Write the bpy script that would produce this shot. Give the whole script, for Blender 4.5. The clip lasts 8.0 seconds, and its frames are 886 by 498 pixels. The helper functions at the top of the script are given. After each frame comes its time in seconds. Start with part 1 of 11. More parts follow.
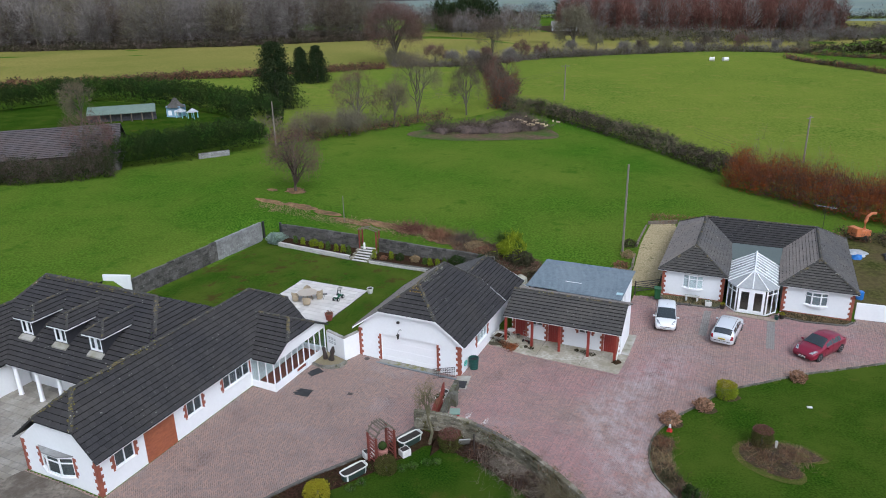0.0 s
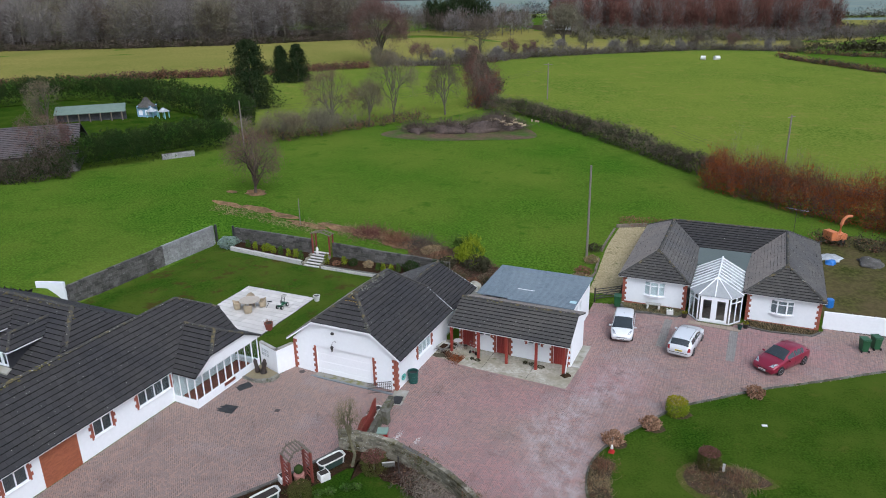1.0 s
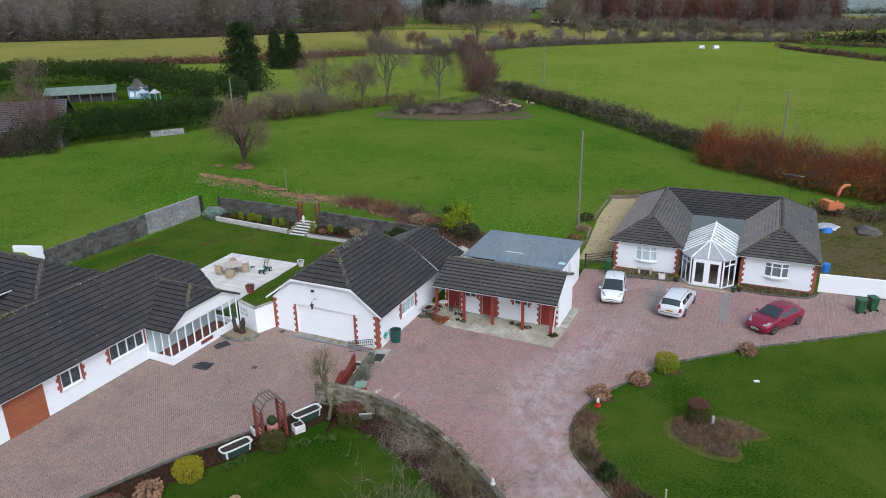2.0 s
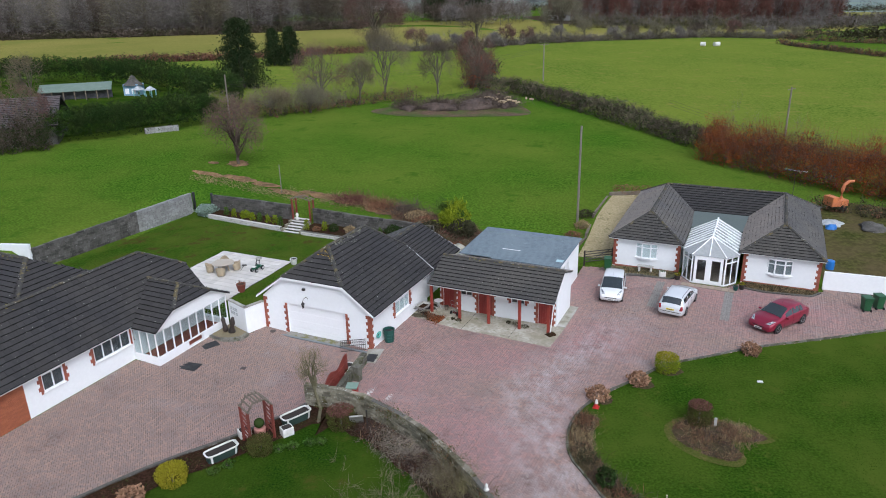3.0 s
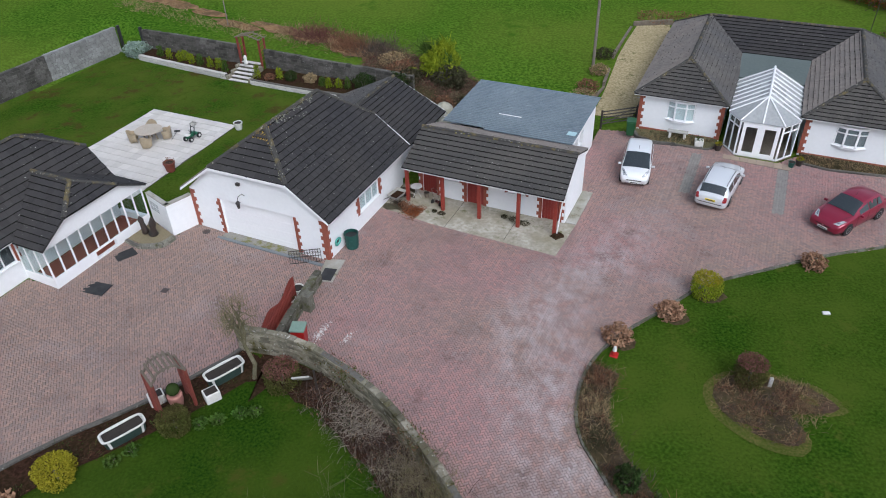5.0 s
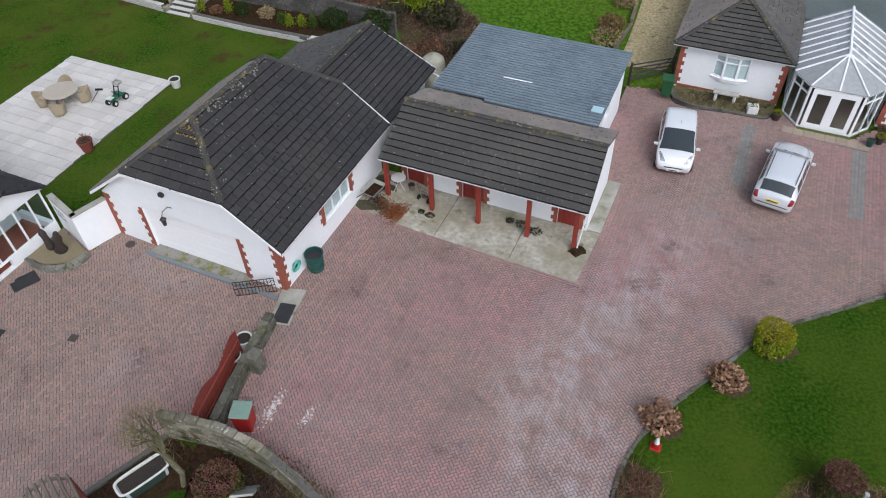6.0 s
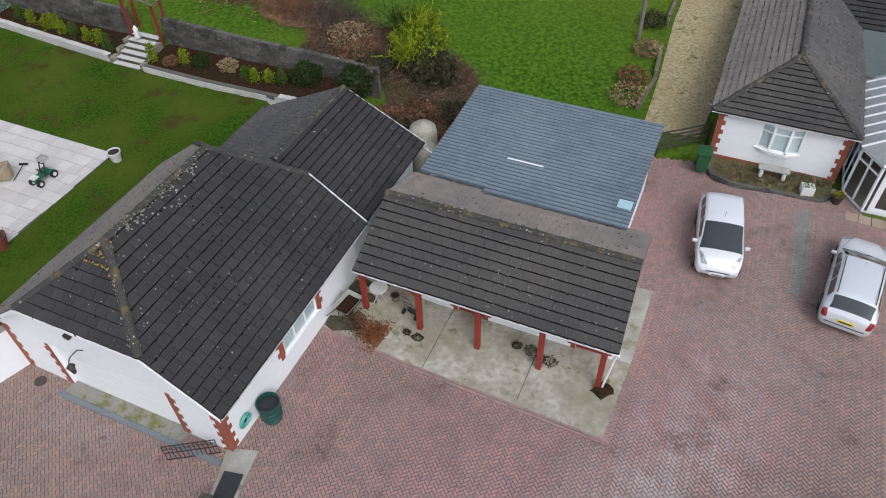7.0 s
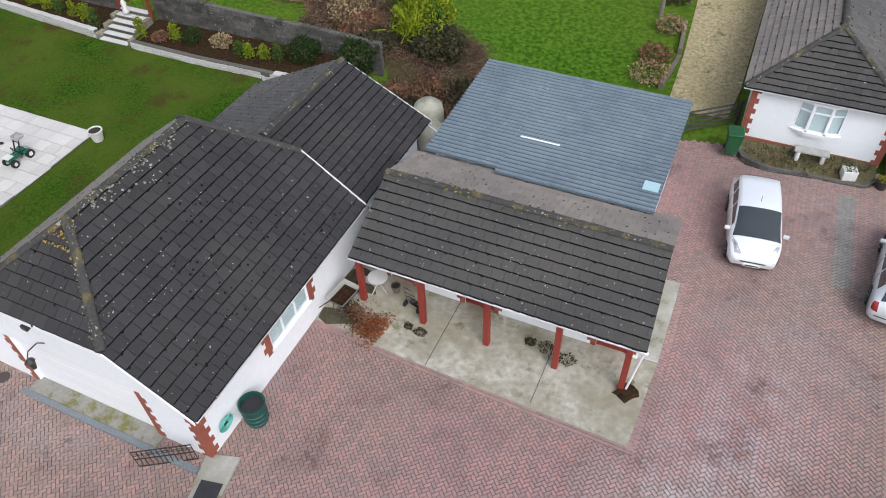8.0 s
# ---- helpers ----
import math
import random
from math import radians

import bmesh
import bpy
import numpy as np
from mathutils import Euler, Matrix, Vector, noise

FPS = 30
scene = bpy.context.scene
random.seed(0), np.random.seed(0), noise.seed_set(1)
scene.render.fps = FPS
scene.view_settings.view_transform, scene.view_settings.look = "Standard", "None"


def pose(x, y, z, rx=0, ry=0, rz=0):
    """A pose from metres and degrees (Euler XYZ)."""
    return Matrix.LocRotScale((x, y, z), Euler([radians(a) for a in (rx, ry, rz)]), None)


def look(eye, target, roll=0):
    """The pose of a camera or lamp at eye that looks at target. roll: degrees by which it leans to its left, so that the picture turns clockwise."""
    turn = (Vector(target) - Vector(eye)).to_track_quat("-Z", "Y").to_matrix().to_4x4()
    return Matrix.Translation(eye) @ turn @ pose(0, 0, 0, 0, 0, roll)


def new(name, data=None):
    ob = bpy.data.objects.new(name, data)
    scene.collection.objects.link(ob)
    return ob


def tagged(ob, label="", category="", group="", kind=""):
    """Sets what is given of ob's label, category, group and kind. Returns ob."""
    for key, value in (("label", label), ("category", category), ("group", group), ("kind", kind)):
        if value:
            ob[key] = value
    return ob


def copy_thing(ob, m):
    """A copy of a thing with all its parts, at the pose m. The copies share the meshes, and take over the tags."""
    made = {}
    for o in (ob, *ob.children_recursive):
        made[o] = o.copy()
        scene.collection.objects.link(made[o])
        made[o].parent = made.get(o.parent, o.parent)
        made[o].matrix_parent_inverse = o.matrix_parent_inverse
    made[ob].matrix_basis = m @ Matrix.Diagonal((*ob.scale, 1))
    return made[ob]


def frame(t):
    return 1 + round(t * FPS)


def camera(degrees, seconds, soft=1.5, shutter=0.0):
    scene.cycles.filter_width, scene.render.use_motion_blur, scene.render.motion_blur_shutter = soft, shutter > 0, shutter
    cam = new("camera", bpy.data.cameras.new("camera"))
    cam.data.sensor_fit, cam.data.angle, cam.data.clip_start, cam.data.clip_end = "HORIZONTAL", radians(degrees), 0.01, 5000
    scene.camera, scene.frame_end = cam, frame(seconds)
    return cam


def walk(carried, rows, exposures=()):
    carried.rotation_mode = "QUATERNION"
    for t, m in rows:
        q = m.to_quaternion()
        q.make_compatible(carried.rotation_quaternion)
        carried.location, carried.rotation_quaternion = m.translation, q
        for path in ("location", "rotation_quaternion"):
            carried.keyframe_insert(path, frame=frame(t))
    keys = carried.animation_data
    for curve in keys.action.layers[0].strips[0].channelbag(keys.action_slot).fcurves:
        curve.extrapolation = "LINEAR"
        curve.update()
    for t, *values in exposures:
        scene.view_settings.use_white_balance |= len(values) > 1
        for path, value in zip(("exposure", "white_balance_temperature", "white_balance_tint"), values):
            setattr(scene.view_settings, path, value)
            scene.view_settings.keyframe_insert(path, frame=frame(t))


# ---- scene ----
cam = camera(64.34, 8.0, soft=1.0)
# seconds, eye x y z in metres, then yaw, pitch and lean in degrees
ROWS = [
    (0.0, 0.000, 0.000, 25.663, -0.00, -19.91, -1.16),
    (0.5, 2.609, 1.897, 25.781, 0.02, -19.87, -1.20),
    (1.0, 4.392, 2.903, 24.993, 0.13, -19.90, -1.23),
    (1.5, 5.303, 3.161, 23.300, 0.15, -19.87, -1.20),
    (2.0, 5.452, 3.170, 21.678, 0.17, -19.87, -1.18),
    (3.5, 5.999, 5.856, 20.908, 0.26, -20.03, -1.37),
    (3.6, 6.002, 6.257, 20.819, 0.21, -20.19, -1.40),
    (3.7, 6.140, 6.652, 20.789, 0.29, -22.39, -1.52),
    (3.8, 6.248, 7.125, 20.686, 0.36, -24.88, -1.57),
    (3.9, 6.200, 7.707, 20.758, 0.27, -27.59, -1.57),
    (4.0, 6.425, 8.243, 20.622, 0.54, -30.07, -1.70),
    (4.5, 6.870, 11.799, 20.879, 0.69, -33.32, -1.85),
    (4.7, 7.074, 13.342, 20.958, 0.85, -33.43, -1.95),
    (5.8, 7.078, 23.760, 20.707, 0.14, -45.44, -1.58),
    (6.0, 7.270, 25.818, 20.527, 0.33, -45.30, -1.80),
    (6.5, 7.355, 30.541, 19.944, 0.01, -45.35, -1.66),
    (7.0, 7.647, 33.170, 19.420, 0.14, -45.13, -1.88),
    (7.5, 7.797, 34.235, 18.425, 0.29, -44.98, -2.03),
    (8.0, 7.686, 34.548, 17.443, 1.03, -45.21, -2.16),
]
walk(cam, [(t, pose(x, y, z, 0, 0, yaw) @ pose(0, 0, 0, 90 + pitch) @ pose(0, 0, 0, 0, 0, roll)) for t, x, y, z, yaw, pitch, roll in ROWS],
     exposures=[(0.0, 0.26, 5650, 10), (3.5, 0.3, 5750, 10), (4.5, 0.2, 5750, 10), (6.0, 0.14, 5900, 10), (6.6, 0.08, 5950, 10), (7.1, 0.12, 6000, 10), (7.5, 0.2, 6000, 10), (8.0, 0.42, 6000, 10)])

# ---- daylight: a winter overcast, soft and even ----
SUN_UP, SUN_ROUND = 48.0, 158.0
world = bpy.data.worlds.new("overcast")
scene.world = world
world.use_nodes = True
wn, wl = world.node_tree.nodes, world.node_tree.links
sky = wn.new("ShaderNodeTexSky")
sky.sky_type, sky.sun_disc = "NISHITA", False
sky.sun_elevation, sky.sun_rotation = radians(SUN_UP), radians(SUN_ROUND)
sky.air_density, sky.dust_density, sky.ozone_density = 1.0, 4.0, 1.0
hs = wn.new("ShaderNodeHueSaturation")
hs.inputs["Saturation"].default_value = 0.42
wl.new(sky.outputs[0], hs.inputs["Color"])
wl.new(hs.outputs[0], wn["Background"].inputs["Color"])
wn["Background"].inputs["Strength"].default_value = 0.15
sun = new("sun", bpy.data.lights.new("sun", "SUN"))
sun.data.energy, sun.data.angle, sun.data.color = 0.9, radians(40), (1.0, 0.985, 0.965)
sun.matrix_world = look((math.sin(radians(SUN_ROUND)) * 100, math.cos(radians(SUN_ROUND)) * 100, math.tan(radians(SUN_UP)) * 100), (0, 0, 0))

# ---- the site's own axes: w along the fronts, u away from the road ----
SITE = Matrix(((0.9075, 0.42, 0, 1.29), (-0.42, 0.9075, 0, 43.66), (0, 0, 1, 0), (0, 0, 0, 1)))
ORG = {}
rng = np.random.default_rng(7)


def sm(a, b, x):
    t = np.clip((np.asarray(x, float) - a) / (b - a), 0, 1)
    return t * t * (3 - 2 * t)


def land(w, u):
    """Height of the land in site axes."""
    w, u = np.asarray(w, float), np.asarray(u, float)
    hill = 1.0 - 0.04 * np.clip(w, -110, 24) + 0.015 * np.clip(u, -30, 260)
    garden = 0.35 + 0.022 * np.clip(u, 0, 17)
    yard = 0.05 * np.clip(-w - 6, 0, 9) - 0.2 * sm(0, 3, w) * (1 - sm(10, 14, w)) * sm(-6, 2, u)
    side = sm(-6, 3, w)
    m_field = np.maximum(sm(17.6, 19.0, u) * (1 - side) + sm(17, 34, u) * side, 1 - sm(-33.5, -31.6, w))
    m_gard = (1 - sm(-9.6, -9.0, w)) * sm(-1.5, 2.5, u) * (1 - sm(17.6, 19, u))
    z = yard * (1 - m_gard) + garden * m_gard
    z = z * (1 - m_field) + hill * m_field
    far = np.hypot(w, u)
    z = z - 34 * sm(420, 1700, far) + 10 * sm(2200, 4200, far)
    z = z + 0.12 * m_field * np.sin(w * 0.11 + 1) * np.sin(u * 0.09) * sm(20, 40, u)
    return z


def zl(w, u):
    return float(land(w, u))


def at(w, u, z=None, rz=0.0, rx=0.0, ry=0.0):
    return SITE @ pose(w, u, zl(w, u) if z is None else z, rx, ry, rz)


def thing(name, w, u, z=0.0, label="", category="", group="", kind=""):
    """An Empty at the thing's base; its parts are given in site axes."""
    ob = new(name)
    ob.empty_display_size = 0.3
    ob.matrix_world = SITE @ pose(w, u, z)
    ORG[ob.name] = Vector((w, u, z))
    return tagged(ob, label, category, group, kind)


def free(name, m, label="", category="", group="", kind=""):
    """An Empty at the pose m; its parts are given in its own axes."""
    ob = new(name)
    ob.empty_display_size = 0.3
    ob.matrix_world = m
    ORG[ob.name] = Vector((0, 0, 0))
    return tagged(ob, label, category, group, kind)


def mesh_of(name, shape, mat, off=Vector((0, 0, 0)), smooth=False):
    me = bpy.data.meshes.new(name)
    if isinstance(shape, tuple):
        v = np.asarray(shape[0], float).reshape(-1, 3) - np.array(off)
        me.from_pydata(v.tolist(), [], shape[1] if isinstance(shape[1], list) else np.asarray(shape[1]).tolist())
    else:
        bmesh.ops.translate(shape, verts=shape.verts, vec=-off)
        shape.to_mesh(me)
        shape.free()
    me.materials.append(mat)
    if smooth:
        me.polygons.foreach_set("use_smooth", [True] * len(me.polygons))
    me.update()
    return me


def part(name, shape, mat, parent, label="", smooth=False, kind=""):
    off = ORG[parent.name]
    ob = new(name, mesh_of(name, shape, mat, off, smooth))
    ob.parent = parent
    ORG[ob.name] = off
    return tagged(ob, label, "", "", kind)


def whole(name, shape, mat, m=None, label="", category="", group="", kind="", smooth=False):
    """A thing that is one mesh, given in its own axes (or in site axes where m is left out)."""
    ob = new(name, mesh_of(name, shape, mat, Vector((0, 0, 0)), smooth))
    ob.matrix_world = SITE if m is None else m
    ORG[ob.name] = Vector((0, 0, 0))
    return tagged(ob, label, category, group, kind)


# ---- shapes ----
def box(bm, x0, x1, y0, y1, z0, z1, bevel=0.0, m=None):
    r = bmesh.ops.create_cube(bm, size=1.0)
    vs = r["verts"]
    bmesh.ops.scale(bm, verts=vs, vec=(x1 - x0, y1 - y0, z1 - z0))
    bmesh.ops.translate(bm, verts=vs, vec=((x0 + x1) / 2, (y0 + y1) / 2, (z0 + z1) / 2))
    if bevel:
        es = list({e for v in vs for e in v.link_edges})
        out = bmesh.ops.bevel(bm, geom=es, offset=bevel, segments=2, affect="EDGES", profile=0.5)
        vs = list({v for f in out["faces"] for v in f.verts} | {v for v in vs if v.is_valid})
    if m is not None:
        bmesh.ops.transform(bm, matrix=m, verts=vs)
    return vs


def cone(bm, x, y, z0, z1, r0, r1, seg=16, m=None, caps=True):
    r = bmesh.ops.create_cone(bm, cap_ends=caps, segments=seg, radius1=r0, radius2=r1, depth=z1 - z0)
    bmesh.ops.translate(bm, verts=r["verts"], vec=(x, y, (z0 + z1) / 2))
    if m is not None:
        bmesh.ops.transform(bm, matrix=m, verts=r["verts"])
    return r["verts"]


def lathe(bm, profile, seg=20, m=None):
    """A turned body from (radius, height) pairs."""
    rings = []
    for r, z in profile:
        rings.append([bm.verts.new((r * math.cos(2 * math.pi * k / seg), r * math.sin(2 * math.pi * k / seg), z)) for k in range(seg)])
    for a, b in zip(rings, rings[1:]):
        for k in range(seg):
            bm.faces.new((a[k], a[(k + 1) % seg], b[(k + 1) % seg], b[k]))
    bm.faces.new(list(reversed(rings[0])))
    bm.faces.new(rings[-1])
    vs = [v for ring in rings for v in ring]
    if m is not None:
        bmesh.ops.transform(bm, matrix=m, verts=vs)
    return vs


def tube(bm, pts, r, seg=8, r_end=None, closed_ends=True):
    """A round bar along points."""
    pts = [Vector(p) for p in pts]
    rings = []
    for i, p in enumerate(pts):
        d = (pts[min(i + 1, len(pts) - 1)] - pts[max(i - 1, 0)]).normalized()
        a = d.cross(Vector((0, 0, 1)))
        if a.length < 1e-3:
            a = d.cross(Vector((1, 0, 0)))
        a.normalize()
        b = d.cross(a)
        k = r if r_end is None else r + (r_end - r) * i / max(1, len(pts) - 1)
        rings.append([bm.verts.new(p + a * (k * math.cos(2 * math.pi * j / seg)) + b * (k * math.sin(2 * math.pi * j / seg))) for j in range(seg)])
    for a, b in zip(rings, rings[1:]):
        for j in range(seg):
            bm.faces.new((a[j], a[(j + 1) % seg], b[(j + 1) % seg], b[j]))
    if closed_ends:
        bm.faces.new(list(reversed(rings[0])))
        bm.faces.new(rings[-1])


def slab(bm, pts, drop):
    """A flat polygon (any tilt) with thickness straight down."""
    top = [bm.verts.new(p) for p in pts]
    low = [bm.verts.new((p[0], p[1], p[2] - drop)) for p in pts]
    bm.faces.new(top)
    bm.faces.new(list(reversed(low)))
    n = len(pts)
    for i in range(n):
        bm.faces.new((top[i], low[i], low[(i + 1) % n], top[(i + 1) % n]))


def prism(bm, pts2, z0, z1):
    slab(bm, [(x, y, z1) for x, y in pts2], z1 - z0)


def fresh():
    return bmesh.new()


def inside(px, py, poly):
    """Which points lie in a polygon (arrays)."""
    px, py = np.asarray(px, float), np.asarray(py, float)
    hit = np.zeros(px.shape, bool)
    n = len(poly)
    for i in range(n):
        (xa, ya), (xb, yb) = poly[i], poly[(i + 1) % n]
        if ya == yb:
            continue
        c = ((ya > py) != (yb > py)) & (px < (xb - xa) * (py - ya) / (yb - ya) + xa)
        hit ^= c
    return hit


def smooth_line(pts, step=0.5, closed=False):
    """A Catmull-Rom line through plan points."""
    p = [np.array(q, float) for q in pts]
    n = len(p)
    out = []
    rngs = range(n) if closed else range(n - 1)
    for i in rngs:
        a, b = p[i], p[(i + 1) % n]
        z = p[(i - 1) % n] if closed or i > 0 else a
        c = p[(i + 2) % n] if closed or i + 2 < n else b
        k = max(2, int(np.linalg.norm(b - a) / step))
        for j in range(k):
            t = j / k
            out.append(0.5 * ((2 * a) + (b - z) * t + (2 * z - 5 * a + 4 * b - c) * t * t + (3 * a - z - 3 * b + c) * t ** 3))
    if not closed:
        out.append(p[-1])
    return [tuple(float(v) for v in q) for q in out]


def offset_line(line, d):
    """The line moved d to its right."""
    out = []
    for i in range(len(line)):
        a, b = np.array(line[max(0, i - 1)][:2]), np.array(line[min(len(line) - 1, i + 1)][:2])
        t = (b - a) / (np.linalg.norm(b - a) + 1e-9)
        out.append((line[i][0] + t[1] * d, line[i][1] - t[0] * d))
    return out


def frame_on(p0, p1):
    """Wall axes: x along the wall from p0, y outward (to the right), z up."""
    d = (Vector((p1[0], p1[1], 0)) - Vector((p0[0], p0[1], 0))).normalized()
    n = Vector((d.y, -d.x, 0))
    return Matrix(((d.x, n.x, 0, p0[0]), (d.y, n.y, 0, p0[1]), (0, 0, 1, 0), (0, 0, 0, 1)))


def wall(bm, p0, p1, z0, z1, thick=0.28, holes=(), top=()):
    """A wall with thickness inward from the line p0-p1, holes (x0, x1, z0, z1) and a gable outline (x, z) above."""
    m = frame_on(p0, p1)
    length = math.hypot(p1[0] - p0[0], p1[1] - p0[1])
    xs = sorted({0.0, length, *(v for h in holes for v in h[:2])})
    zs = sorted({z0, z1, *(v for h in holes for v in h[2:4])})
    for xa, xb in zip(xs, xs[1:]):
        for za, zb in zip(zs, zs[1:]):
            cx, cz = (xa + xb) / 2, (za + zb) / 2
            if any(h[0] < cx < h[1] and h[2] < cz < h[3] for h in holes):
                continue
            box(bm, xa, xb, -thick, 0, za, zb, m=m)
    if top:
        front = [bm.verts.new(m @ Vector((x, 0, z))) for x, z in top]
        back = [bm.verts.new(m @ Vector((x, -thick, z))) for x, z in top]
        bm.faces.new(front)
        bm.faces.new(list(reversed(back)))
        for i in range(len(top)):
            j = (i + 1) % len(top)
            bm.faces.new((front[i], back[i], back[j], front[j]))
    bmesh.ops.remove_doubles(bm, verts=bm.verts[:], dist=1e-4)


def leaves(centres, size, count, spread, seed=0, squash=1.0):
    """Many small leaf faces about centre points: verts, faces."""
    g = np.random.default_rng(seed)
    c = np.repeat(np.asarray(centres, float), count, axis=0)
    n = len(c)
    off = g.normal(size=(n, 3)) * spread
    off[:, 2] *= squash
    p = c + off
    a = g.normal(size=(n, 3))
    a /= np.linalg.norm(a, axis=1)[:, None]
    b = np.cross(a, g.normal(size=(n, 3)))
    b /= np.linalg.norm(b, axis=1)[:, None] + 1e-9
    s = (size * g.uniform(0.6, 1.4, n))[:, None]
    v = np.stack([p - a * s, p + b * s * 0.6, p + a * s, p - b * s * 0.6], 1).reshape(-1, 3)
    f = np.arange(n * 4).reshape(-1, 4)
    return v, f


# ---- materials ----
def node_mat(name):
    m = bpy.data.materials.new(name)
    m.use_nodes = True
    nt = m.node_tree
    return m, nt.nodes, nt.links, nt.nodes["Principled BSDF"]


def mixc(nodes, links, fac, a, b):
    n = nodes.new("ShaderNodeMix")
    n.data_type = "RGBA"
    for sock, v in ((n.inputs[0], fac), (n.inputs[6], a), (n.inputs[7], b)):
        if isinstance(v, (tuple, float, int)):
            sock.default_value = (*v, 1) if isinstance(v, tuple) else v
        else:
            links.new(v, sock)
    return n.outputs[2]


def noise_out(nodes, links, coord, scale, detail=4.0, lo=0.35, hi=0.65, stretch=None, rough=0.55):
    t = nodes.new("ShaderNodeTexNoise")
    t.inputs["Scale"].default_value, t.inputs["Detail"].default_value, t.inputs["Roughness"].default_value = scale, detail, rough
    src = coord
    if stretch:
        mp = nodes.new("ShaderNodeMapping")
        mp.inputs["Scale"].default_value = stretch
        links.new(coord, mp.inputs["Vector"])
        src = mp.outputs[0]
    links.new(src, t.inputs["Vector"])
    r = nodes.new("ShaderNodeMapRange")
    r.inputs[1].default_value, r.inputs[2].default_value = lo, hi
    links.new(t.outputs[0], r.inputs[0])
    return r.outputs[0], t.outputs[0]


def surf(name, c1, c2, rough=0.8, big=0.4, fine=12.0, c3=None, bump=0.15, metal=0.0, island=0.0, per_object=0.0, stain=0.5, spec=0.5, bump_scale=None, coat=0.0, crisp=0.2, spots=None, moss=None, wear=1.0):
    """A surface with broad stains, fine grain, relief, and variation from piece to piece."""
    m, nd, ln, bs = node_mat(name)
    pos = nd.new("ShaderNodeNewGeometry")
    p = pos.outputs["Position"]
    f_big, _ = noise_out(nd, ln, p, big, 5.0)
    f_fine, raw = noise_out(nd, ln, p, fine, 6.0, 0.5 - crisp, 0.5 + crisp)
    col = mixc(nd, ln, f_fine, c1, c2)
    if c3:
        mul = nd.new("ShaderNodeMath")
        mul.operation = "MULTIPLY"
        mul.inputs[1].default_value = stain
        ln.new(f_big, mul.inputs[0])
        col = mixc(nd, ln, mul.outputs[0], col, c3)
    if moss:
        # moss in patches: colour, size, how much
        f_m, _ = noise_out(nd, ln, p, moss[1], 7.0, moss[2], moss[2] + 0.1, rough=0.72)
        col = mixc(nd, ln, f_m, col, moss[0])
    if island or per_object:
        if island:
            src = pos.outputs["Random Per Island"]
        else:
            src = nd.new("ShaderNodeObjectInfo").outputs["Random"]
        hsv = nd.new("ShaderNodeHueSaturation")
        r = nd.new("ShaderNodeMapRange")
        k = island or per_object
        r.inputs[3].default_value, r.inputs[4].default_value = 1 - k, 1 + k
        ln.new(src, r.inputs[0])
        ln.new(r.outputs[0], hsv.inputs["Value"])
        ln.new(col, hsv.inputs["Color"])
        col = hsv.outputs[0]
    if spots:
        # small pale lichen spots: colour, size, how much
        f_s, _ = noise_out(nd, ln, p, spots[1], 2.0, spots[2], spots[2] + 0.03)
        col = mixc(nd, ln, f_s, col, spots[0])
    ln.new(col, bs.inputs["Base Color"])
    bs.inputs["Metallic"].default_value = metal
    bs.inputs["Specular IOR Level"].default_value = spec
    bs.inputs["Coat Weight"].default_value = coat
    rr = nd.new("ShaderNodeMapRange")
    rr.inputs[3].default_value, rr.inputs[4].default_value = max(0.03, rough - 0.12 * wear), min(1.0, rough + 0.1 * wear)
    ln.new(f_big, rr.inputs[0])
    ln.new(rr.outputs[0], bs.inputs["Roughness"])
    if bump:
        b = nd.new("ShaderNodeBump")
        b.inputs["Strength"].default_value, b.inputs["Distance"].default_value = bump, 0.02
        if bump_scale:
            _, raw = noise_out(nd, ln, p, bump_scale, 3.0)
        ln.new(raw, b.inputs["Height"])
        ln.new(b.outputs[0], bs.inputs["Normal"])
    return m


RENDER = surf("white_render", (0.80, 0.808, 0.818), (0.85, 0.858, 0.868), 0.75, 0.25, 5.0, (0.74, 0.75, 0.745), bump=0.12, bump_scale=45, stain=0.45)
UPVC = surf("white_plastic", (0.83, 0.83, 0.835), (0.87, 0.87, 0.875), 0.4, 0.5, 8.0, bump=0.0, wear=0.1)
QUOIN = surf("red_quoin_brick", (0.33, 0.095, 0.055), (0.26, 0.075, 0.045), 0.8, 1.2, 20, (0.21, 0.065, 0.045), bump=0.3, per_object=0.12)
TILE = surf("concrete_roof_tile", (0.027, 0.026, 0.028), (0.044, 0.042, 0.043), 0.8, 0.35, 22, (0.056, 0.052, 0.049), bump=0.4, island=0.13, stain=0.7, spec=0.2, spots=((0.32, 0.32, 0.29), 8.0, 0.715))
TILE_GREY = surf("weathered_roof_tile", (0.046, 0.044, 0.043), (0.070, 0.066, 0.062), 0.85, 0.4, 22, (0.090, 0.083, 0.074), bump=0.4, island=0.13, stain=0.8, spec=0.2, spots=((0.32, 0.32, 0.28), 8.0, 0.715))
# paler tile; on left-facing slopes its colour carries the sky's sheen
TILE_PALE = surf("pale_weathered_sheen_tile", (0.170, 0.149, 0.131), (0.225, 0.199, 0.178), 0.8, 0.4, 22, (0.262, 0.226, 0.195), bump=0.4, island=0.1, stain=0.8, spec=0.2, spots=((0.34, 0.34, 0.3), 8.0, 0.715))
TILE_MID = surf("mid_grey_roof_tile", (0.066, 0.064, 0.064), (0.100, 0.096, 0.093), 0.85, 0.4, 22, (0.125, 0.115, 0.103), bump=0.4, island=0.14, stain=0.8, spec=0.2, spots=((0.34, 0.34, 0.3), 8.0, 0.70))
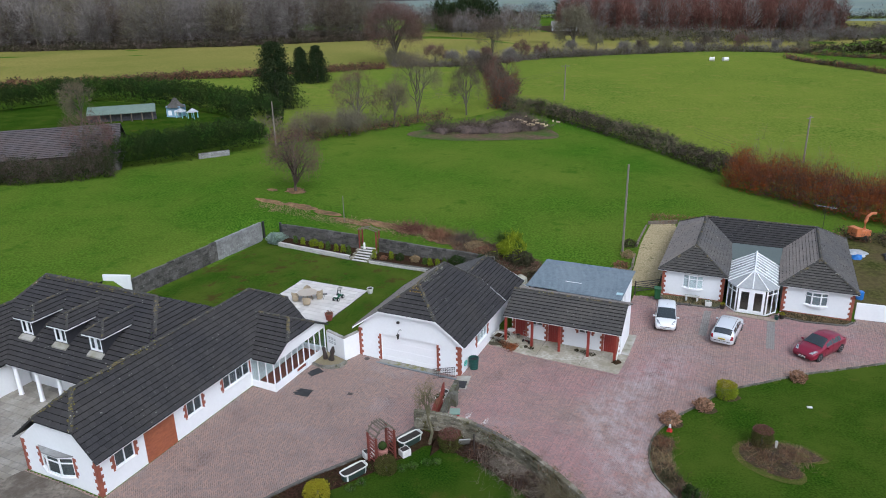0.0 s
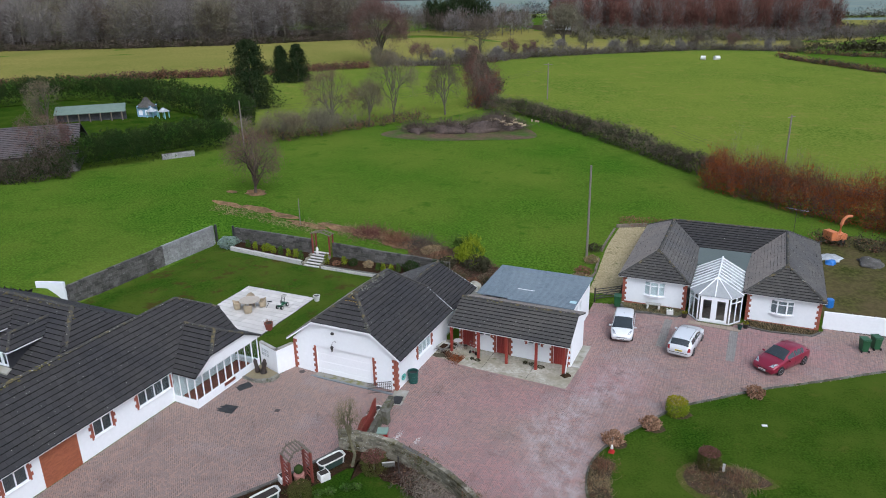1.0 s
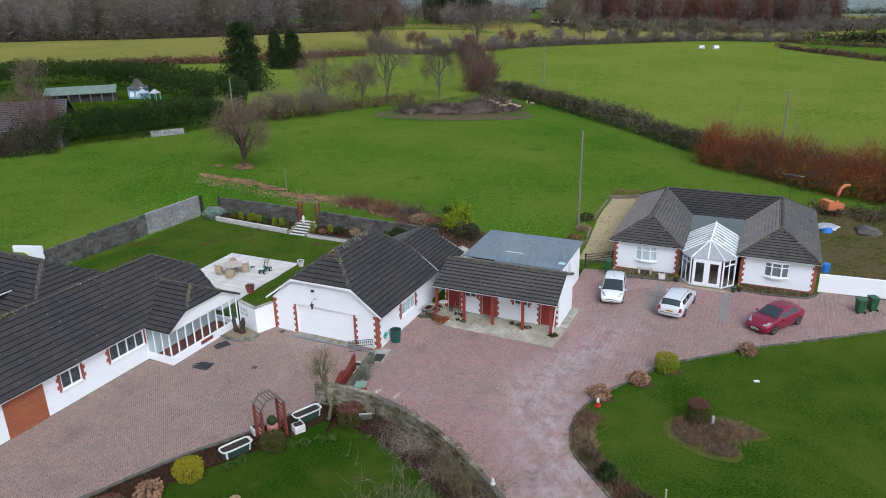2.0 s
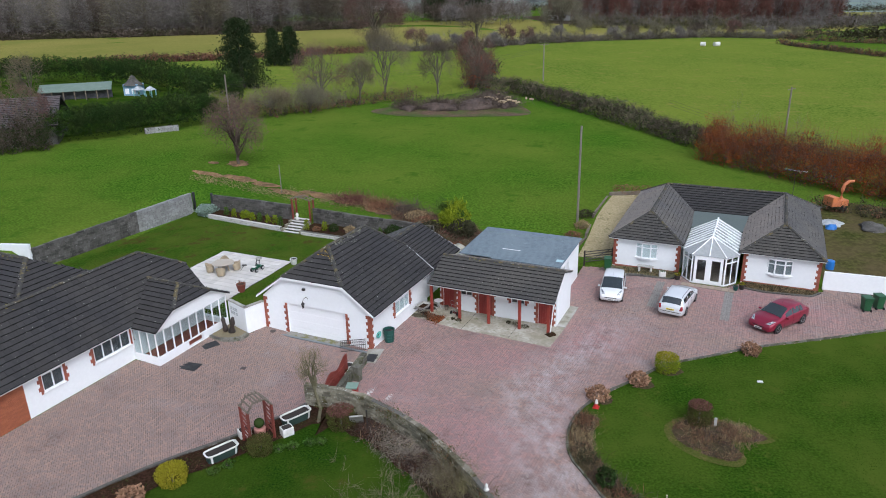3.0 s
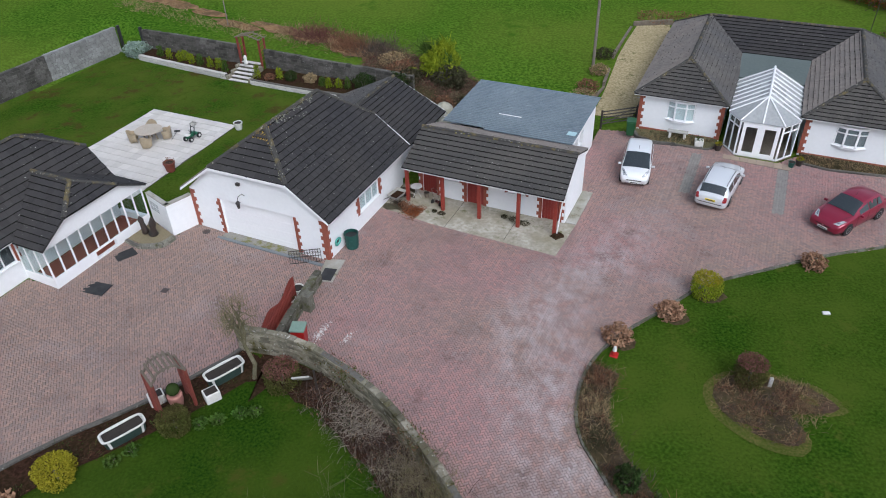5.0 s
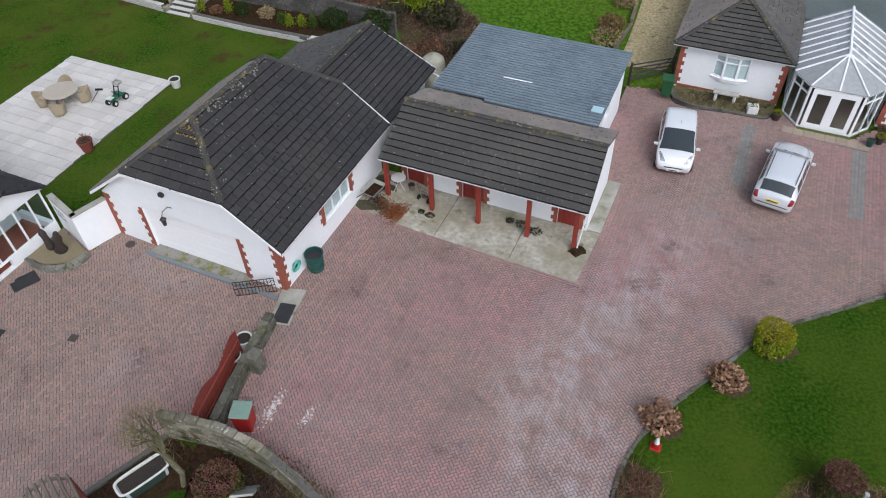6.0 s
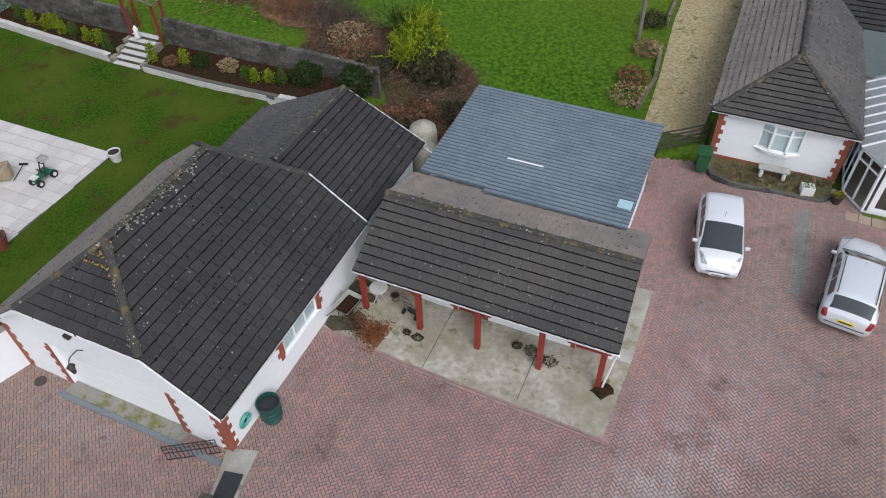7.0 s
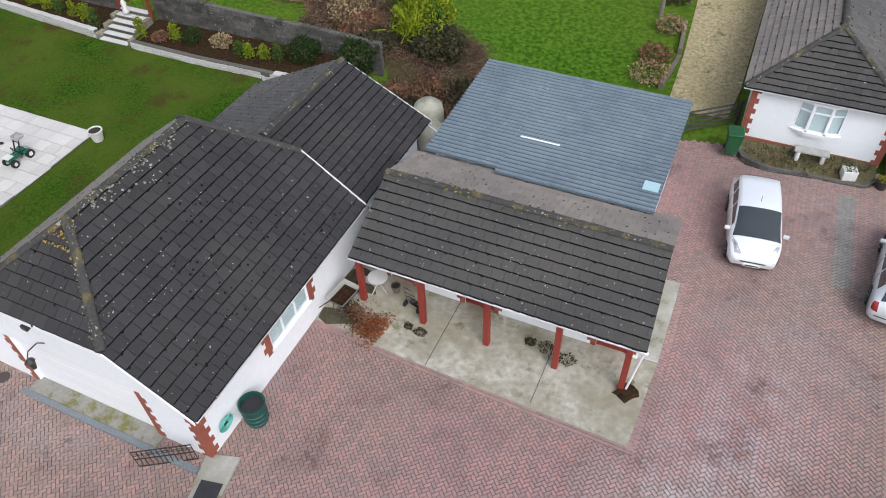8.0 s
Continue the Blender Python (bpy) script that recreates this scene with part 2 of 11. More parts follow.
RIDGE_MOSS = surf("mossy_ridge_tile", (0.045, 0.043, 0.041), (0.072, 0.068, 0.062), 0.9, 0.8, 18, bump=0.6, spec=0.2, moss=((0.13, 0.105, 0.05), 1.7, 0.53), spots=((0.32, 0.31, 0.26), 8.0, 0.655))
DECK = surf("roof_underlay", (0.028, 0.027, 0.027), (0.04, 0.038, 0.037), 0.9, 0.6, 15, bump=0.1)
METAL_ROOF = surf("coated_steel_sheet", (0.115, 0.150, 0.178), (0.165, 0.205, 0.238), 0.5, 0.5, 3.5, (0.20, 0.245, 0.275), bump=0.05, spec=0.4, stain=0.7, crisp=0.13, moss=((0.30, 0.345, 0.37), 1.3, 0.62))
# darker steel for rib valleys: their shading put into the colour, with dirt
METAL_VALLEY = surf("dirty_shaded_steel_valley", (0.050, 0.066, 0.080), (0.085, 0.108, 0.126), 0.7, 0.9, 6, bump=0.05)
GRASS = surf("field_grass", (0.024, 0.068, 0.006), (0.074, 0.150, 0.014), 0.95, 0.06, 5.0, (0.110, 0.146, 0.021), bump=0.9, bump_scale=5.0, stain=0.7, crisp=0.11, spec=0.0, moss=((0.046, 0.100, 0.010), 0.3, 0.56))
LAWN = surf("mossy_lawn", (0.009, 0.029, 0.003), (0.031, 0.066, 0.006), 0.95, 0.25, 9.0, (0.046, 0.074, 0.009), bump=0.8, bump_scale=12.0, stain=0.8, crisp=0.15, spec=0.0, moss=((0.054, 0.062, 0.011), 0.5, 0.575))
LAWN_OPEN = surf("open_lawn", (0.011, 0.035, 0.003), (0.041, 0.084, 0.008), 0.95, 0.22, 8.0, (0.066, 0.096, 0.013), bump=0.8, bump_scale=11.0, stain=0.8, crisp=0.15, spec=0.0, moss=((0.070, 0.088, 0.014), 0.45, 0.58))
GARDEN = surf("worn_garden_lawn", (0.016, 0.046, 0.005), (0.050, 0.100, 0.010), 0.95, 0.3, 8.0, (0.074, 0.100, 0.015), bump=0.8, bump_scale=11.0, stain=0.8, crisp=0.14, spec=0.0, moss=((0.060, 0.050, 0.015), 0.5, 0.545))
JOINT = surf("paver_joint_sand", (0.070, 0.053, 0.046), (0.105, 0.082, 0.070), 0.9, 0.5, 18, bump=0.1, spec=0.1)
CONCRETE = surf("old_concrete", (0.36, 0.345, 0.31), (0.44, 0.425, 0.39), 0.85, 0.55, 7, (0.20, 0.19, 0.125), bump=0.25, stain=0.8, moss=((0.17, 0.155, 0.10), 1.1, 0.56))
STONE = surf("grey_stone", (0.19, 0.182, 0.155), (0.30, 0.29, 0.25), 0.9, 0.7, 10, (0.10, 0.098, 0.066), bump=0.6, island=0.28, stain=0.7, spec=0.2, moss=((0.075, 0.08, 0.03), 1.3, 0.56), spots=((0.36, 0.36, 0.32), 7.0, 0.67))
LIMESTONE = surf("pale_mossy_walling", (0.20, 0.18, 0.135), (0.34, 0.315, 0.25), 0.9, 0.9, 8, (0.095, 0.088, 0.055), bump=0.6, island=0.36, stain=0.85, spec=0.1, moss=((0.066, 0.058, 0.018), 1.0, 0.54), spots=((0.45, 0.44, 0.39), 6.0, 0.67))
WALLBLOCK = surf("weathered_block_wall", (0.088, 0.083, 0.075), (0.150, 0.142, 0.130), 0.9, 0.8, 9, (0.055, 0.052, 0.045), bump=0.5, island=0.3, stain=0.85, spec=0.1, spots=((0.28, 0.28, 0.26), 6.0, 0.69))
WASHBLOCK = surf("grey_washed_block", (0.24, 0.24, 0.235), (0.34, 0.34, 0.33), 0.9, 0.6, 6, (0.16, 0.155, 0.145), bump=0.4, island=0.15, stain=0.7)
KERBSTONE = surf("dark_kerb_stone", (0.13, 0.125, 0.108), (0.215, 0.207, 0.182), 0.9, 0.8, 10, (0.07, 0.07, 0.045), bump=0.6, island=0.3, stain=0.8, spec=0.1, moss=((0.06, 0.07, 0.025), 1.4, 0.52))
OLDSTONE = surf("dark_old_stone", (0.105, 0.10, 0.082), (0.175, 0.168, 0.14), 0.9, 0.9, 10, (0.065, 0.064, 0.04), bump=0.6, island=0.28, stain=0.8, spec=0.1, moss=((0.07, 0.075, 0.03), 1.6, 0.53), spots=((0.30, 0.30, 0.27), 7.0, 0.68))
PALESTONE = surf("pale_patio_slab", (0.52, 0.50, 0.47), (0.58, 0.56, 0.53), 0.8, 0.5, 8, (0.45, 0.43, 0.40), bump=0.15, island=0.07)
SOIL = surf("garden_soil", (0.020, 0.011, 0.008), (0.055, 0.027, 0.019), 0.95, 0.9, 9, (0.034, 0.030, 0.013), bump=0.9, spec=0.0, crisp=0.13)
DARKWOOD = surf("red_stained_timber", (0.20, 0.025, 0.015), (0.26, 0.037, 0.022), 0.6, 0.8, 25, bump=0.1)
DOORRED = surf("dark_red_door_paint", (0.20, 0.022, 0.016), (0.24, 0.03, 0.022), 0.5, 0.6, 20, bump=0.05)
GRAVEL = surf("tan_gravel", (0.25, 0.205, 0.11), (0.45, 0.375, 0.23), 0.95, 0.6, 7, (0.30, 0.245, 0.135), bump=0.8, bump_scale=30, crisp=0.12, spec=0.05, moss=((0.075, 0.085, 0.02), 0.8, 0.56))


def glass_mat(name, tint=(0.9, 0.95, 0.95), rough=0.02):
    m, nd, ln, bs = node_mat(name)
    nd.remove(bs)
    tr, gl = nd.new("ShaderNodeBsdfTransparent"), nd.new("ShaderNodeBsdfGlossy")
    tr.inputs[0].default_value, gl.inputs["Roughness"].default_value = (*tint, 1), rough
    lw, pw, fr, mx = nd.new("ShaderNodeLayerWeight"), nd.new("ShaderNodeMath"), nd.new("ShaderNodeMath"), nd.new("ShaderNodeMixShader")
    pw.operation, fr.operation = "POWER", "MULTIPLY_ADD"
    pw.inputs[1].default_value, fr.inputs[1].default_value, fr.inputs[2].default_value = 5.0, 0.9, 0.04
    ln.new(lw.outputs["Facing"], pw.inputs[0])
    ln.new(pw.outputs[0], fr.inputs[0])
    ln.new(fr.outputs[0], mx.inputs[0]), ln.new(tr.outputs[0], mx.inputs[1]), ln.new(gl.outputs[0], mx.inputs[2])
    ln.new(mx.outputs[0], nd["Material Output"].inputs[0])
    return m


GLASS = glass_mat("window_glass")


def paver_mat(name, pink, tan, pale, per_block, source):
    """Block paving: pink to tan over metres, each block its own shade, pale wear along the wheel track, dark damp patches."""
    m, nd, ln, bs = node_mat(name)
    geo = nd.new("ShaderNodeNewGeometry")
    p = geo.outputs["Position"]
    zone, _ = noise_out(nd, ln, p, 0.11, 3.0, 0.38, 0.62)
    grain, raw = noise_out(nd, ln, p, 30.0, 5.0, 0.3, 0.7)
    # tan towards the older yard beside the long wing
    across = nd.new("ShaderNodeVectorMath")
    across.operation = "DOT_PRODUCT"
    across.inputs[1].default_value = (0.9075, -0.42, 0)
    ln.new(p, across.inputs[0])
    old = nd.new("ShaderNodeMapRange")
    old.inputs[1].default_value, old.inputs[2].default_value = -14.0, -22.0
    ln.new(across.outputs["Value"], old.inputs[0])
    both = nd.new("ShaderNodeMath")
    both.operation = "MAXIMUM"
    ln.new(zone, both.inputs[0]), ln.new(old.outputs[0], both.inputs[1])
    col = mixc(nd, ln, both.outputs[0], pink, tan)
    rnd = geo.outputs["Random Per Island"] if source == "island" else nd.new("ShaderNodeObjectInfo").outputs["Random"]
    hsv = nd.new("ShaderNodeHueSaturation")
    for sock, lo, hi in (("Value", 1 - per_block, 1 + per_block), ("Saturation", 0.8, 1.15)):
        r = nd.new("ShaderNodeMapRange")
        r.inputs[3].default_value, r.inputs[4].default_value = lo, hi
        ln.new(rnd, r.inputs[0])
        ln.new(r.outputs[0], hsv.inputs[sock])
    ln.new(col, hsv.inputs["Color"])
    col = hsv.outputs[0]
    # pale bloom along the track that the wheels take
    sep = nd.new("ShaderNodeSeparateXYZ")
    ln.new(p, sep.inputs[0])
    bend = nd.new("ShaderNodeMapRange")
    bend.inputs[1].default_value, bend.inputs[2].default_value = 39.5, 51.5
    bend.inputs[3].default_value, bend.inputs[4].default_value = 0.0, 10.2
    ln.new(sep.outputs[1], bend.inputs[0])
    d = nd.new("ShaderNodeMath")
    d.operation = "SUBTRACT"
    ln.new(sep.outputs[0], d.inputs[0]), ln.new(bend.outputs[0], d.inputs[1])
    near = nd.new("ShaderNodeMapRange")
    near.inputs[1].default_value, near.inputs[2].default_value = 3.3, 0.7
    off = nd.new("ShaderNodeMath")
    off.operation = "SUBTRACT"
    off.inputs[1].default_value = 10.9
    ln.new(d.outputs[0], off.inputs[0])
    ab = nd.new("ShaderNodeMath")
    ab.operation = "ABSOLUTE"
    ln.new(off.outputs[0], ab.inputs[0])
    ln.new(ab.outputs[0], near.inputs[0])
    streak, _ = noise_out(nd, ln, p, 0.9, 10.0, 0.42, 0.70, stretch=(1.4, 0.8, 1.0), rough=0.76)
    worn = nd.new("ShaderNodeMath")
    worn.operation = "MULTIPLY"
    fade = nd.new("ShaderNodeMapRange")
    fade.inputs[1].default_value, fade.inputs[2].default_value = 43.5, 48.5
    fade.inputs[3].default_value, fade.inputs[4].default_value = 1.0, 0.2
    ln.new(sep.outputs[1], fade.inputs[0])
    part_worn = nd.new("ShaderNodeMath")
    part_worn.operation = "MULTIPLY"
    ln.new(near.outputs[0], part_worn.inputs[0]), ln.new(fade.outputs[0], part_worn.inputs[1])
    ln.new(part_worn.outputs[0], worn.inputs[0]), ln.new(streak, worn.inputs[1])
    wide, _ = noise_out(nd, ln, p, 0.3, 5.0, 0.58, 0.95)
    tot = nd.new("ShaderNodeMath")
    tot.operation = "MAXIMUM"
    ln.new(worn.outputs[0], tot.inputs[0]), ln.new(wide, tot.inputs[1])
    k = nd.new("ShaderNodeMath")
    k.operation = "MULTIPLY"
    k.inputs[1].default_value = 0.9
    ln.new(tot.outputs[0], k.inputs[0])
    col = mixc(nd, ln, k.outputs[0], col, pale)
    damp, _ = noise_out(nd, ln, p, 0.6, 6.0, 0.52, 0.66, rough=0.7)
    kd = nd.new("ShaderNodeMath")
    kd.operation = "MULTIPLY"
    kd.inputs[1].default_value = 0.95
    dr = nd.new("ShaderNodeMath")
    dr.operation = "MULTIPLY"
    ln.new(damp, dr.inputs[0]), ln.new(rnd, dr.inputs[1])
    ln.new(dr.outputs[0], kd.inputs[0])
    col = mixc(nd, ln, kd.outputs[0], col, (0.105, 0.068, 0.062))
    g2 = nd.new("ShaderNodeMath")
    g2.operation = "MULTIPLY"
    g2.inputs[1].default_value = 0.14
    ln.new(grain, g2.inputs[0])
    col = mixc(nd, ln, g2.outputs[0], col, (0.12, 0.085, 0.08))
    ln.new(col, bs.inputs["Base Color"])
    rr = nd.new("ShaderNodeMapRange")
    rr.inputs[3].default_value, rr.inputs[4].default_value = 0.72, 0.42
    ln.new(damp, rr.inputs[0])
    ln.new(rr.outputs[0], bs.inputs["Roughness"])
    b = nd.new("ShaderNodeBump")
    b.inputs["Strength"].default_value, b.inputs["Distance"].default_value = 0.25, 0.01
    ln.new(raw, b.inputs["Height"])
    ln.new(b.outputs[0], bs.inputs["Normal"])
    return m


PAVER = paver_mat("block_paver_pink", (0.345, 0.205, 0.192), (0.295, 0.207, 0.172), (0.52, 0.46, 0.455), 0.2, "island")
PAVER_ONE = paver_mat("block_paver_single", (0.345, 0.205, 0.192), (0.295, 0.207, 0.172), (0.52, 0.46, 0.455), 0.2, "object")
PAVER_GREY = paver_mat("block_paver_grey", (0.24, 0.235, 0.22), (0.26, 0.245, 0.215), (0.36, 0.345, 0.335), 0.12, "island")

from mathutils import geometry
from mathutils.bvhtree import BVHTree

# ---- the land: one sheet to the horizon ----
KERB = smooth_line([(31.5, -22.5), (25.0, -16.4), (19.5, -11.2), (17.73, -9.34), (16.48, -8.24), (15.03, -6.75), (13.95, -5.52), (13.47, -4.27), (13.27, -2.97), (13.36, -1.6), (13.75, -0.3), (14.5, 1.24), (15.45, 2.78),
                    (16.5, 4.7), (17.6, 6.02), (19.15, 7.4), (21.7, 9.68), (24.47, 11.68), (26.32, 13.05), (29.0, 15.1), (33.0, 18.0)])
CURVE_WALL = smooth_line([(-0.6, -6.55), (0.5, -6.35), (1.6, -6.2), (3.4, -6.35), (6.2, -7.2), (8.4, -8.35), (10.45, -9.7), (12.1, -11.0), (13.5, -12.1), (16.0, -14.0), (21.0, -18.6), (27.0, -25.0)])
YARD_EDGE = smooth_line([(-9.5, -26.5), (-6.6, -19.2), (-5.5, -16.92), (-4.68, -14.97), (-3.66, -12.98), (-2.35, -10.86), (-1.3, -8.7), (-0.6, -7.0), (-0.6, -6.55)])
DRIVE = YARD_EDGE + CURVE_WALL[1:] + KERB[:-1] + [(33, 18), (33, 21.4), (26, 21.3), (25.7, 20.3), (20.2, 20.0), (18.9, 18.4), (17, 18.4), (15.9, 20), (10.4, 20), (8.35, 19.6), (8.35, 11.7), (9.75, 11.7), (9.75, 5.15),
                                                                   (-0.4, 5.5), (-0.4, 0.3), (-8.7, 0.3), (-9.0, -1.1), (-11.0, -0.6), (-11.0, -6.8), (-12.9, -7.0), (-12.9, -19.6), (-19.0, -19.6), (-19.0, -26.5)]


def spread(near_lo, near_hi, step, far):
    core = np.arange(near_lo, near_hi + step / 2, step)
    out, s = [], step
    d = 0.0
    while d < far:
        s *= 1.16
        d += s
        out.append(d)
    return np.concatenate([near_lo - np.array(out)[::-1], core, near_hi + np.array(out)])


def grid_sheet(ws, us, zfun):
    gw, gu = np.meshgrid(ws, us, indexing="ij")
    v = np.stack([gw, gu, zfun(gw, gu)], -1).reshape(-1, 3)
    n, k = len(ws), len(us)
    i = np.arange((n - 1) * (k - 1))
    a = (i // (k - 1)) * k + i % (k - 1)
    return v, np.stack([a, a + k, a + k + 1, a + 1], 1)


def near_line(w, u, poly):
    """Distance to a closed outline."""
    best = np.full(np.shape(w), 1e9)
    for (xa, ya), (xb, yb) in zip(poly, poly[1:] + poly[:1]):
        dx, dy = xb - xa, yb - ya
        t = np.clip(((w - xa) * dx + (u - ya) * dy) / (dx * dx + dy * dy + 1e-9), 0, 1)
        best = np.minimum(best, np.hypot(w - xa - t * dx, u - ya - t * dy))
    return best


def ground_z(w, u):
    z = land(w, u)
    z = np.where((w > 15.9) & (w < 20.0) & (u > 19.3) & (u < 25.6), -0.12, z)
    dip = inside(w, u, DRIVE)
    return z - 0.12 * (dip & (near_line(w, u, DRIVE) > 0.7))


ws_g, us_g = spread(-48, 48, 0.8, 4300), spread(-34, 46, 0.8, 4300)
ground = whole("ground", grid_sheet(ws_g, us_g, ground_z), GRASS, label="rolling green winter pasture and lawn, short wet grass", category="grass", kind="structure", smooth=True)
# the mown lawns are darker and mossier than the field
LAWN_WEST = [(-31.9, 0.0), (-31.3, 17.9), (-4.5, 18.2), (-0.5, 14), (-9.0, 9.0), (-9.0, 0.3), (-13, -0.9), (-31.9, -1.5)]
LAWN_FRONT = YARD_EDGE + CURVE_WALL[1:] + [(40, -60), (-60, -60), (-40, -30)]
LAWN_EAST = KERB + [(36.0, 17.0), (60, 8), (60, -50)]
ground.data.materials.append(LAWN)
cw_f = (ws_g[:-1] + ws_g[1:]) / 2
cu_f = (us_g[:-1] + us_g[1:]) / 2
fw, fu = [q.ravel() for q in np.meshgrid(cw_f, cu_f, indexing="ij")]
# far land's base colours are paled and blued to carry the haze
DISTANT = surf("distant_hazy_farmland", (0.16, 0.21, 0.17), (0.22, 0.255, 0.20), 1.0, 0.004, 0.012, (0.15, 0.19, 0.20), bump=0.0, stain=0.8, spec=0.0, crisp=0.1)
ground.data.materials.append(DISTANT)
lawn_face = inside(fw, fu, LAWN_WEST) | inside(fw, fu, LAWN_FRONT) | inside(fw, fu, LAWN_EAST)
ground.data.materials.append(GARDEN)
ground.data.materials.append(LAWN_OPEN)
lawn_face = np.where(inside(fw, fu, LAWN_WEST), 3, np.where(inside(fw, fu, LAWN_EAST) | (inside(fw, fu, DRIVE) & (fw > 12)), 4, lawn_face | inside(fw, fu, DRIVE)))
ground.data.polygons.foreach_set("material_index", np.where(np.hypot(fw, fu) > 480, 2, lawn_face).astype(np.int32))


def fill_poly(poly, zfun, cell=0.8):
    """A sheet that fills a plan outline: triangles, subdivided to follow the land."""
    bm = fresh()
    vs = [bm.verts.new((x, y, 0)) for x, y in poly]
    for tri in geometry.tessellate_polygon([[v.co for v in vs]]):
        try:
            bm.faces.new([vs[i] for i in tri])
        except ValueError:
            pass
    for _ in range(6):
        long = [e for e in bm.edges if e.calc_length() > cell * 3]
        if not long:
            break
        bmesh.ops.subdivide_edges(bm, edges=long, cuts=1)
        bmesh.ops.triangulate(bm, faces=bm.faces[:])
    for v in bm.verts:
        v.co.z = zfun(v.co.x, v.co.y)
    bmesh.ops.recalc_face_normals(bm, faces=bm.faces[:])
    if bm.faces and bm.faces[:][0].normal.z < 0:
        bmesh.ops.reverse_faces(bm, faces=bm.faces[:])
    return bm


drive = whole("road", fill_poly(DRIVE, lambda w, u: zl(w, u) + 0.006, 0.35), JOINT, label="block-paved driveway and yard in pinkish red herringbone", category="driveway", kind="structure")


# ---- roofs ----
# near-black for moss and dirt, and for the shadow painted under tile laps
LAP = surf("mossy_shadow_lap", (0.009, 0.009, 0.009), (0.018, 0.017, 0.015), 0.95, 1.0, 15, bump=0.2, spec=0.0)
TILE_ONE = surf("concrete_roof_tile_single", (0.027, 0.026, 0.028), (0.044, 0.042, 0.043), 0.8, 0.35, 22, (0.056, 0.052, 0.049), bump=0.4, per_object=0.13, stain=0.7, spec=0.2, spots=((0.32, 0.32, 0.29), 8.0, 0.715))
def tile_field(poly, e, up, wide=0.4, gauge=0.345, thick=0.05, seed=0, keep=None):
    """Overlapping flat tiles on a slope: poly in 3D, e along the eaves, up the slope. Verts and quads; 8 verts a tile."""
    g = np.random.default_rng(seed)
    e, up = np.array(e, float), np.array(up, float)
    nrm = np.cross(e, up)
    if nrm[2] < 0:
        nrm = -nrm
    p = np.array(poly, float)
    o = p[0]
    q = np.stack([(p - o) @ e, (p - o) @ up], 1)
    a0, a1, b0, b1 = q[:, 0].min(), q[:, 0].max(), q[:, 1].min(), q[:, 1].max()
    rows, cols = int((b1 - b0) / gauge) + 2, int((a1 - a0) / wide) + 3

    def reach(b):
        """From where to where the outline reaches along a course line."""
        b = np.clip(b, b0 + 1e-3, b1 - 1e-3)
        lo_, hi_ = np.full(b.shape, 1e9), np.full(b.shape, -1e9)
        for i in range(len(q)):
            (xa, ya), (xb, yb) = q[i], q[(i + 1) % len(q)]
            if abs(yb - ya) < 1e-6:
                continue
            t = (b - ya) / (yb - ya)
            x = xa + t * (xb - xa)
            ok = (t >= -1e-9) & (t <= 1 + 1e-9)
            lo_, hi_ = np.where(ok, np.minimum(lo_, x), lo_), np.where(ok, np.maximum(hi_, x), hi_)
        return lo_, hi_

    r, c = np.meshgrid(np.arange(rows), np.arange(cols), indexing="ij")
    ca = (a0 + (c - 0.5 + 0.5 * (r % 2)) * wide).ravel()
    lo = (b0 - 0.02 + r * gauge).ravel()
    hi = np.minimum(lo + gauge, b1)
    hw = wide / 2 - 0.006
    (l0, l1), (h0, h1) = reach(lo), reach(hi)
    left, right, left_t, right_t = np.maximum(ca - hw, l0), np.minimum(ca + hw, l1), np.maximum(ca - hw, h0), np.minimum(ca + hw, h1)
    k = (np.maximum(right - left, right_t - left_t) > 0.05) & (hi - lo > 0.05)
    lo, hi, left, right, left_t, right_t = lo[k], hi[k] + 0.03, left[k], right[k], left_t[k], right_t[k]
    right = np.maximum(right, left + 0.004)
    left_t, right_t = np.minimum(left_t, right), np.maximum(right_t, left)
    right_t = np.maximum(right_t, left_t + 0.004)
    n = len(lo)
    tilt = g.normal(0, 0.003, n)
    lift = g.uniform(0, 0.006, n)
    skew = g.normal(0, 0.007, n)

    def v(a, b, h):
        return o + a[:, None] * e + b[:, None] * up + h[:, None] * nrm

    zlow, zhigh = 0.048 + lift, 0.004 + 0.0 * lo
    # the butt leans out at its foot, showing its painted lap shadow, dirt and moss
    vs = np.stack([v(left, lo + skew, zlow + tilt), v(right, lo - skew, zlow - tilt), v(right_t, hi, zhigh), v(left_t, hi, zhigh),
                   v(left, lo + skew - 0.035, zlow + tilt - thick), v(right, lo - skew - 0.035, zlow - tilt - thick), v(right_t, hi, zhigh - thick * 0.5), v(left_t, hi, zhigh - thick * 0.5)], 1)
    f = np.array([[0, 1, 2, 3], [4, 5, 1, 0], [5, 6, 2, 1], [7, 4, 0, 3]])
    if nrm @ np.cross(e, up) < 0:
        f = f[:, ::-1]
    fs = (np.arange(n)[:, None, None] * 8 + f[None]).reshape(-1, 4)
    return vs.reshape(-1, 3), fs


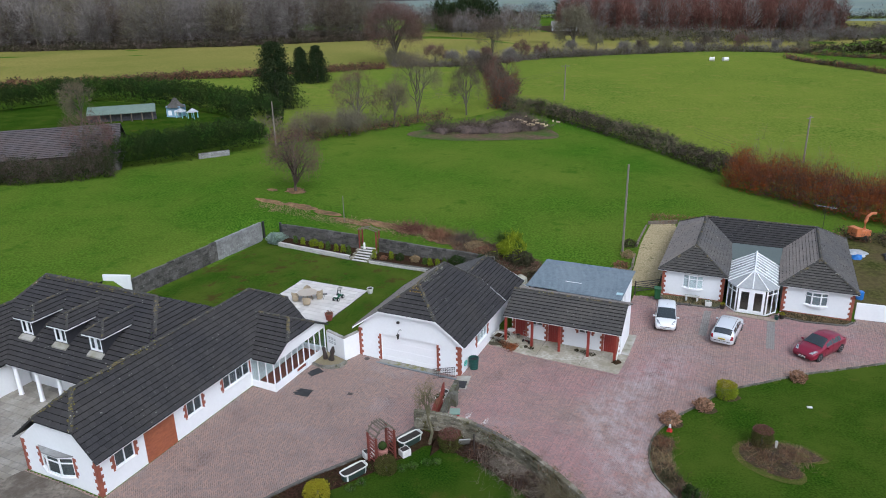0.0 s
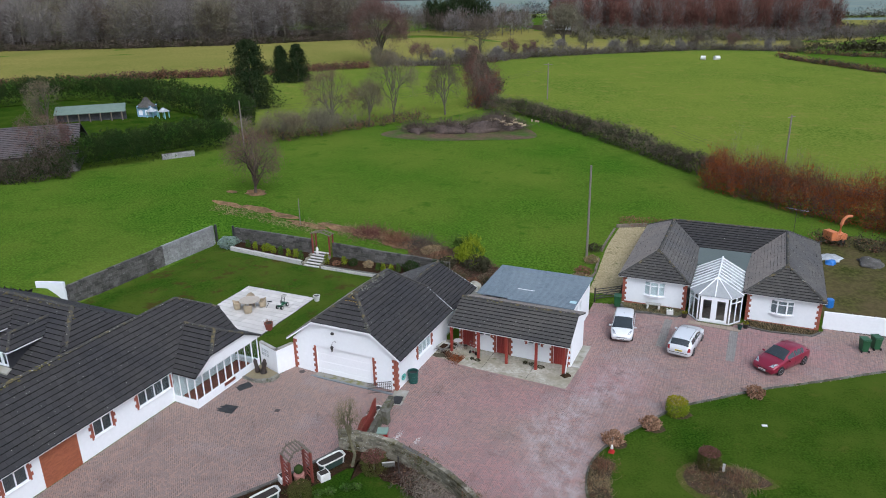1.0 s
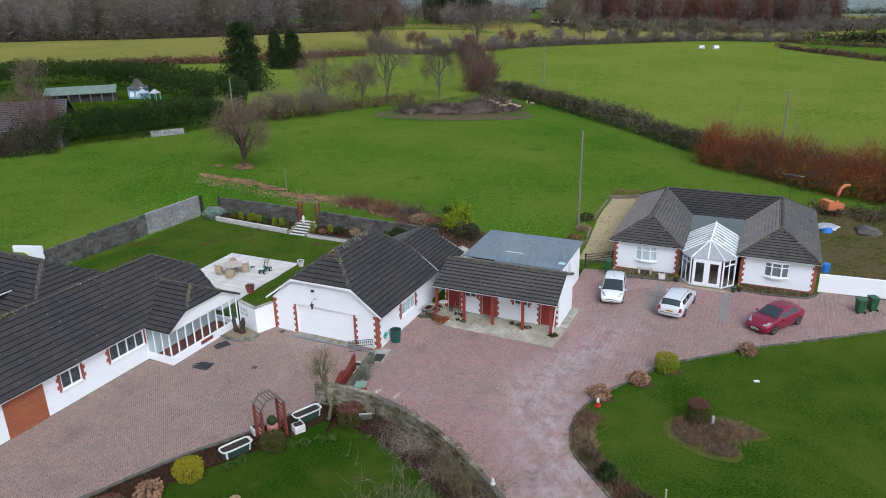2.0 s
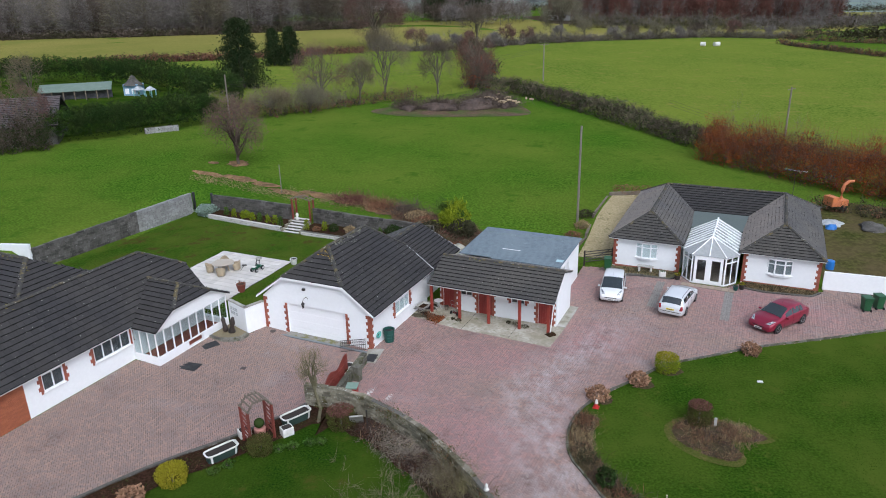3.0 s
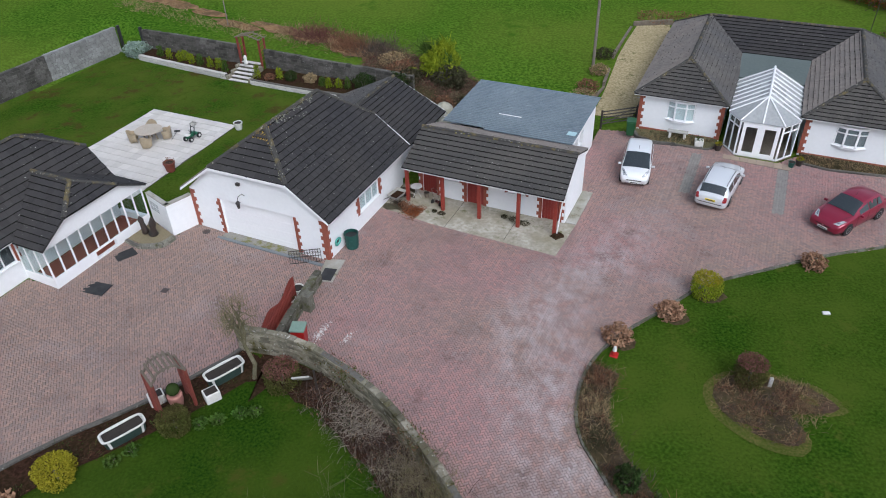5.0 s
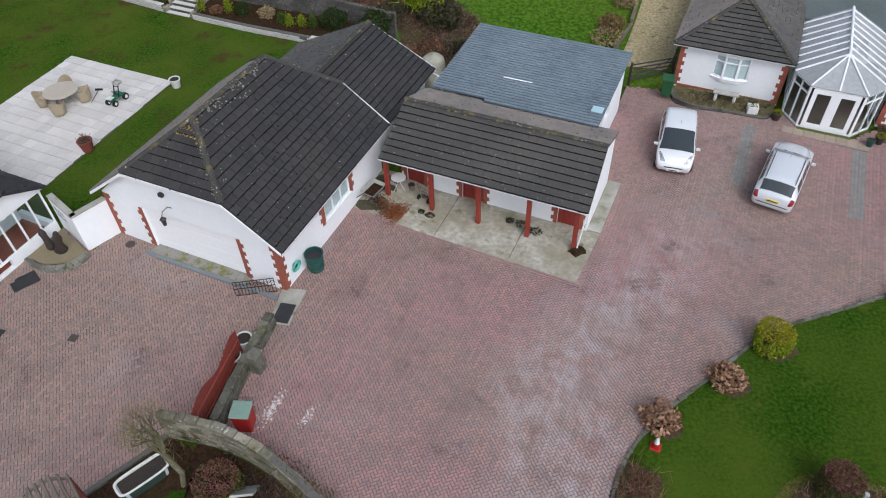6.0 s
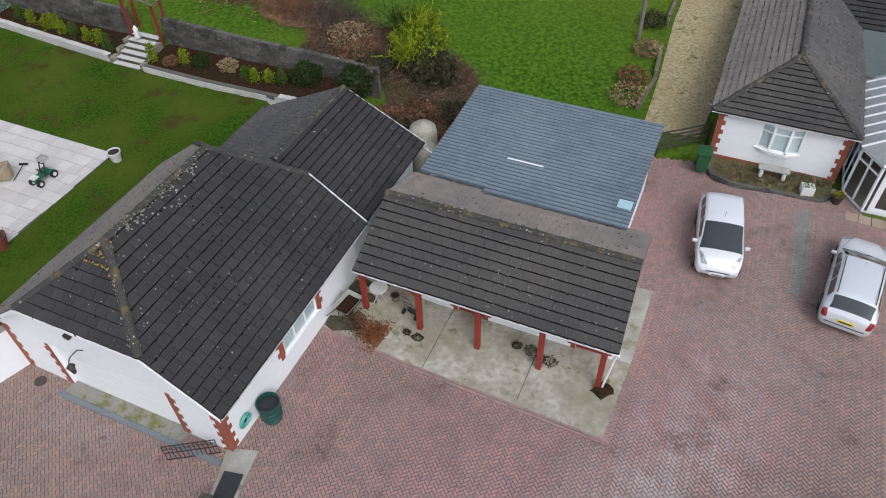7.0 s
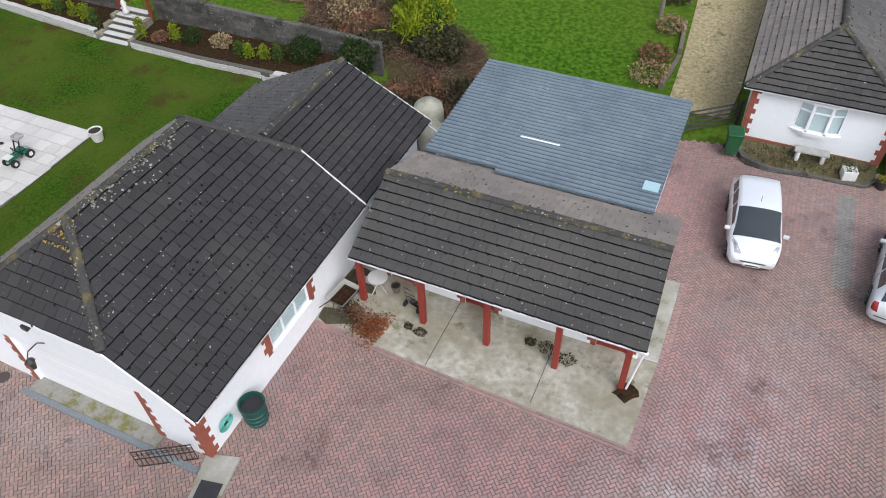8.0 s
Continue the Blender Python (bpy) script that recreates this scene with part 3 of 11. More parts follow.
def slope(parent, poly, along, mat=None, seed=0, singles=0, drop=0.09, wide=0.4, gauge=0.345):
    """One roof slope: a deck with thickness, and its tiles. singles: that many tiles as pieces of their own."""
    mat = mat or TILE
    e = np.array(along, float)
    e /= np.linalg.norm(e)
    p = np.array(poly, float)
    n = np.cross(p[1] - p[0], p[2] - p[0])
    n /= np.linalg.norm(n)
    up = np.cross(n, e)
    if up[2] < 0:
        up = -up
    bm = fresh()
    slab(bm, [tuple(q) for q in poly], drop)
    bmesh.ops.recalc_face_normals(bm, faces=bm.faces[:])
    deck = part("roof_slope", bm, DECK, parent)
    vs, fs = tile_field(poly, e, up, seed=seed, wide=wide, gauge=gauge)
    count = len(vs) // 8
    all_vs = vs
    one = min(singles, count)
    if one:
        off = np.array(ORG[parent.name])
        base = None
        broad = np.minimum(np.linalg.norm(vs[0::8] - vs[1::8], axis=1), np.linalg.norm(vs[2::8] - vs[3::8], axis=1))
        tall = np.linalg.norm(vs[0::8] - vs[3::8], axis=1)
        full = np.nonzero((broad > wide - 0.02) & (tall > gauge))[0]
        order = full[:one]
        rest = np.setdiff1d(np.arange(count), order)
        g1 = random.Random(seed)
        for i in order:
            t = vs[i * 8:i * 8 + 8]
            c = t.mean(0)
            if base is None:
                base = bpy.data.meshes.new("roof_tile")
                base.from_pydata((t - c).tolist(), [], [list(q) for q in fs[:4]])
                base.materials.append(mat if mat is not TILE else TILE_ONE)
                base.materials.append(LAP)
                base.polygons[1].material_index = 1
            ob = new("roof_tile", base)
            ob.parent = deck
            ob.location = Vector(c - off) + Vector((0, 0, g1.uniform(-0.002, 0.004)))
        vs = vs.reshape(-1, 8, 3)[rest].reshape(-1, 3)
        fs = fs[:len(rest) * 4]
    g2 = np.random.default_rng(seed + 500)
    low = (all_vs[0::8] + all_vs[1::8]) / 2
    pick = low[g2.uniform(0, 1, len(low)) < 0.3]
    cv, cf = [], []
    for p in pick:
        p = p + e * g2.uniform(-0.18, 0.18) - up * 0.03
        r = g2.uniform(0.012, 0.032)
        k = len(cv)
        for z, q in ((-0.03, 1.0), (0.012, 0.7)):
            for j in range(4):
                an = j * 1.571 + g2.uniform(-0.4, 0.4)
                cv.append(tuple(p + e * (r * q * 1.5 * math.cos(an)) + up * (r * q * math.sin(an)) + np.array((0, 0, z))))
        cf += [[k + j, k + (j + 1) % 4, k + 4 + (j + 1) % 4, k + 4 + j] for j in range(4)] + [[k + 4, k + 5, k + 6, k + 7]]
    if cv:
        part("moss_clumps", (cv, cf), LAP, deck, kind="stuff")
    if len(vs):
        # butt faces get the dark lap colour: course shadow painted along with moss
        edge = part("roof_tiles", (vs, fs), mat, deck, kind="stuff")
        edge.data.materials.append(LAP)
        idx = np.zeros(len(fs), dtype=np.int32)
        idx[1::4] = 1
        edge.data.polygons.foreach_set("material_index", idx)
    return deck


def ridge(parent, p0, p1, r=0.12, mat=None, seed=0):
    """A line of half-round ridge tiles."""
    g = random.Random(seed)
    a, b = Vector(p0), Vector(p1)
    d = b - a
    n = max(1, int(d.length / 0.45))
    side = d.cross(Vector((0, 0, 1))).normalized()
    upv = side.cross(d).normalized()
    vs, fs = [], []
    for i in range(n):
        q0, q1 = a + d * (i / n), a + d * ((i + 1) / n + 0.012 / d.length)
        k = len(vs)
        j0 = g.uniform(-0.012, 0.012)
        for q, rr in ((q0, r + 0.012), (q1, r)):
            for s in range(7):
                t = math.pi * s / 6
                vs.append(q + side * (rr * math.cos(t) + j0) + upv * (rr * math.sin(t) * 0.75 - 0.025))
        for s in range(6):
            fs.append([k + s, k + s + 1, k + 7 + s + 1, k + 7 + s])
        fs.append([k + s for s in range(7)])
        fs.append([k + 13 - s for s in range(7)])
    return part("ridge_tiles", ([tuple(v) for v in vs], fs), mat or RIDGE_MOSS, parent, kind="stuff")


def clipped_roof(parent, w0, w1, u0, u1, ez, rz, wr=None, cf=None, cb=None, rf=None, rb=None, along="u", seed=0, singles=0, mat=None, ez0=None, caps=True, mat_left=None, wide=0.4, gauge=0.345):
    """A roof with its ridge along u (or w), and half-hipped ends: cf, cb are the heights at which the front and back hips start,
    rf, rb where the ridge starts and ends."""
    ez0 = ez if ez0 is None else ez0
    wr = (w0 + w1) / 2 if wr is None else wr
    rf = u0 if cf is None else rf
    rb = u1 if cb is None else rb

    def P(w, u, z):
        return (w, u, z) if along == "u" else (u, w, z)

    def at_z(we, e, z):
        return wr + (we - wr) * (rz - z) / (rz - e)

    right = [P(w1, u0, ez), P(w1, u1, ez)]
    left = [P(w0, u0, ez0), P(w0, u1, ez0)]
    if cb is not None:
        if cb > ez + 0.01:
            right.append(P(at_z(w1, ez, cb), u1, cb))
            left.append(P(at_z(w0, ez0, cb), u1, cb))
    right.append(P(wr, rb, rz)), left.append(P(wr, rb, rz))
    right.append(P(wr, rf, rz)), left.append(P(wr, rf, rz))
    if cf is not None and cf > ez + 0.01:
        right.append(P(at_z(w1, ez, cf), u0, cf))
        left.append(P(at_z(w0, ez0, cf), u0, cf))
    ax = (0, 1, 0) if along == "u" else (1, 0, 0)
    ay = (1, 0, 0) if along == "u" else (0, 1, 0)
    slope(parent, right, ax, mat, seed, singles, wide=wide, gauge=gauge)
    slope(parent, left, ax, mat_left or mat, seed + 1, wide=wide, gauge=gauge)
    lines = [((wr, rf, rz), (wr, rb, rz))]
    for c, u, rr in ((cf, u0, rf), (cb, u1, rb)):
        if c is None:
            continue
        c = max(c, ez)
        pl, pr = (at_z(w0, ez0, max(c, ez0)), u, max(c, ez0)), (at_z(w1, ez, c), u, c)
        slope(parent, [P(*pl), P(*pr), P(wr, rr, rz)], ay, mat, seed + 2)
        lines += [(pl, (wr, rr, rz)), (pr, (wr, rr, rz))]
    if caps:
        for k, (a, b) in enumerate(lines):
            ridge(parent, Vector(P(*a)) + Vector((0, 0, 0.03)), Vector(P(*b)) + Vector((0, 0, 0.03)), seed=seed + k)


def bargeboard(parent, a, b, h=0.2, t=0.03, mat=None, name="bargeboard"):
    """A board along a line, standing t thick and h deep."""
    a, b = Vector(a), Vector(b)
    d = (b - a).normalized()
    side = Vector((d.y, -d.x, 0)).normalized() * t
    bm = fresh()
    vs = [bm.verts.new(p) for p in (a, b, b - Vector((0, 0, h)), a - Vector((0, 0, h)), a + side, b + side, b + side - Vector((0, 0, h)), a + side - Vector((0, 0, h)))]
    for f in ((0, 1, 2, 3), (7, 6, 5, 4), (0, 4, 5, 1), (1, 5, 6, 2), (2, 6, 7, 3), (3, 7, 4, 0)):
        bm.faces.new([vs[i] for i in f])
    bmesh.ops.recalc_face_normals(bm, faces=bm.faces[:])
    return part(name, bm, mat or UPVC, parent)


def gutter(parent, a, b):
    """A half-round white gutter under an eaves line."""
    a, b = Vector(a), Vector(b)
    d = (b - a).normalized()
    side = Vector((d.y, -d.x, 0)).normalized()
    bm = fresh()
    for q in range(8):
        t0, t1 = math.pi * q / 8, math.pi * (q + 1) / 8
        f = [p + side * (0.055 * math.cos(t)) - Vector((0, 0, 0.055 * math.sin(t))) for p, t in ((a, t0), (b, t0), (b, t1), (a, t1))]
        bm.faces.new([bm.verts.new(v) for v in f])
        f = [p + side * (0.047 * math.cos(t)) - Vector((0, 0, 0.047 * math.sin(t) - 0.004)) for p, t in ((a, t0), (a, t1), (b, t1), (b, t0))]
        bm.faces.new([bm.verts.new(v) for v in f])
    return part("gutter", bm, UPVC, parent)


BACKING = surf("quoin_mortar", (0.30, 0.13, 0.09), (0.36, 0.17, 0.12), 0.9, 1.5, 20, bump=0.2)


def quoin(parent, m, height, wide=0.32, narrow=0.2, z0=0.0, thick=0.014):
    """A toothed brick corner at the origin of m: legs along +x and along -y, in courses of three bricks."""
    bm = fresh()
    box(bm, -0.006, narrow - 0.02, 0.001, 0.006, z0, z0 + height, m=m)
    q = part("quoin", bm, BACKING, parent)
    n = max(1, round(height / 0.225))
    h = height / n
    for i in range(n):
        la, lb = (wide, narrow) if i % 2 else (narrow, wide)
        za, zb = z0 + i * h + 0.002, z0 + (i + 1) * h - 0.002
        bm = fresh()
        box(bm, -thick, la, 0.0015, thick, za, zb, m=m)
        part("brick", bm, QUOIN, q)
        bm = fresh()
        box(bm, -thick, -0.0015, -lb, 0.001, za, zb, m=m)
        part("brick", bm, QUOIN, q)
    return q


def jamb(parent, m, height, z0, flip=1, wide=0.28, narrow=0.17):
    """A toothed strip beside a door or window; teeth point to +x times flip."""
    bm = fresh()
    box(bm, *((0, narrow - 0.02) if flip > 0 else (0.02 - narrow, 0)), 0.001, 0.006, z0, z0 + height, m=m)
    q = part("quoin", bm, BACKING, parent)
    n = max(1, round(height / 0.21))
    h = height / n
    for i in range(n):
        l = wide if i % 2 else narrow
        xa, xb = (0, l) if flip > 0 else (-l, 0)
        bm = fresh()
        box(bm, xa, xb, 0.0015, 0.014, z0 + i * h + 0.002, z0 + (i + 1) * h - 0.002, m=m)
        part("brick", bm, QUOIN, q)
    return q


def window(parent, m, wide, high, z0, lights=2, transom=0.0, inner=None, depth=0.08, bow=0.0, name="window"):
    """A white window: frame, mullions, sill and a pane for each light, in wall axes m (x along, y out)."""
    frame_bm = fresh()
    b = 0.06
    mm = m
    box(frame_bm, 0, wide, -depth, -0.02, z0, z0 + b, m=mm)
    box(frame_bm, 0, wide, -depth, -0.02, z0 + high - b, z0 + high, m=mm)
    for i in range(lights + 1):
        x = i * wide / lights
        x = min(max(x - b / 2, 0), wide - b)
        box(frame_bm, x, x + b, -depth + 0.002, -0.015, z0 + 0.01, z0 + high - 0.01, m=mm)
    if transom:
        box(frame_bm, 0.01, wide - 0.01, -depth + 0.004, -0.017, z0 + high * transom - b / 2, z0 + high * transom + b / 2, m=mm)
    win = part(name, frame_bm, UPVC, parent)
    sill = fresh()
    box(sill, -0.06, wide + 0.06, -0.05, 0.07, z0 - 0.06, z0 - 0.004, 0.008, m=mm)
    part("sill", sill, UPVC, win)
    for i in range(lights):
        pane = fresh()
        x0, x1 = i * wide / lights + 0.03, (i + 1) * wide / lights - 0.03
        box(pane, x0, x1, -depth * 0.6 - 0.004, -depth * 0.6 + 0.004, z0 + 0.05, z0 + high - 0.05, m=mm)
        ob = part("pane", pane, GLASS, win)
        ob.visible_shadow = False
    if inner is not None:
        blind = fresh()
        box(blind, 0.05, wide - 0.05, -depth - 0.035, -depth - 0.02, z0 + 0.05, z0 + high - 0.03, m=mm)
        part("blind", blind, inner, win)
    return win


def bow_window(parent, m, wide, high, z0, out=0.17, inner=None):
    """A shallow three-sided bow window with top vents, in wall axes m."""
    pts = [(0, 0), (wide * 0.3, out), (wide * 0.7, out), (wide, 0)]
    for a, b in zip(pts, pts[1:]):
        d = Vector((b[0] - a[0], b[1] - a[1], 0))
        L = d.length
        d.normalize()
        f = Matrix(((d.x, -d.y, 0, a[0]), (d.y, d.x, 0, a[1]), (0, 0, 1, 0), (0, 0, 0, 1)))
        window(parent, m @ f, L, high, z0, 1, 0.7, inner=inner)
    for za, zb, o in ((z0 - 0.16, z0 - 0.062, 0.03), (z0 + high, z0 + high + 0.1, 0.05)):
        bm = fresh()
        prism(bm, [(x + (o if x > wide / 2 else -o), y + (o if y > 0 else -0.05)) for x, y in pts], za, zb)
        bmesh.ops.recalc_face_normals(bm, faces=bm.faces[:])
        bmesh.ops.transform(bm, matrix=m, verts=bm.verts)
        part("window_board", bm, UPVC, parent)


BLIND = surf("pale_window_blind", (0.62, 0.64, 0.65), (0.7, 0.72, 0.73), 0.8, 0.8, 30, bump=0.0)
CURTAIN = surf("dim_curtain", (0.16, 0.17, 0.18), (0.26, 0.27, 0.28), 0.9, 3.0, 14, bump=0.1)
# backing for panes with no blind: the unlit room's darkness put into its colour
DARKROOM = surf("dim_interior", (0.05, 0.05, 0.055), (0.09, 0.09, 0.095), 0.9, 2.0, 4, bump=0.0)


def FW(p0, p1):
    return frame_on(p0, p1)


# ---- garage ----
garage = thing("garage", -4.5, 4.2, 0, "white double garage with red brick quoins and half-hipped tiled roof", "garage")
GE, GR = 2.48, 5.83
F0, F1, FU0, FU1 = -8.6, -0.38, 0.25, 8.3
cl = 4.06
bm = fresh()
wall(bm, (F0, FU0), (F1, FU0), -0.3, GE, holes=[(1.9, 6.4, -0.3, 2.2)], top=[(0, GE), (F1 - F0, GE), (F1 - F0 - 1.78, cl), (1.78, cl)])
part("wall", bm, RENDER, garage)
bm = fresh()
wall(bm, (F1, FU0 + 0.28), (F1, FU1 - 0.28), -0.3, GE, holes=[(2.95, 4.95, 0.98, 1.9)])
part("wall", bm, RENDER, garage)
bm = fresh()
wall(bm, (F1, FU1), (F0, FU1), -0.3, GE, top=[(0, GE), (F1 - F0, GE), (F1 - F0 - 1.78, cl), (1.78, cl)])
part("wall", bm, RENDER, garage)
bm = fresh()
wall(bm, (F0, FU1 - 0.28), (F0, FU0 + 0.28), -0.3, GE)
part("wall", bm, RENDER, garage)
# left slope paler: the sky's sheen sits in its tile colour
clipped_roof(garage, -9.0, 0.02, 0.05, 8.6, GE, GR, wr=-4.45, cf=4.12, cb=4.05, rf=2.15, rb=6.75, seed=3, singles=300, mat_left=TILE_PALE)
for a, b in (((-9.0, 0.02, 2.47), (-6.77, 0.02, 4.1)), ((-6.77, 0.02, 4.1), (-2.17, 0.02, 4.1)), ((-2.17, 0.02, 4.1), (0.02, 0.02, 2.47))):
    bargeboard(garage, a, b, 0.13)
bargeboard(garage, (0.02, 8.66, 2.5), (-2.2, 8.66, 4.1), 0.13)
bm = fresh()
m = FW((F0, FU0), (F1, FU0))
box(bm, 1.9, 6.4, -0.2, -0.165, -0.19, 2.2, m=m)
gdoor = part("garage_door", bm, UPVC, garage, "white sectional garage door")
for i in range(4):
    bm = fresh()
    box(bm, 1.9, 6.4, -0.16, -0.12, -0.18 + i * 0.595, -0.18 + (i + 1) * 0.595 - 0.006, 0.004, m=m)
    part("door_panel", bm, UPVC, gdoor)
jamb(garage, m @ pose(1.9, 0, 0), 2.3, -0.1, -1)
jamb(garage, m @ pose(6.4, 0, 0), 2.3, -0.1, 1)
quoin(garage, m @ pose(0, 0, 0), 2.3, z0=0.1)
quoin(garage, FW((F1, FU0), (F1, FU1)), 2.45, z0=-0.1)
mw = FW((F1, FU0 + 0.28), (F1, FU1))
window(garage, mw @ pose(2.95, 0, 0), 2.0, 0.92, 0.98, 3, inner=BLIND)
jamb(garage, mw @ pose(2.95, 0, 0), 1.15, 0.85, -1, 0.36, 0.24)
jamb(garage, mw @ pose(4.95, 0, 0), 1.15, 0.85, 1, 0.36, 0.24)
gutter(garage, (0.05, 0.05, GE - 0.02), (0.05, 8.6, GE - 0.02))

# ---- annex behind the garage ----
annex = thing("annex", -4, 11.3, 0, "low tiled outbuilding joined to the rear of the garage", "outbuilding")
bm = fresh()
for a, b in (((-7.8, 8.6), (-0.7, 8.6)), ((-0.7, 8.9), (-0.7, 13.5)), ((-0.7, 13.8), (-7.8, 13.8)), ((-7.8, 13.5), (-7.8, 8.9))):
    wall(bm, a, b, -0.2, 2.0, top=[(0, 2.0), (7.1, 2.0), (3.05, 3.85)] if a[1] == b[1] and a[0] > b[0] else ())
part("wall", bm, RENDER, annex)
# left slope lighter than the right, with sky sheen kept in its colour
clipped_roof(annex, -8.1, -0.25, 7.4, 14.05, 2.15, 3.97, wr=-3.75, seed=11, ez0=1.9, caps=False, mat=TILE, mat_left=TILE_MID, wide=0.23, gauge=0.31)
ridge(annex, (-3.75, 8.9, 4.0), (-3.75, 14.05, 4.0))
bargeboard(annex, (-0.2, 14.08, 2.15), (-3.75, 14.08, 3.95))

# ---- stable block with its open front ----
stable = thing("stable_block", 5, 9, -0.2, "white stable block with open veranda on red posts and tiled roof", "stable")
bm = fresh()
wall(bm, (0.75, 8.15), (9.35, 8.15), -0.35, 2.75, holes=[(0.25, 1.1, -0.35, 1.75), (1.55, 2.5, 1.05, 1.6), (2.95, 3.95, -0.35, 1.75), (5.35, 6.35, 1.05, 1.6), (7.3, 8.25, -0.35, 1.75)])
part("wall", bm, RENDER, stable)
bm = fresh()
wall(bm, (9.35, 8.43), (9.35, 11.35), -0.35, 2.55, top=[(0, 2.55), (2.92, 2.55), (2.92, 2.6), (1.1, 3.2), (0, 2.75)])
part("wall", bm, RENDER, stable)
bm = fresh()
wall(bm, (9.35, 11.63), (0.75, 11.63), -0.35, 2.55)
part("wall", bm, RENDER, stable)
bm = fresh()
wall(bm, (0.75, 11.35), (0.75, 8.43), -0.35, 2.55)
part("wall", bm, RENDER, stable)
# annex and stable
SR, SEV, SBK = 3.36, 2.18, 2.62
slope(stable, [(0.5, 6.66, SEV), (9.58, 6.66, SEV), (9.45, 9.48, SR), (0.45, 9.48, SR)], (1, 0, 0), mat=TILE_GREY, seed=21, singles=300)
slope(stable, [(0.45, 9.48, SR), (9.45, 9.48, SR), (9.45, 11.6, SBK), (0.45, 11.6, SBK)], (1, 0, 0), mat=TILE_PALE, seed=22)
ridge(stable, (0.45, 9.48, SR + 0.03), (9.45, 9.48, SR + 0.03))
gutter(stable, (0.5, 6.62, SEV - 0.03), (9.62, 6.62, SEV - 0.03))
for w in (0.66, 2.79, 4.95, 7.15, 9.15):
    bm = fresh()
    box(bm, w - 0.09, w + 0.09, 6.81, 6.99, -0.25, 2.2, 0.012)
    part("post", bm, DARKWOOD, stable)
m = FW((0.75, 8.15), (9.35, 8.15))
for x0, x1 in ((0.25, 1.1), (2.95, 3.95), (7.3, 8.25)):
    bm = fresh()
    box(bm, x0, x1, -0.15, -0.122, -0.18, 1.74, m=m)
    leaf = part("stable_door", bm, DOORRED, stable, "dark red boarded stable door")
    k = 6
    for i in range(k):
        bm = fresh()
        box(bm, x0 + (x1 - x0) * i / k + 0.004, x0 + (x1 - x0) * (i + 1) / k - 0.004, -0.12, -0.08, -0.18, 1.74, 0.005, m=m)
        part("board", bm, DOORRED, leaf)
    jamb(stable, m @ pose(x0, 0, 0), 1.95, -0.2, -1)
    jamb(stable, m @ pose(x1, 0, 0), 1.95, -0.2, 1)
for x0, x1 in ((1.55, 2.5), (5.35, 6.35)):
    window(stable, m @ pose(x0, 0, 0), x1 - x0, 0.55, 1.05, 2, inner=DARKROOM)
    jamb(stable, m @ pose(x0, 0, 0), 0.62, 1.0, -1)
    jamb(stable, m @ pose(x1, 0, 0), 0.62, 1.0, 1)

# ---- steel-roofed shed behind the stable ----
shed = thing("steel_roofed_shed", 4.6, 14.6, -0.2, "white shed with blue-grey corrugated steel roof", "shed")
bm = fresh()
wall(bm, (0.95, 11.9), (8.4, 11.9), -0.3, 2.4)
part("wall", bm, RENDER, shed)
bm = fresh()
wall(bm, (8.4, 12.18), (8.4, 17.1), -0.3, 2.62, holes=[(0.5, 1.3, 1.3, 2.2), (1.7, 2.5, 1.3, 2.2)])
part("wall", bm, RENDER, shed)
bm = fresh()
wall(bm, (8.4, 17.38), (0.95, 17.38), -0.3, 2.75)
part("wall", bm, RENDER, shed)
bm = fresh()
wall(bm, (0.95, 17.1), (0.95, 12.18), -0.3, 2.62)
part("wall", bm, RENDER, shed)


def corrugated(w0, w1, u0, u1, z0, z1, pitch=0.2, h=0.045):
    """Trapezoid sheeting, ribs across the slope (along w)."""
    n = int((u1 - u0) / pitch)
    prof = []
    for i in range(n):
        a = u0 + i * pitch
        prof += [(a, 0), (a + pitch * 0.42, 0), (a + pitch * 0.5, h), (a + pitch * 0.9, h)]
    prof.append((u1, 0))
    vs, fs = [], []
    for k, (u, dz) in enumerate(prof):
        z = z0 + (z1 - z0) * (u - u0) / (u1 - u0) + dz
        vs += [(w0, u, z), (w1, u, z), (w0, u, z - 0.012), (w1, u, z - 0.012)]
    for k in range(len(prof) - 1):
        a = k * 4
        fs += [[a, a + 1, a + 5, a + 4], [a + 2, a + 6, a + 7, a + 3], [a, a + 4, a + 6, a + 2], [a + 1, a + 3, a + 7, a + 5]]
    e = (len(prof) - 1) * 4
    fs += [[0, 2, 3, 1], [e, e + 1, e + 3, e + 2]]
    return vs, fs


# valley faces are coloured darker to draw the shading between ribs
sheet = part("roof_sheet", corrugated(0.72, 3.35, 11.62, 17.65, 2.78, 2.98), METAL_ROOF, shed)
sheet.data.materials.append(METAL_VALLEY)
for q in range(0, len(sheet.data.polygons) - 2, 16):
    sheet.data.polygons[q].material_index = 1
sheet = part("roof_sheet", corrugated(3.36, 8.6, 11.38, 17.65, 2.785, 2.985), METAL_ROOF, shed)
sheet.data.materials.append(METAL_VALLEY)
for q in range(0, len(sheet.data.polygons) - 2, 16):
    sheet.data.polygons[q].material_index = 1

# ---- bungalow: two wings round a court ----
bungalow = thing("bungalow", 17.9, 27, 0, "white U-shaped bungalow with two hipped tiled wings", "house")
BE, BR = 2.48, 4.22
bm = fresh()
wall(bm, (10.5, 20.5), (15.65, 20.5), -0.1, BE, holes=[(1.75, 3.45, 1.0, 2.2)])
part("wall", bm, RENDER, bungalow)
bm = fresh()
wall(bm, (15.65, 20.78), (15.65, 29.3), -0.1, BE)
part("wall", bm, RENDER, bungalow)
bm = fresh()
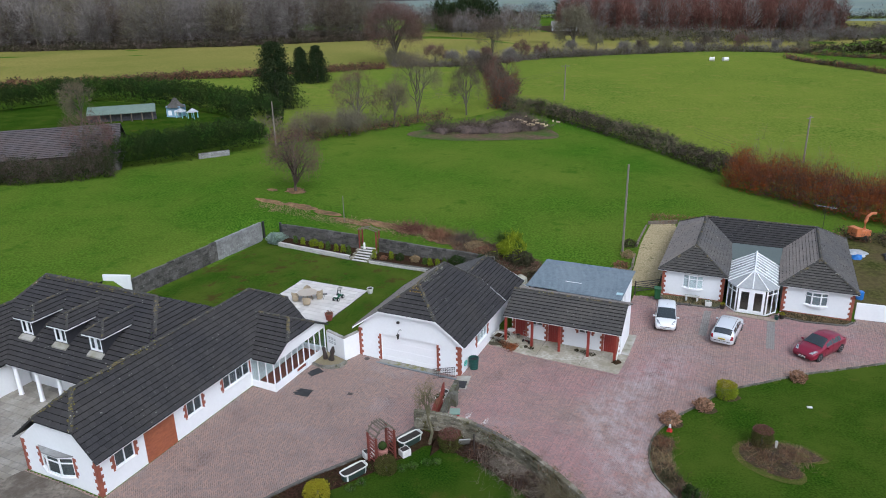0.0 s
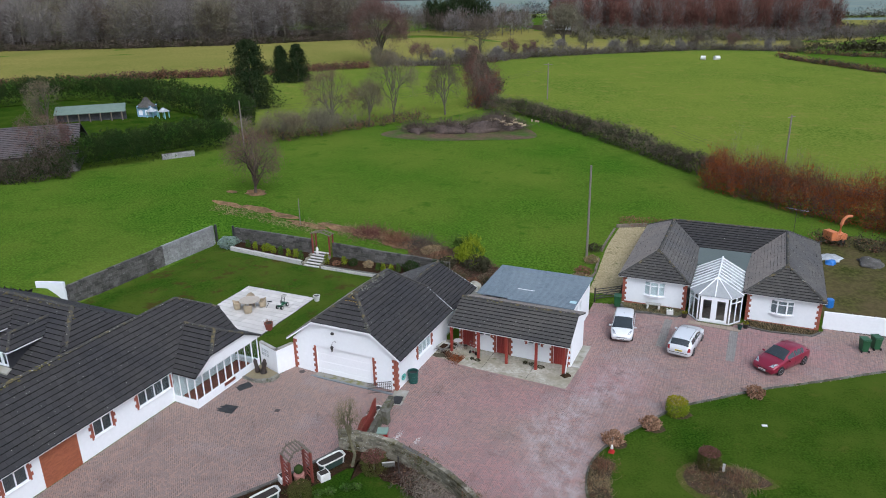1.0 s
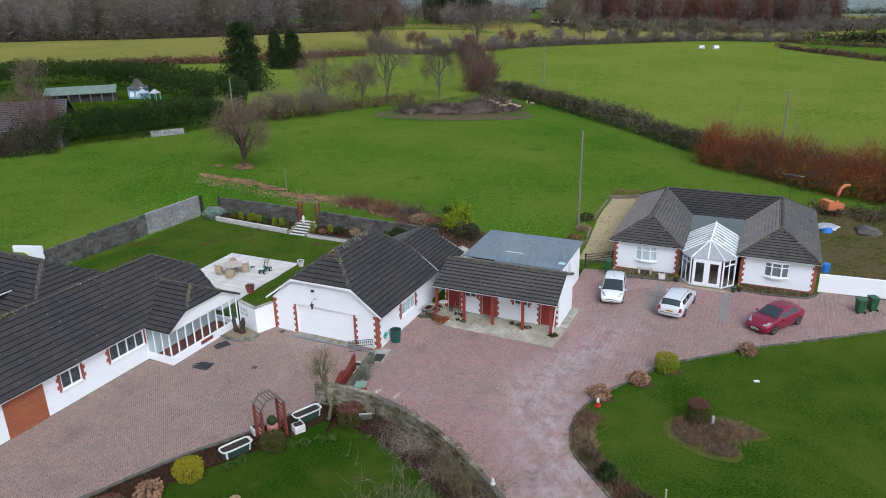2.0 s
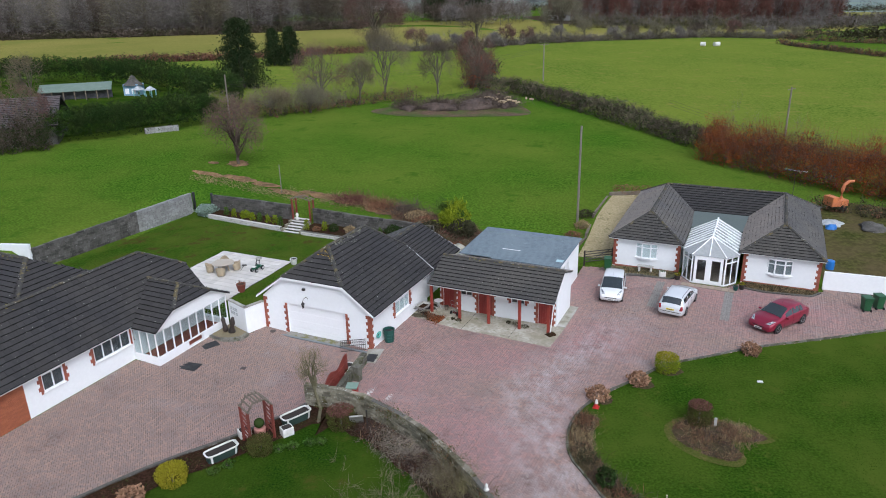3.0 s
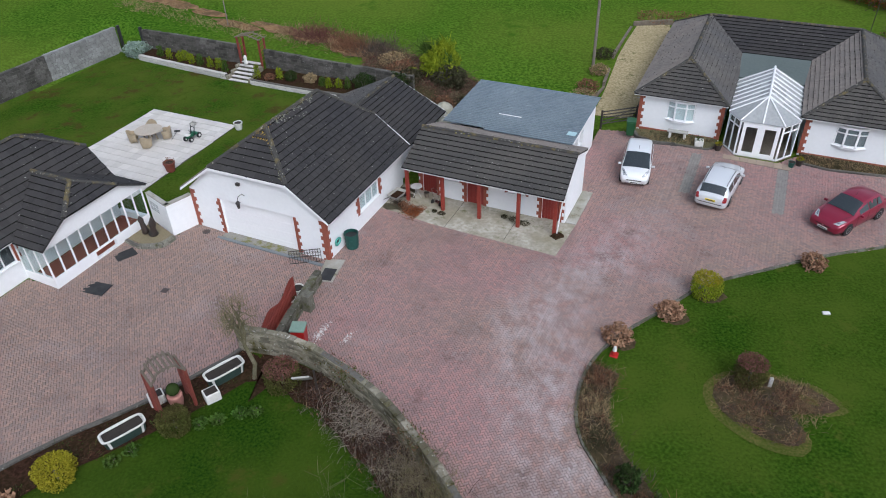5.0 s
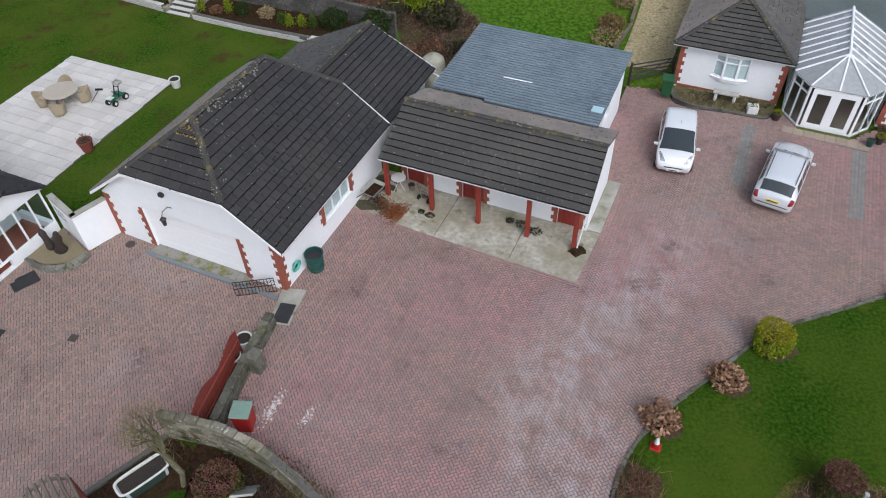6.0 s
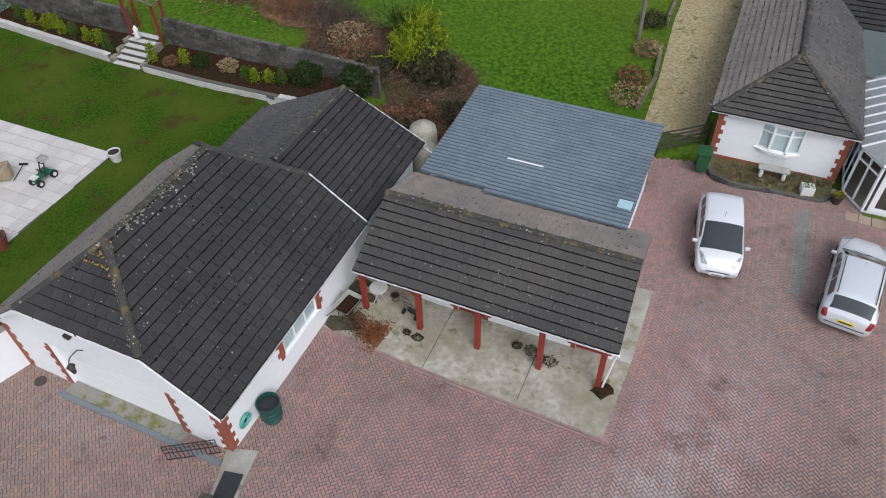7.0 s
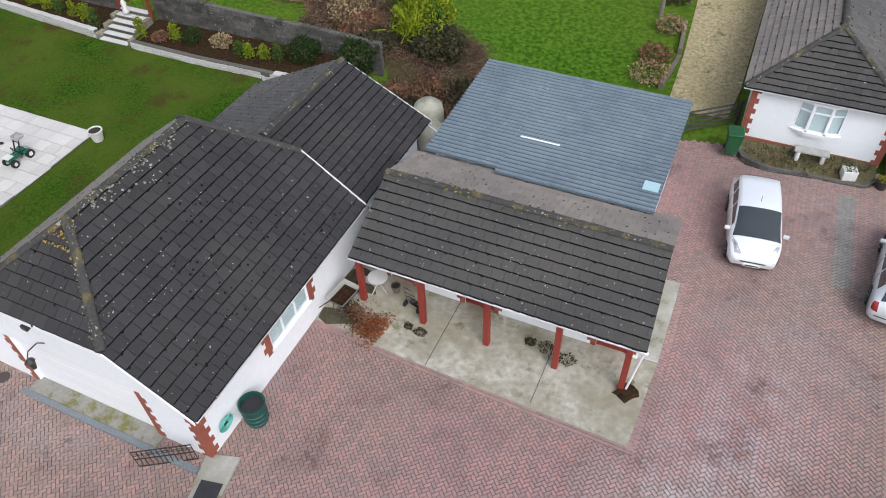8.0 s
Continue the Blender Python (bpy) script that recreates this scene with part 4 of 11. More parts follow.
wall(bm, (15.65, 29.3), (20.2, 29.3), -0.1, BE)
part("wall", bm, RENDER, bungalow)
bm = fresh()
wall(bm, (20.2, 29.3), (20.2, 20.78), -0.1, BE)
part("wall", bm, RENDER, bungalow)
bm = fresh()
wall(bm, (20.2, 20.5), (25.45, 20.5), -0.1, BE, holes=[(1.7, 3.4, 1.0, 2.12)])
part("wall", bm, RENDER, bungalow)
bm = fresh()
wall(bm, (25.45, 20.78), (25.45, 34.35), -0.1, BE)
part("wall", bm, RENDER, bungalow)
bm = fresh()
wall(bm, (25.45, 34.63), (10.5, 34.63), -0.1, BE)
part("wall", bm, RENDER, bungalow)
bm = fresh()
wall(bm, (10.5, 34.35), (10.5, 20.78), -0.1, BE)
part("wall", bm, RENDER, bungalow)
WL, WR = 12.95, 22.8
RU = 32.0
for w0, w1, wr, sd in ((10.15, 15.85, WL, 31), (19.9, 25.7, WR, 35)):
    outer = w0 if wr == WL else w1
    inner = w1 if wr == WL else w0
    # left-facing slopes take the paler tile, sky sheen put into its colour
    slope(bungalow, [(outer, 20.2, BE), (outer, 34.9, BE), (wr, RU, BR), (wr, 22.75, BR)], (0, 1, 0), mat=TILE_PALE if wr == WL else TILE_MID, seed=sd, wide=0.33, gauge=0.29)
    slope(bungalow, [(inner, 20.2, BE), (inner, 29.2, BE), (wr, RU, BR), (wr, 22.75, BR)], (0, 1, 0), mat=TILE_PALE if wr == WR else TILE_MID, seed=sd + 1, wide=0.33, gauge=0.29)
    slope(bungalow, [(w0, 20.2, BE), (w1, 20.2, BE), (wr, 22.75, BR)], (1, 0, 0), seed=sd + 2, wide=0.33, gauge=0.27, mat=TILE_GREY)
    for a, b in (((w0, 20.2, BE), (wr, 22.75, BR)), ((w1, 20.2, BE), (wr, 22.75, BR)), ((wr, 22.75, BR), (wr, RU, BR)), ((outer, 34.9, BE), (wr, RU, BR))):
        ridge(bungalow, Vector(a) + Vector((0, 0, 0.03)), Vector(b) + Vector((0, 0, 0.03)), seed=sd)
slope(bungalow, [(15.85, 29.2, BE), (19.9, 29.2, BE), (WR, RU, BR), (WL, RU, BR)], (1, 0, 0), seed=41, wide=0.33, gauge=0.29)
slope(bungalow, [(10.15, 34.9, BE), (25.7, 34.9, BE), (WR, RU, BR), (WL, RU, BR)], (1, 0, 0), seed=42)
ridge(bungalow, (WL, RU, BR + 0.03), (WR, RU, BR + 0.03))
FELT = surf("green_grey_felt", (0.075, 0.095, 0.09), (0.11, 0.135, 0.125), 0.7, 0.8, 8, (0.15, 0.18, 0.17), bump=0.1)
bm = fresh()
slab(bm, [(15.7, 25.2, 2.5), (20.1, 25.2, 2.5), (20.1, 29.4, 2.62), (15.7, 29.4, 2.62)], 0.12)
part("flat_roof", bm, FELT, bungalow, "green-grey felt flat roof")
m = FW((10.5, 20.5), (15.65, 20.5))
bow_window(bungalow, m @ pose(1.75, 0, 0), 1.7, 1.2, 1.0, inner=BLIND)
m2 = FW((20.2, 20.5), (25.45, 20.5))
bow_window(bungalow, m2 @ pose(1.7, 0, 0), 1.7, 1.12, 1.0, inner=CURTAIN)
quoin(bungalow, m, 2.3, z0=0.05)
quoin(bungalow, FW((15.65, 20.5), (15.65, 29)), 2.3, z0=0.05)
quoin(bungalow, m2, 2.3, z0=0.05)
quoin(bungalow, FW((25.45, 20.5), (25.45, 29)), 2.3, z0=0.05)
for p0, p1 in (((10.7, 20.5), (15.5, 20.5)), ((20.4, 20.5), (25.3, 20.5))):
    bm = fresh()
    box(bm, 0, p1[0] - p0[0], 0.001, 0.03, -0.05, 0.16, 0.004, m=FW(p0, p1))
    part("brick_plinth", bm, QUOIN, bungalow, "red brick plinth")
gutter(bungalow, (10.15, 20.16, BE - 0.02), (15.85, 20.16, BE - 0.02))
gutter(bungalow, (19.9, 20.16, BE - 0.02), (25.7, 20.16, BE - 0.02))

def glazed_side(parent, m, L, n, z0, z1, mid=None):
    """A framed glass side: bottom rail with head, mullions, transom and panes under it."""
    bm = fresh()
    box(bm, 0, L, -0.07, 0, z0, z0 + 0.1, m=m)
    fr = part("glazed_side", bm, UPVC, parent)
    bm = fresh()
    box(bm, 0, L, -0.07, 0, z1 - 0.1, z1, m=m)
    part("head", bm, UPVC, fr)
    if mid:
        bm = fresh()
        box(bm, 0.005, L - 0.005, -0.066, -0.004, mid - 0.035, mid + 0.035, m=m)
        part("transom", bm, UPVC, fr)
    for i in range(n + 1):
        x = min(max(i * L / n - 0.035, 0), L - 0.07)
        bm = fresh()
        box(bm, x, x + 0.07, -0.068, -0.002, z0 + 0.1, z1 - 0.1, m=m)
        part("mullion", bm, UPVC, fr)
    for i in range(n):
        bm = fresh()
        box(bm, i * L / n + 0.035, (i + 1) * L / n - 0.035, -0.04, -0.032, z0 + 0.1, z1 - 0.1, m=m)
        ob = part("pane", bm, GLASS, fr)
        ob.visible_shadow = False
    return fr


# ---- conservatory in the court ----
conservatory = thing("conservatory", 17.9, 22, 0, "white framed conservatory with faceted glazed front and ribbed roof", "conservatory")
CE, CR = 2.3, 3.4
base = [(15.95, 20.0), (16.7, 18.95), (19.1, 18.95), (19.9, 20.0)]
outline = [(15.95, 25.3)] + base + [(19.9, 25.3)]
for k in range(len(outline) - 1):
    a, b = outline[k], outline[k + 1]
    L = math.hypot(b[0] - a[0], b[1] - a[1])
    m = FW(a, b)
    glazed_side(conservatory, m, L, 2 if L < 3 else 6, 0.02, CE, None if 2 < L < 3 else 1.83)
FLOORTILE = surf("tan_floor_tile", (0.20, 0.15, 0.11), (0.27, 0.21, 0.16), 0.6, 0.8, 8, (0.16, 0.12, 0.09), bump=0.1)
bm = fresh()
prism(bm, [(p[0], p[1]) for p in outline], -0.05, 0.05)
bmesh.ops.recalc_face_normals(bm, faces=bm.faces[:])
part("floor", bm, FLOORTILE, conservatory, "tan tiled floor")
m = FW(base[1], base[2])
for x in (0.18, 1.21):
    bm = fresh()
    for xa, xb, za, zb in ((x, x + 1.01, 0.13, 0.33), (x, x + 1.01, 1.95, 2.19), (x, x + 0.2, 0.33, 1.95), (x + 0.81, x + 1.01, 0.33, 1.95)):
        box(bm, xa, xb, -0.06, 0.02, za, zb, m=m)
    bmesh.ops.remove_doubles(bm, verts=bm.verts[:], dist=1e-4)
    dr = part("door", bm, UPVC, conservatory, "white glazed double door")
    bm = fresh()
    box(bm, x + (0.86 if x < 1 else 0.1), x + (0.9 if x < 1 else 0.14), 0.021, 0.06, 0.95, 1.1, 0.008, m=m)
    part("handle", bm, UPVC, dr)
apex0, apex1 = Vector((17.9, 20.35, CR)), Vector((17.9, 25.3, CR))
POLY = surf("opal_roof_sheet", (0.28, 0.29, 0.29), (0.35, 0.36, 0.36), 0.3, 0.5, 6, bump=0.0)
roof_faces = [[(15.9, 20.0, CE), apex0, apex1, (15.9, 25.3, CE)], [(19.95, 20.0, CE), (19.95, 25.3, CE), apex1, apex0],
              [(15.9, 20.0, CE), (16.68, 18.9, CE), apex0], [(16.68, 18.9, CE), (19.12, 18.9, CE), apex0], [(19.12, 18.9, CE), (19.95, 20.0, CE), apex0]]
for f in roof_faces:
    bm = fresh()
    slab(bm, [tuple(p) for p in f], 0.03)
    bmesh.ops.recalc_face_normals(bm, faces=bm.faces[:])
    part("roof_panel", bm, POLY, conservatory)
bars = [((15.9, 20.0, CE), apex0), ((16.68, 18.9, CE), apex0), ((17.9, 18.9, CE), apex0), ((19.12, 18.9, CE), apex0), ((19.95, 20.0, CE), apex0), (apex0, apex1)]
for i in range(1, 8):
    u = 20.0 + i * 5.3 / 7.5
    ur = 20.35 + (u - 20.0) * 4.95 / 5.3
    bars += [((15.9, u, CE), (17.9, ur, CR)), ((19.95, u, CE), (17.9, ur, CR))]
for a, b in bars:
    bm = fresh()
    tube(bm, [Vector(a) + Vector((0, 0, 0.03)), Vector(b) + Vector((0, 0, 0.03))], 0.045 if b is not apex1 else 0.07, 6)
    part("glazing_bar", bm, UPVC, conservatory)

# ---- main house: long wing to the yard ----
house = thing("house", -17, -9, 0.35, "white house with dormers, long tiled wing and red brick quoins", "house")
HE, HR = 2.68, 5.75
HW0, HW1, HU0, HU1 = -18.9, -13.0, -19.5, -0.9
tp = [(0, HE), (5.9, HE), (4.2, 4.2), (1.9, 4.2)]
bm = fresh()
wall(bm, (HW0, HU0), (HW1, HU0), 0.1, HE, holes=[(1.5, 4.1, 1.15, 2.35)], top=tp)
part("wall", bm, RENDER, house)
bm = fresh()
wall(bm, (HW1, HU0 + 0.28), (HW1, HU1 - 0.28), 0.1, HE, holes=[(0.85, 2.2, 1.45, 2.45), (2.95, 5.25, 0.1, 2.5), (6.3, 7.6, 1.4, 2.4), (9.6, 12.2, 1.45, 2.45)])
part("wall", bm, RENDER, house)
bm = fresh()
wall(bm, (HW1, HU1), (HW0, HU1), 0.1, HE, top=tp)
part("wall", bm, RENDER, house)
bm = fresh()
wall(bm, (HW0, HU1 - 0.28), (HW0, HU0 + 0.28), 0.1, HE)
part("wall", bm, RENDER, house)
clipped_roof(house, -19.3, -12.72, -19.68, -0.65, HE, HR, wr=-15.55, cf=4.25, cb=4.25, rf=-18.2, rb=-3.2, seed=51)
m = FW((HW0, HU0), (HW1, HU0))
bow_window(house, m @ pose(1.5, 0, 0), 2.6, 1.2, 1.15, 0.3, inner=DARKROOM)
bm = fresh()
prism(bm, [(1.35, -0.02), (2.2, 0.42), (3.4, 0.42), (4.25, -0.02)], 2.46, 2.53)
bmesh.ops.recalc_face_normals(bm, faces=bm.faces[:])
bmesh.ops.transform(bm, matrix=m, verts=bm.verts)
part("bay_canopy", bm, WASHBLOCK, house, "grey lead canopy over the bay")
jamb(house, m @ pose(1.5, 0, 0), 1.3, 1.1, -1)
jamb(house, m @ pose(4.1, 0, 0), 1.3, 1.1, 1)
quoin(house, m, 2.3, z0=0.3)
mr = FW((HW1, HU0 + 0.28), (HW1, HU1))
quoin(house, FW((HW1, HU0), (HW1, HU1)), 2.3, z0=0.3)
for x0, x1, za, zb, n in ((0.85, 2.2, 1.45, 2.45, 2), (6.3, 7.6, 1.4, 2.4, 2), (9.6, 12.2, 1.45, 2.45, 4)):
    window(house, mr @ pose(x0, 0, 0), x1 - x0, zb - za, za, n, 0.0, inner=DARKROOM)
    jamb(house, mr @ pose(x0, 0, 0), 1.15, za - 0.1, -1)
    jamb(house, mr @ pose(x1, 0, 0), 1.15, za - 0.1, 1)
BRICKRED = surf("orange_red_brick", (0.34, 0.105, 0.045), (0.27, 0.08, 0.04), 0.8, 1.0, 18, (0.38, 0.13, 0.06), bump=0.3, island=0.12)
bm = fresh()
nrow, ncol = 32, 10
for r in range(nrow):
    for c in range(ncol + 1):
        xa = 2.95 + (c - 0.5 * (r % 2)) * 0.23
        xb = xa + 0.22
        xa, xb = max(xa, 2.95), min(xb, 5.25)
        if xb - xa > 0.03:
            box(bm, xa, xb, -0.1, 0.03, 0.12 + r * 0.0745, 0.12 + r * 0.0745 + 0.066, m=mr)
part("brick_panel", bm, BRICKRED, house, "orange-red brick infill panel", kind="stuff")
gutter(house, (-12.68, -19.68, HE - 0.02), (-12.68, -7.0, HE - 0.02))

# the block behind, with its ridge across, three dormers, and a wing to the court
MZ, MR, MU0, MUR, MU1 = 2.85, 6.5, -14.35, -8.1, -1.9
RISE = (MR - MZ) / (MUR - MU0)
slope(house, [(-27.3, MU0, MZ), (-17.0, MU0, MZ), (-17.2, MU0 + 3.0, MZ + 1.75), (-19.4, MUR, MR), (-30.4, MUR, MR), (-31.3, -10.4, 5.16)], (1, 0, 0), seed=61)
slope(house, [(-32.5, MU1, MZ), (-17.0, MU1, MZ), (-19.4, MUR, MR), (-30.4, MUR, MR)], (1, 0, 0), seed=62)
slope(house, [(-16.9, -11.6, 4.5), (-16.9, -4.6, 4.5), (-19.4, MUR, MR)], (0, 1, 0), seed=63)
slope(house, [(-31.3, -10.4, 5.16), (-32.5, MU1, MZ), (-30.4, MUR, MR)], (0, 1, 0), seed=64)
slope(house, [(-27.3, -22.0, MZ), (-27.3, MU0, MZ), (-31.3, -10.4, 5.16), (-31.3, -22.0, 5.16)], (0, 1, 0), seed=65)
slope(house, [(-35.3, -22.0, MZ), (-35.3, -6.0, MZ), (-31.3, -10.4, 5.16), (-31.3, -22.0, 5.16)], (0, 1, 0), seed=66)
ridge(house, (-30.4, MUR, MR + 0.03), (-19.4, MUR, MR + 0.03), r=0.15)
ridge(house, (-17.6, -10.4, 5.0), (-19.4, MUR, MR + 0.03), r=0.15)
ridge(house, (-31.3, -10.4, 5.2), (-30.4, MUR, MR + 0.03))
ridge(house, (-31.3, -22.0, 5.2), (-31.3, -10.4, 5.2))
for p0, p1, zt in (((-32.0, -12.6), (-18.9, -12.6), 3.4), ((-18.9, -2.2), (-32.0, -2.2), 2.8), ((-34.9, -2.5), (-34.9, -21.8), 2.8), ((-27.7, -21.8), (-27.7, -12.7), 2.8)):
    bm = fresh()
    wall(bm, p0, p1, 0.1, zt)
    part("wall", bm, RENDER, house)
gutter(house, (-27.3, MU0 - 0.04, MZ - 0.02), (-19.0, MU0 - 0.04, MZ - 0.02))
for w in (-26.8, -24.7, -22.6):
    bm = fresh()
    lathe(bm, [(0.2, 0.4), (0.2, 0.5), (0.15, 0.55), (0.14, 2.5), (0.19, 2.6), (0.19, 2.78)], 18, pose(w, -14.15, 0))
    part("column", bm, UPVC, house, "white round veranda column")
CHEEK = surf("dark_slate_cheek", (0.022, 0.022, 0.026), (0.034, 0.034, 0.038), 0.8, 1.0, 12, bump=0.3)
for w, sd in ((-27.3, 81), (-24.0, 84), (-20.7, 87)):
    fu, ez, rz = -12.4, 5.36, 6.05
    ue, ur = MU0 + (ez - MZ) / RISE, MU0 + (rz - MZ) / RISE
    bm = fresh()
    for s in (-1, 1):
        pts = [(fu, MZ + (fu - MU0) * RISE - 0.05), (fu, ez), (ue, ez)]
        a = [bm.verts.new((w + s * 0.62, u, z)) for u, z in pts]
        b = [bm.verts.new((w + s * 0.54, u, z)) for u, z in pts]
        bm.faces.new(a), bm.faces.new(list(reversed(b)))
        for i in range(3):
            bm.faces.new((a[i], b[i], b[(i + 1) % 3], a[(i + 1) % 3]))
    bmesh.ops.recalc_face_normals(bm, faces=bm.faces[:])
    dm = part("dormer", bm, CHEEK, house, "hipped tiled dormer with dark cheeks and white casement")
    m = FW((w - 0.54, fu), (w + 0.54, fu))
    for nm, (xa, xb, ya, yb, za, zb), mat in (("window_frame", (0, 1.08, -0.06, 0.0, 4.18, 4.3), UPVC), ("window_frame", (0, 1.08, -0.06, 0.0, 5.18, 5.3), UPVC), ("window_frame", (0, 0.1, -0.058, 0.002, 4.3, 5.18), UPVC),
                                              ("window_frame", (0.44, 0.64, -0.058, 0.002, 4.3, 5.18), UPVC), ("window_frame", (0.98, 1.08, -0.058, 0.002, 4.3, 5.18), UPVC),
                                              ("pane", (0.1, 0.44, -0.04, -0.03, 4.3, 5.18), GLASS), ("pane", (0.64, 0.98, -0.04, -0.03, 4.3, 5.18), GLASS), ("blind", (0.0, 1.08, -0.3, -0.28, 4.2, 5.3), DARKROOM),
                                              ("lead_apron", (-0.12, 1.2, -0.02, 0.34, 4.02, 4.12), CONCRETE)):
        bm = fresh()
        box(bm, xa, xb, ya, yb, za, zb, m=m)
        if nm == "lead_apron":
            for v in bm.verts:
                if v.co.y < fu - 0.2:
                    v.co.z -= 0.2
        part(nm, bm, mat, dm)
    e = 0.95
    f0 = fu - 0.16
    slope(house, [(w + e, f0, ez), (w + e, ue, ez), (w, ur, rz), (w, f0 + 1.0, rz)], (0, 1, 0), seed=sd, drop=0.07)
    slope(house, [(w - e, f0, ez), (w - e, ue, ez), (w, ur, rz), (w, f0 + 1.0, rz)], (0, 1, 0), seed=sd + 1, drop=0.07)
    slope(house, [(w - e, f0, ez), (w + e, f0, ez), (w, f0 + 1.0, rz)], (1, 0, 0), seed=sd + 2, drop=0.07)
    ridge(dm, (w, f0 + 1.0, rz + 0.03), (w, ur, rz + 0.03), r=0.09)
    for s in (-1, 1):
        ridge(dm, (w + s * e, f0, ez + 0.03), (w, f0 + 1.0, rz + 0.03), r=0.08)
        bargeboard(dm, (w + s * (e - 0.01), f0, ez - 0.02), (w + s * (e - 0.01), ue, ez - 0.02), 0.1, name="fascia")
    bargeboard(dm, (w - e, f0 - 0.01, ez - 0.02), (w + e, f0 - 0.01, ez - 0.02), 0.1, name="fascia")

MOSS = surf("ochre_moss_cushion", (0.10, 0.085, 0.03), (0.19, 0.155, 0.06), 0.95, 3.0, 9, (0.085, 0.095, 0.03), bump=0.6, island=0.3, spec=0.1)


def moss_on(parent, a, b, n, seed, width=0.14, small=0.03, large=0.085, mat=None):
    """Small cushions of moss along a ridge line, some fallen down the slope."""
    g = np.random.default_rng(seed)
    a, b = np.array(a, float), np.array(b, float)
    t = g.uniform(0, 1, n)
    keep = np.sin(t * 23 + seed) + np.sin(t * 61) + g.normal(0, 0.6, n) > -0.3
    t = t[keep]
    d = (b - a) / np.linalg.norm(b - a)
    side = np.array([d[1], -d[0], 0])
    c = a + t[:, None] * (b - a) + side * g.normal(0, width, len(t))[:, None]
    c[:, 2] += 0.1 - np.abs((c - a) @ side) * 0.6
    vs, fs = [], []
    for p in c:
        r = g.uniform(small, large)
        k = len(vs)
        for z, q in ((0.0, 1.0), (0.6, 0.75)):
            for j in range(5):
                an = j * 1.257 + g.uniform(-0.3, 0.3)
                vs.append((p[0] + r * q * math.cos(an), p[1] + r * q * math.sin(an), p[2] + r * z - 0.02))
        fs += [[k + j, k + (j + 1) % 5, k + 5 + (j + 1) % 5, k + 5 + j] for j in range(5)] + [[k + 5, k + 6, k + 7, k + 8, k + 9]]
    part("moss", (vs, fs), mat or MOSS, parent, kind="stuff")


moss_on(house, (-30.4, MUR, MR), (-19.4, MUR, MR), 420, 1)
moss_on(house, (-19.4, MUR, MR), (-17.9, -9.9, 5.1), 70, 2)
moss_on(house, (-15.55, -18.2, HR), (-15.55, -12.0, HR), 160, 3)
moss_on(house, (-15.55, -18.2, HR), (-17.3, -19.6, 4.3), 60, 4)
moss_on(house, (-15.55, -18.2, HR), (-14.1, -19.6, 4.3), 60, 5)
moss_on(garage, (-4.45, 2.15, GR), (-2.3, 0.15, 4.2), 90, 6, 0.06, 0.02, 0.05)
moss_on(garage, (-4.45, 2.3, GR), (-4.45, 6.6, GR), 110, 7, 0.08, 0.02, 0.05)
GREY_MOSS = surf("grey_green_moss", (0.095, 0.095, 0.062), (0.17, 0.165, 0.115), 0.95, 3.0, 12, (0.30, 0.30, 0.25), bump=0.6, island=0.45, stain=0.8, spec=0.0)
moss_on(garage, (-4.45, 2.3, GR), (-4.45, 6.7, GR), 700, 9, 0.12, 0.014, 0.045, GREY_MOSS)
moss_on(garage, (-4.4, 2.1, 5.75), (-2.3, 0.15, 4.2), 300, 12, 0.07, 0.014, 0.045, GREY_MOSS)
GOLD_LICHEN = surf("gold_lichen", (0.30, 0.19, 0.035), (0.42, 0.29, 0.07), 0.95, 3.0, 12, (0.20, 0.14, 0.04), bump=0.6, island=0.3, spec=0.0)
ROSETTE = surf("pale_lichen_rosette", (0.22, 0.22, 0.195), (0.32, 0.32, 0.29), 0.95, 4.0, 25, (0.22, 0.22, 0.19), bump=0.3, island=0.25, spec=0.0)


def crust(parent, a, b, c, n, seed, mat, r0=0.03, r1=0.09, name="lichen"):
    """Thin flat crusts scattered over the slope that the points a, b, c span."""
    g = np.random.default_rng(seed)
    a, b, c = Vector(a), Vector(b), Vector(c)
    nrm = (b - a).cross(c - a).normalized()
    if nrm.z < 0:
        nrm = -nrm
    e = (b - a).normalized()
    f = nrm.cross(e)
    vs, fs = [], []
    for _ in range(n):
        s_, t_ = g.uniform(0, 1), g.uniform(0, 1)
        if s_ + t_ > 1:
            s_, t_ = 1 - s_, 1 - t_
        p = a + (b - a) * s_ + (c - a) * t_ + nrm * 0.075
        r = g.uniform(r0, r1)
        k = len(vs)
        for j in range(7):
            an = j * 0.898
            q = p + e * (r * math.cos(an) * g.uniform(0.7, 1.15)) + f * (r * math.sin(an) * g.uniform(0.7, 1.15))
            vs.append(tuple(q))
        fs.append([k + j for j in range(7)])
    part(name, (vs, fs), mat, parent, kind="stuff")


crust(garage, (-4.5, 2.12, 5.74), (-5.0, 1.6, 5.33), (-4.05, 1.6, 5.33), 90, 1, GOLD_LICHEN, 0.015, 0.04)
moss_on(garage, (-4.45, 2.15, GR - 0.02), (-3.3, 1.05, 4.9), 130, 14, 0.07, 0.015, 0.05, GOLD_LICHEN)
moss_on(garage, (-4.5, 2.1, GR - 0.02), (-4.5, 3.3, GR - 0.02), 60, 15, 0.09, 0.015, 0.04, GOLD_LICHEN)
crust(garage, (-4.4, 2.2, 5.8), (-4.4, 6.7, 5.8), (-3.7, 4.5, 5.27), 45, 3, ROSETTE, 0.015, 0.05)
crust(garage, (-4.4, 2.2, 5.8), (-2.2, 0.2, 4.17), (-1.2, 4.0, 3.4), 45, 4, ROSETTE, 0.008, 0.025)
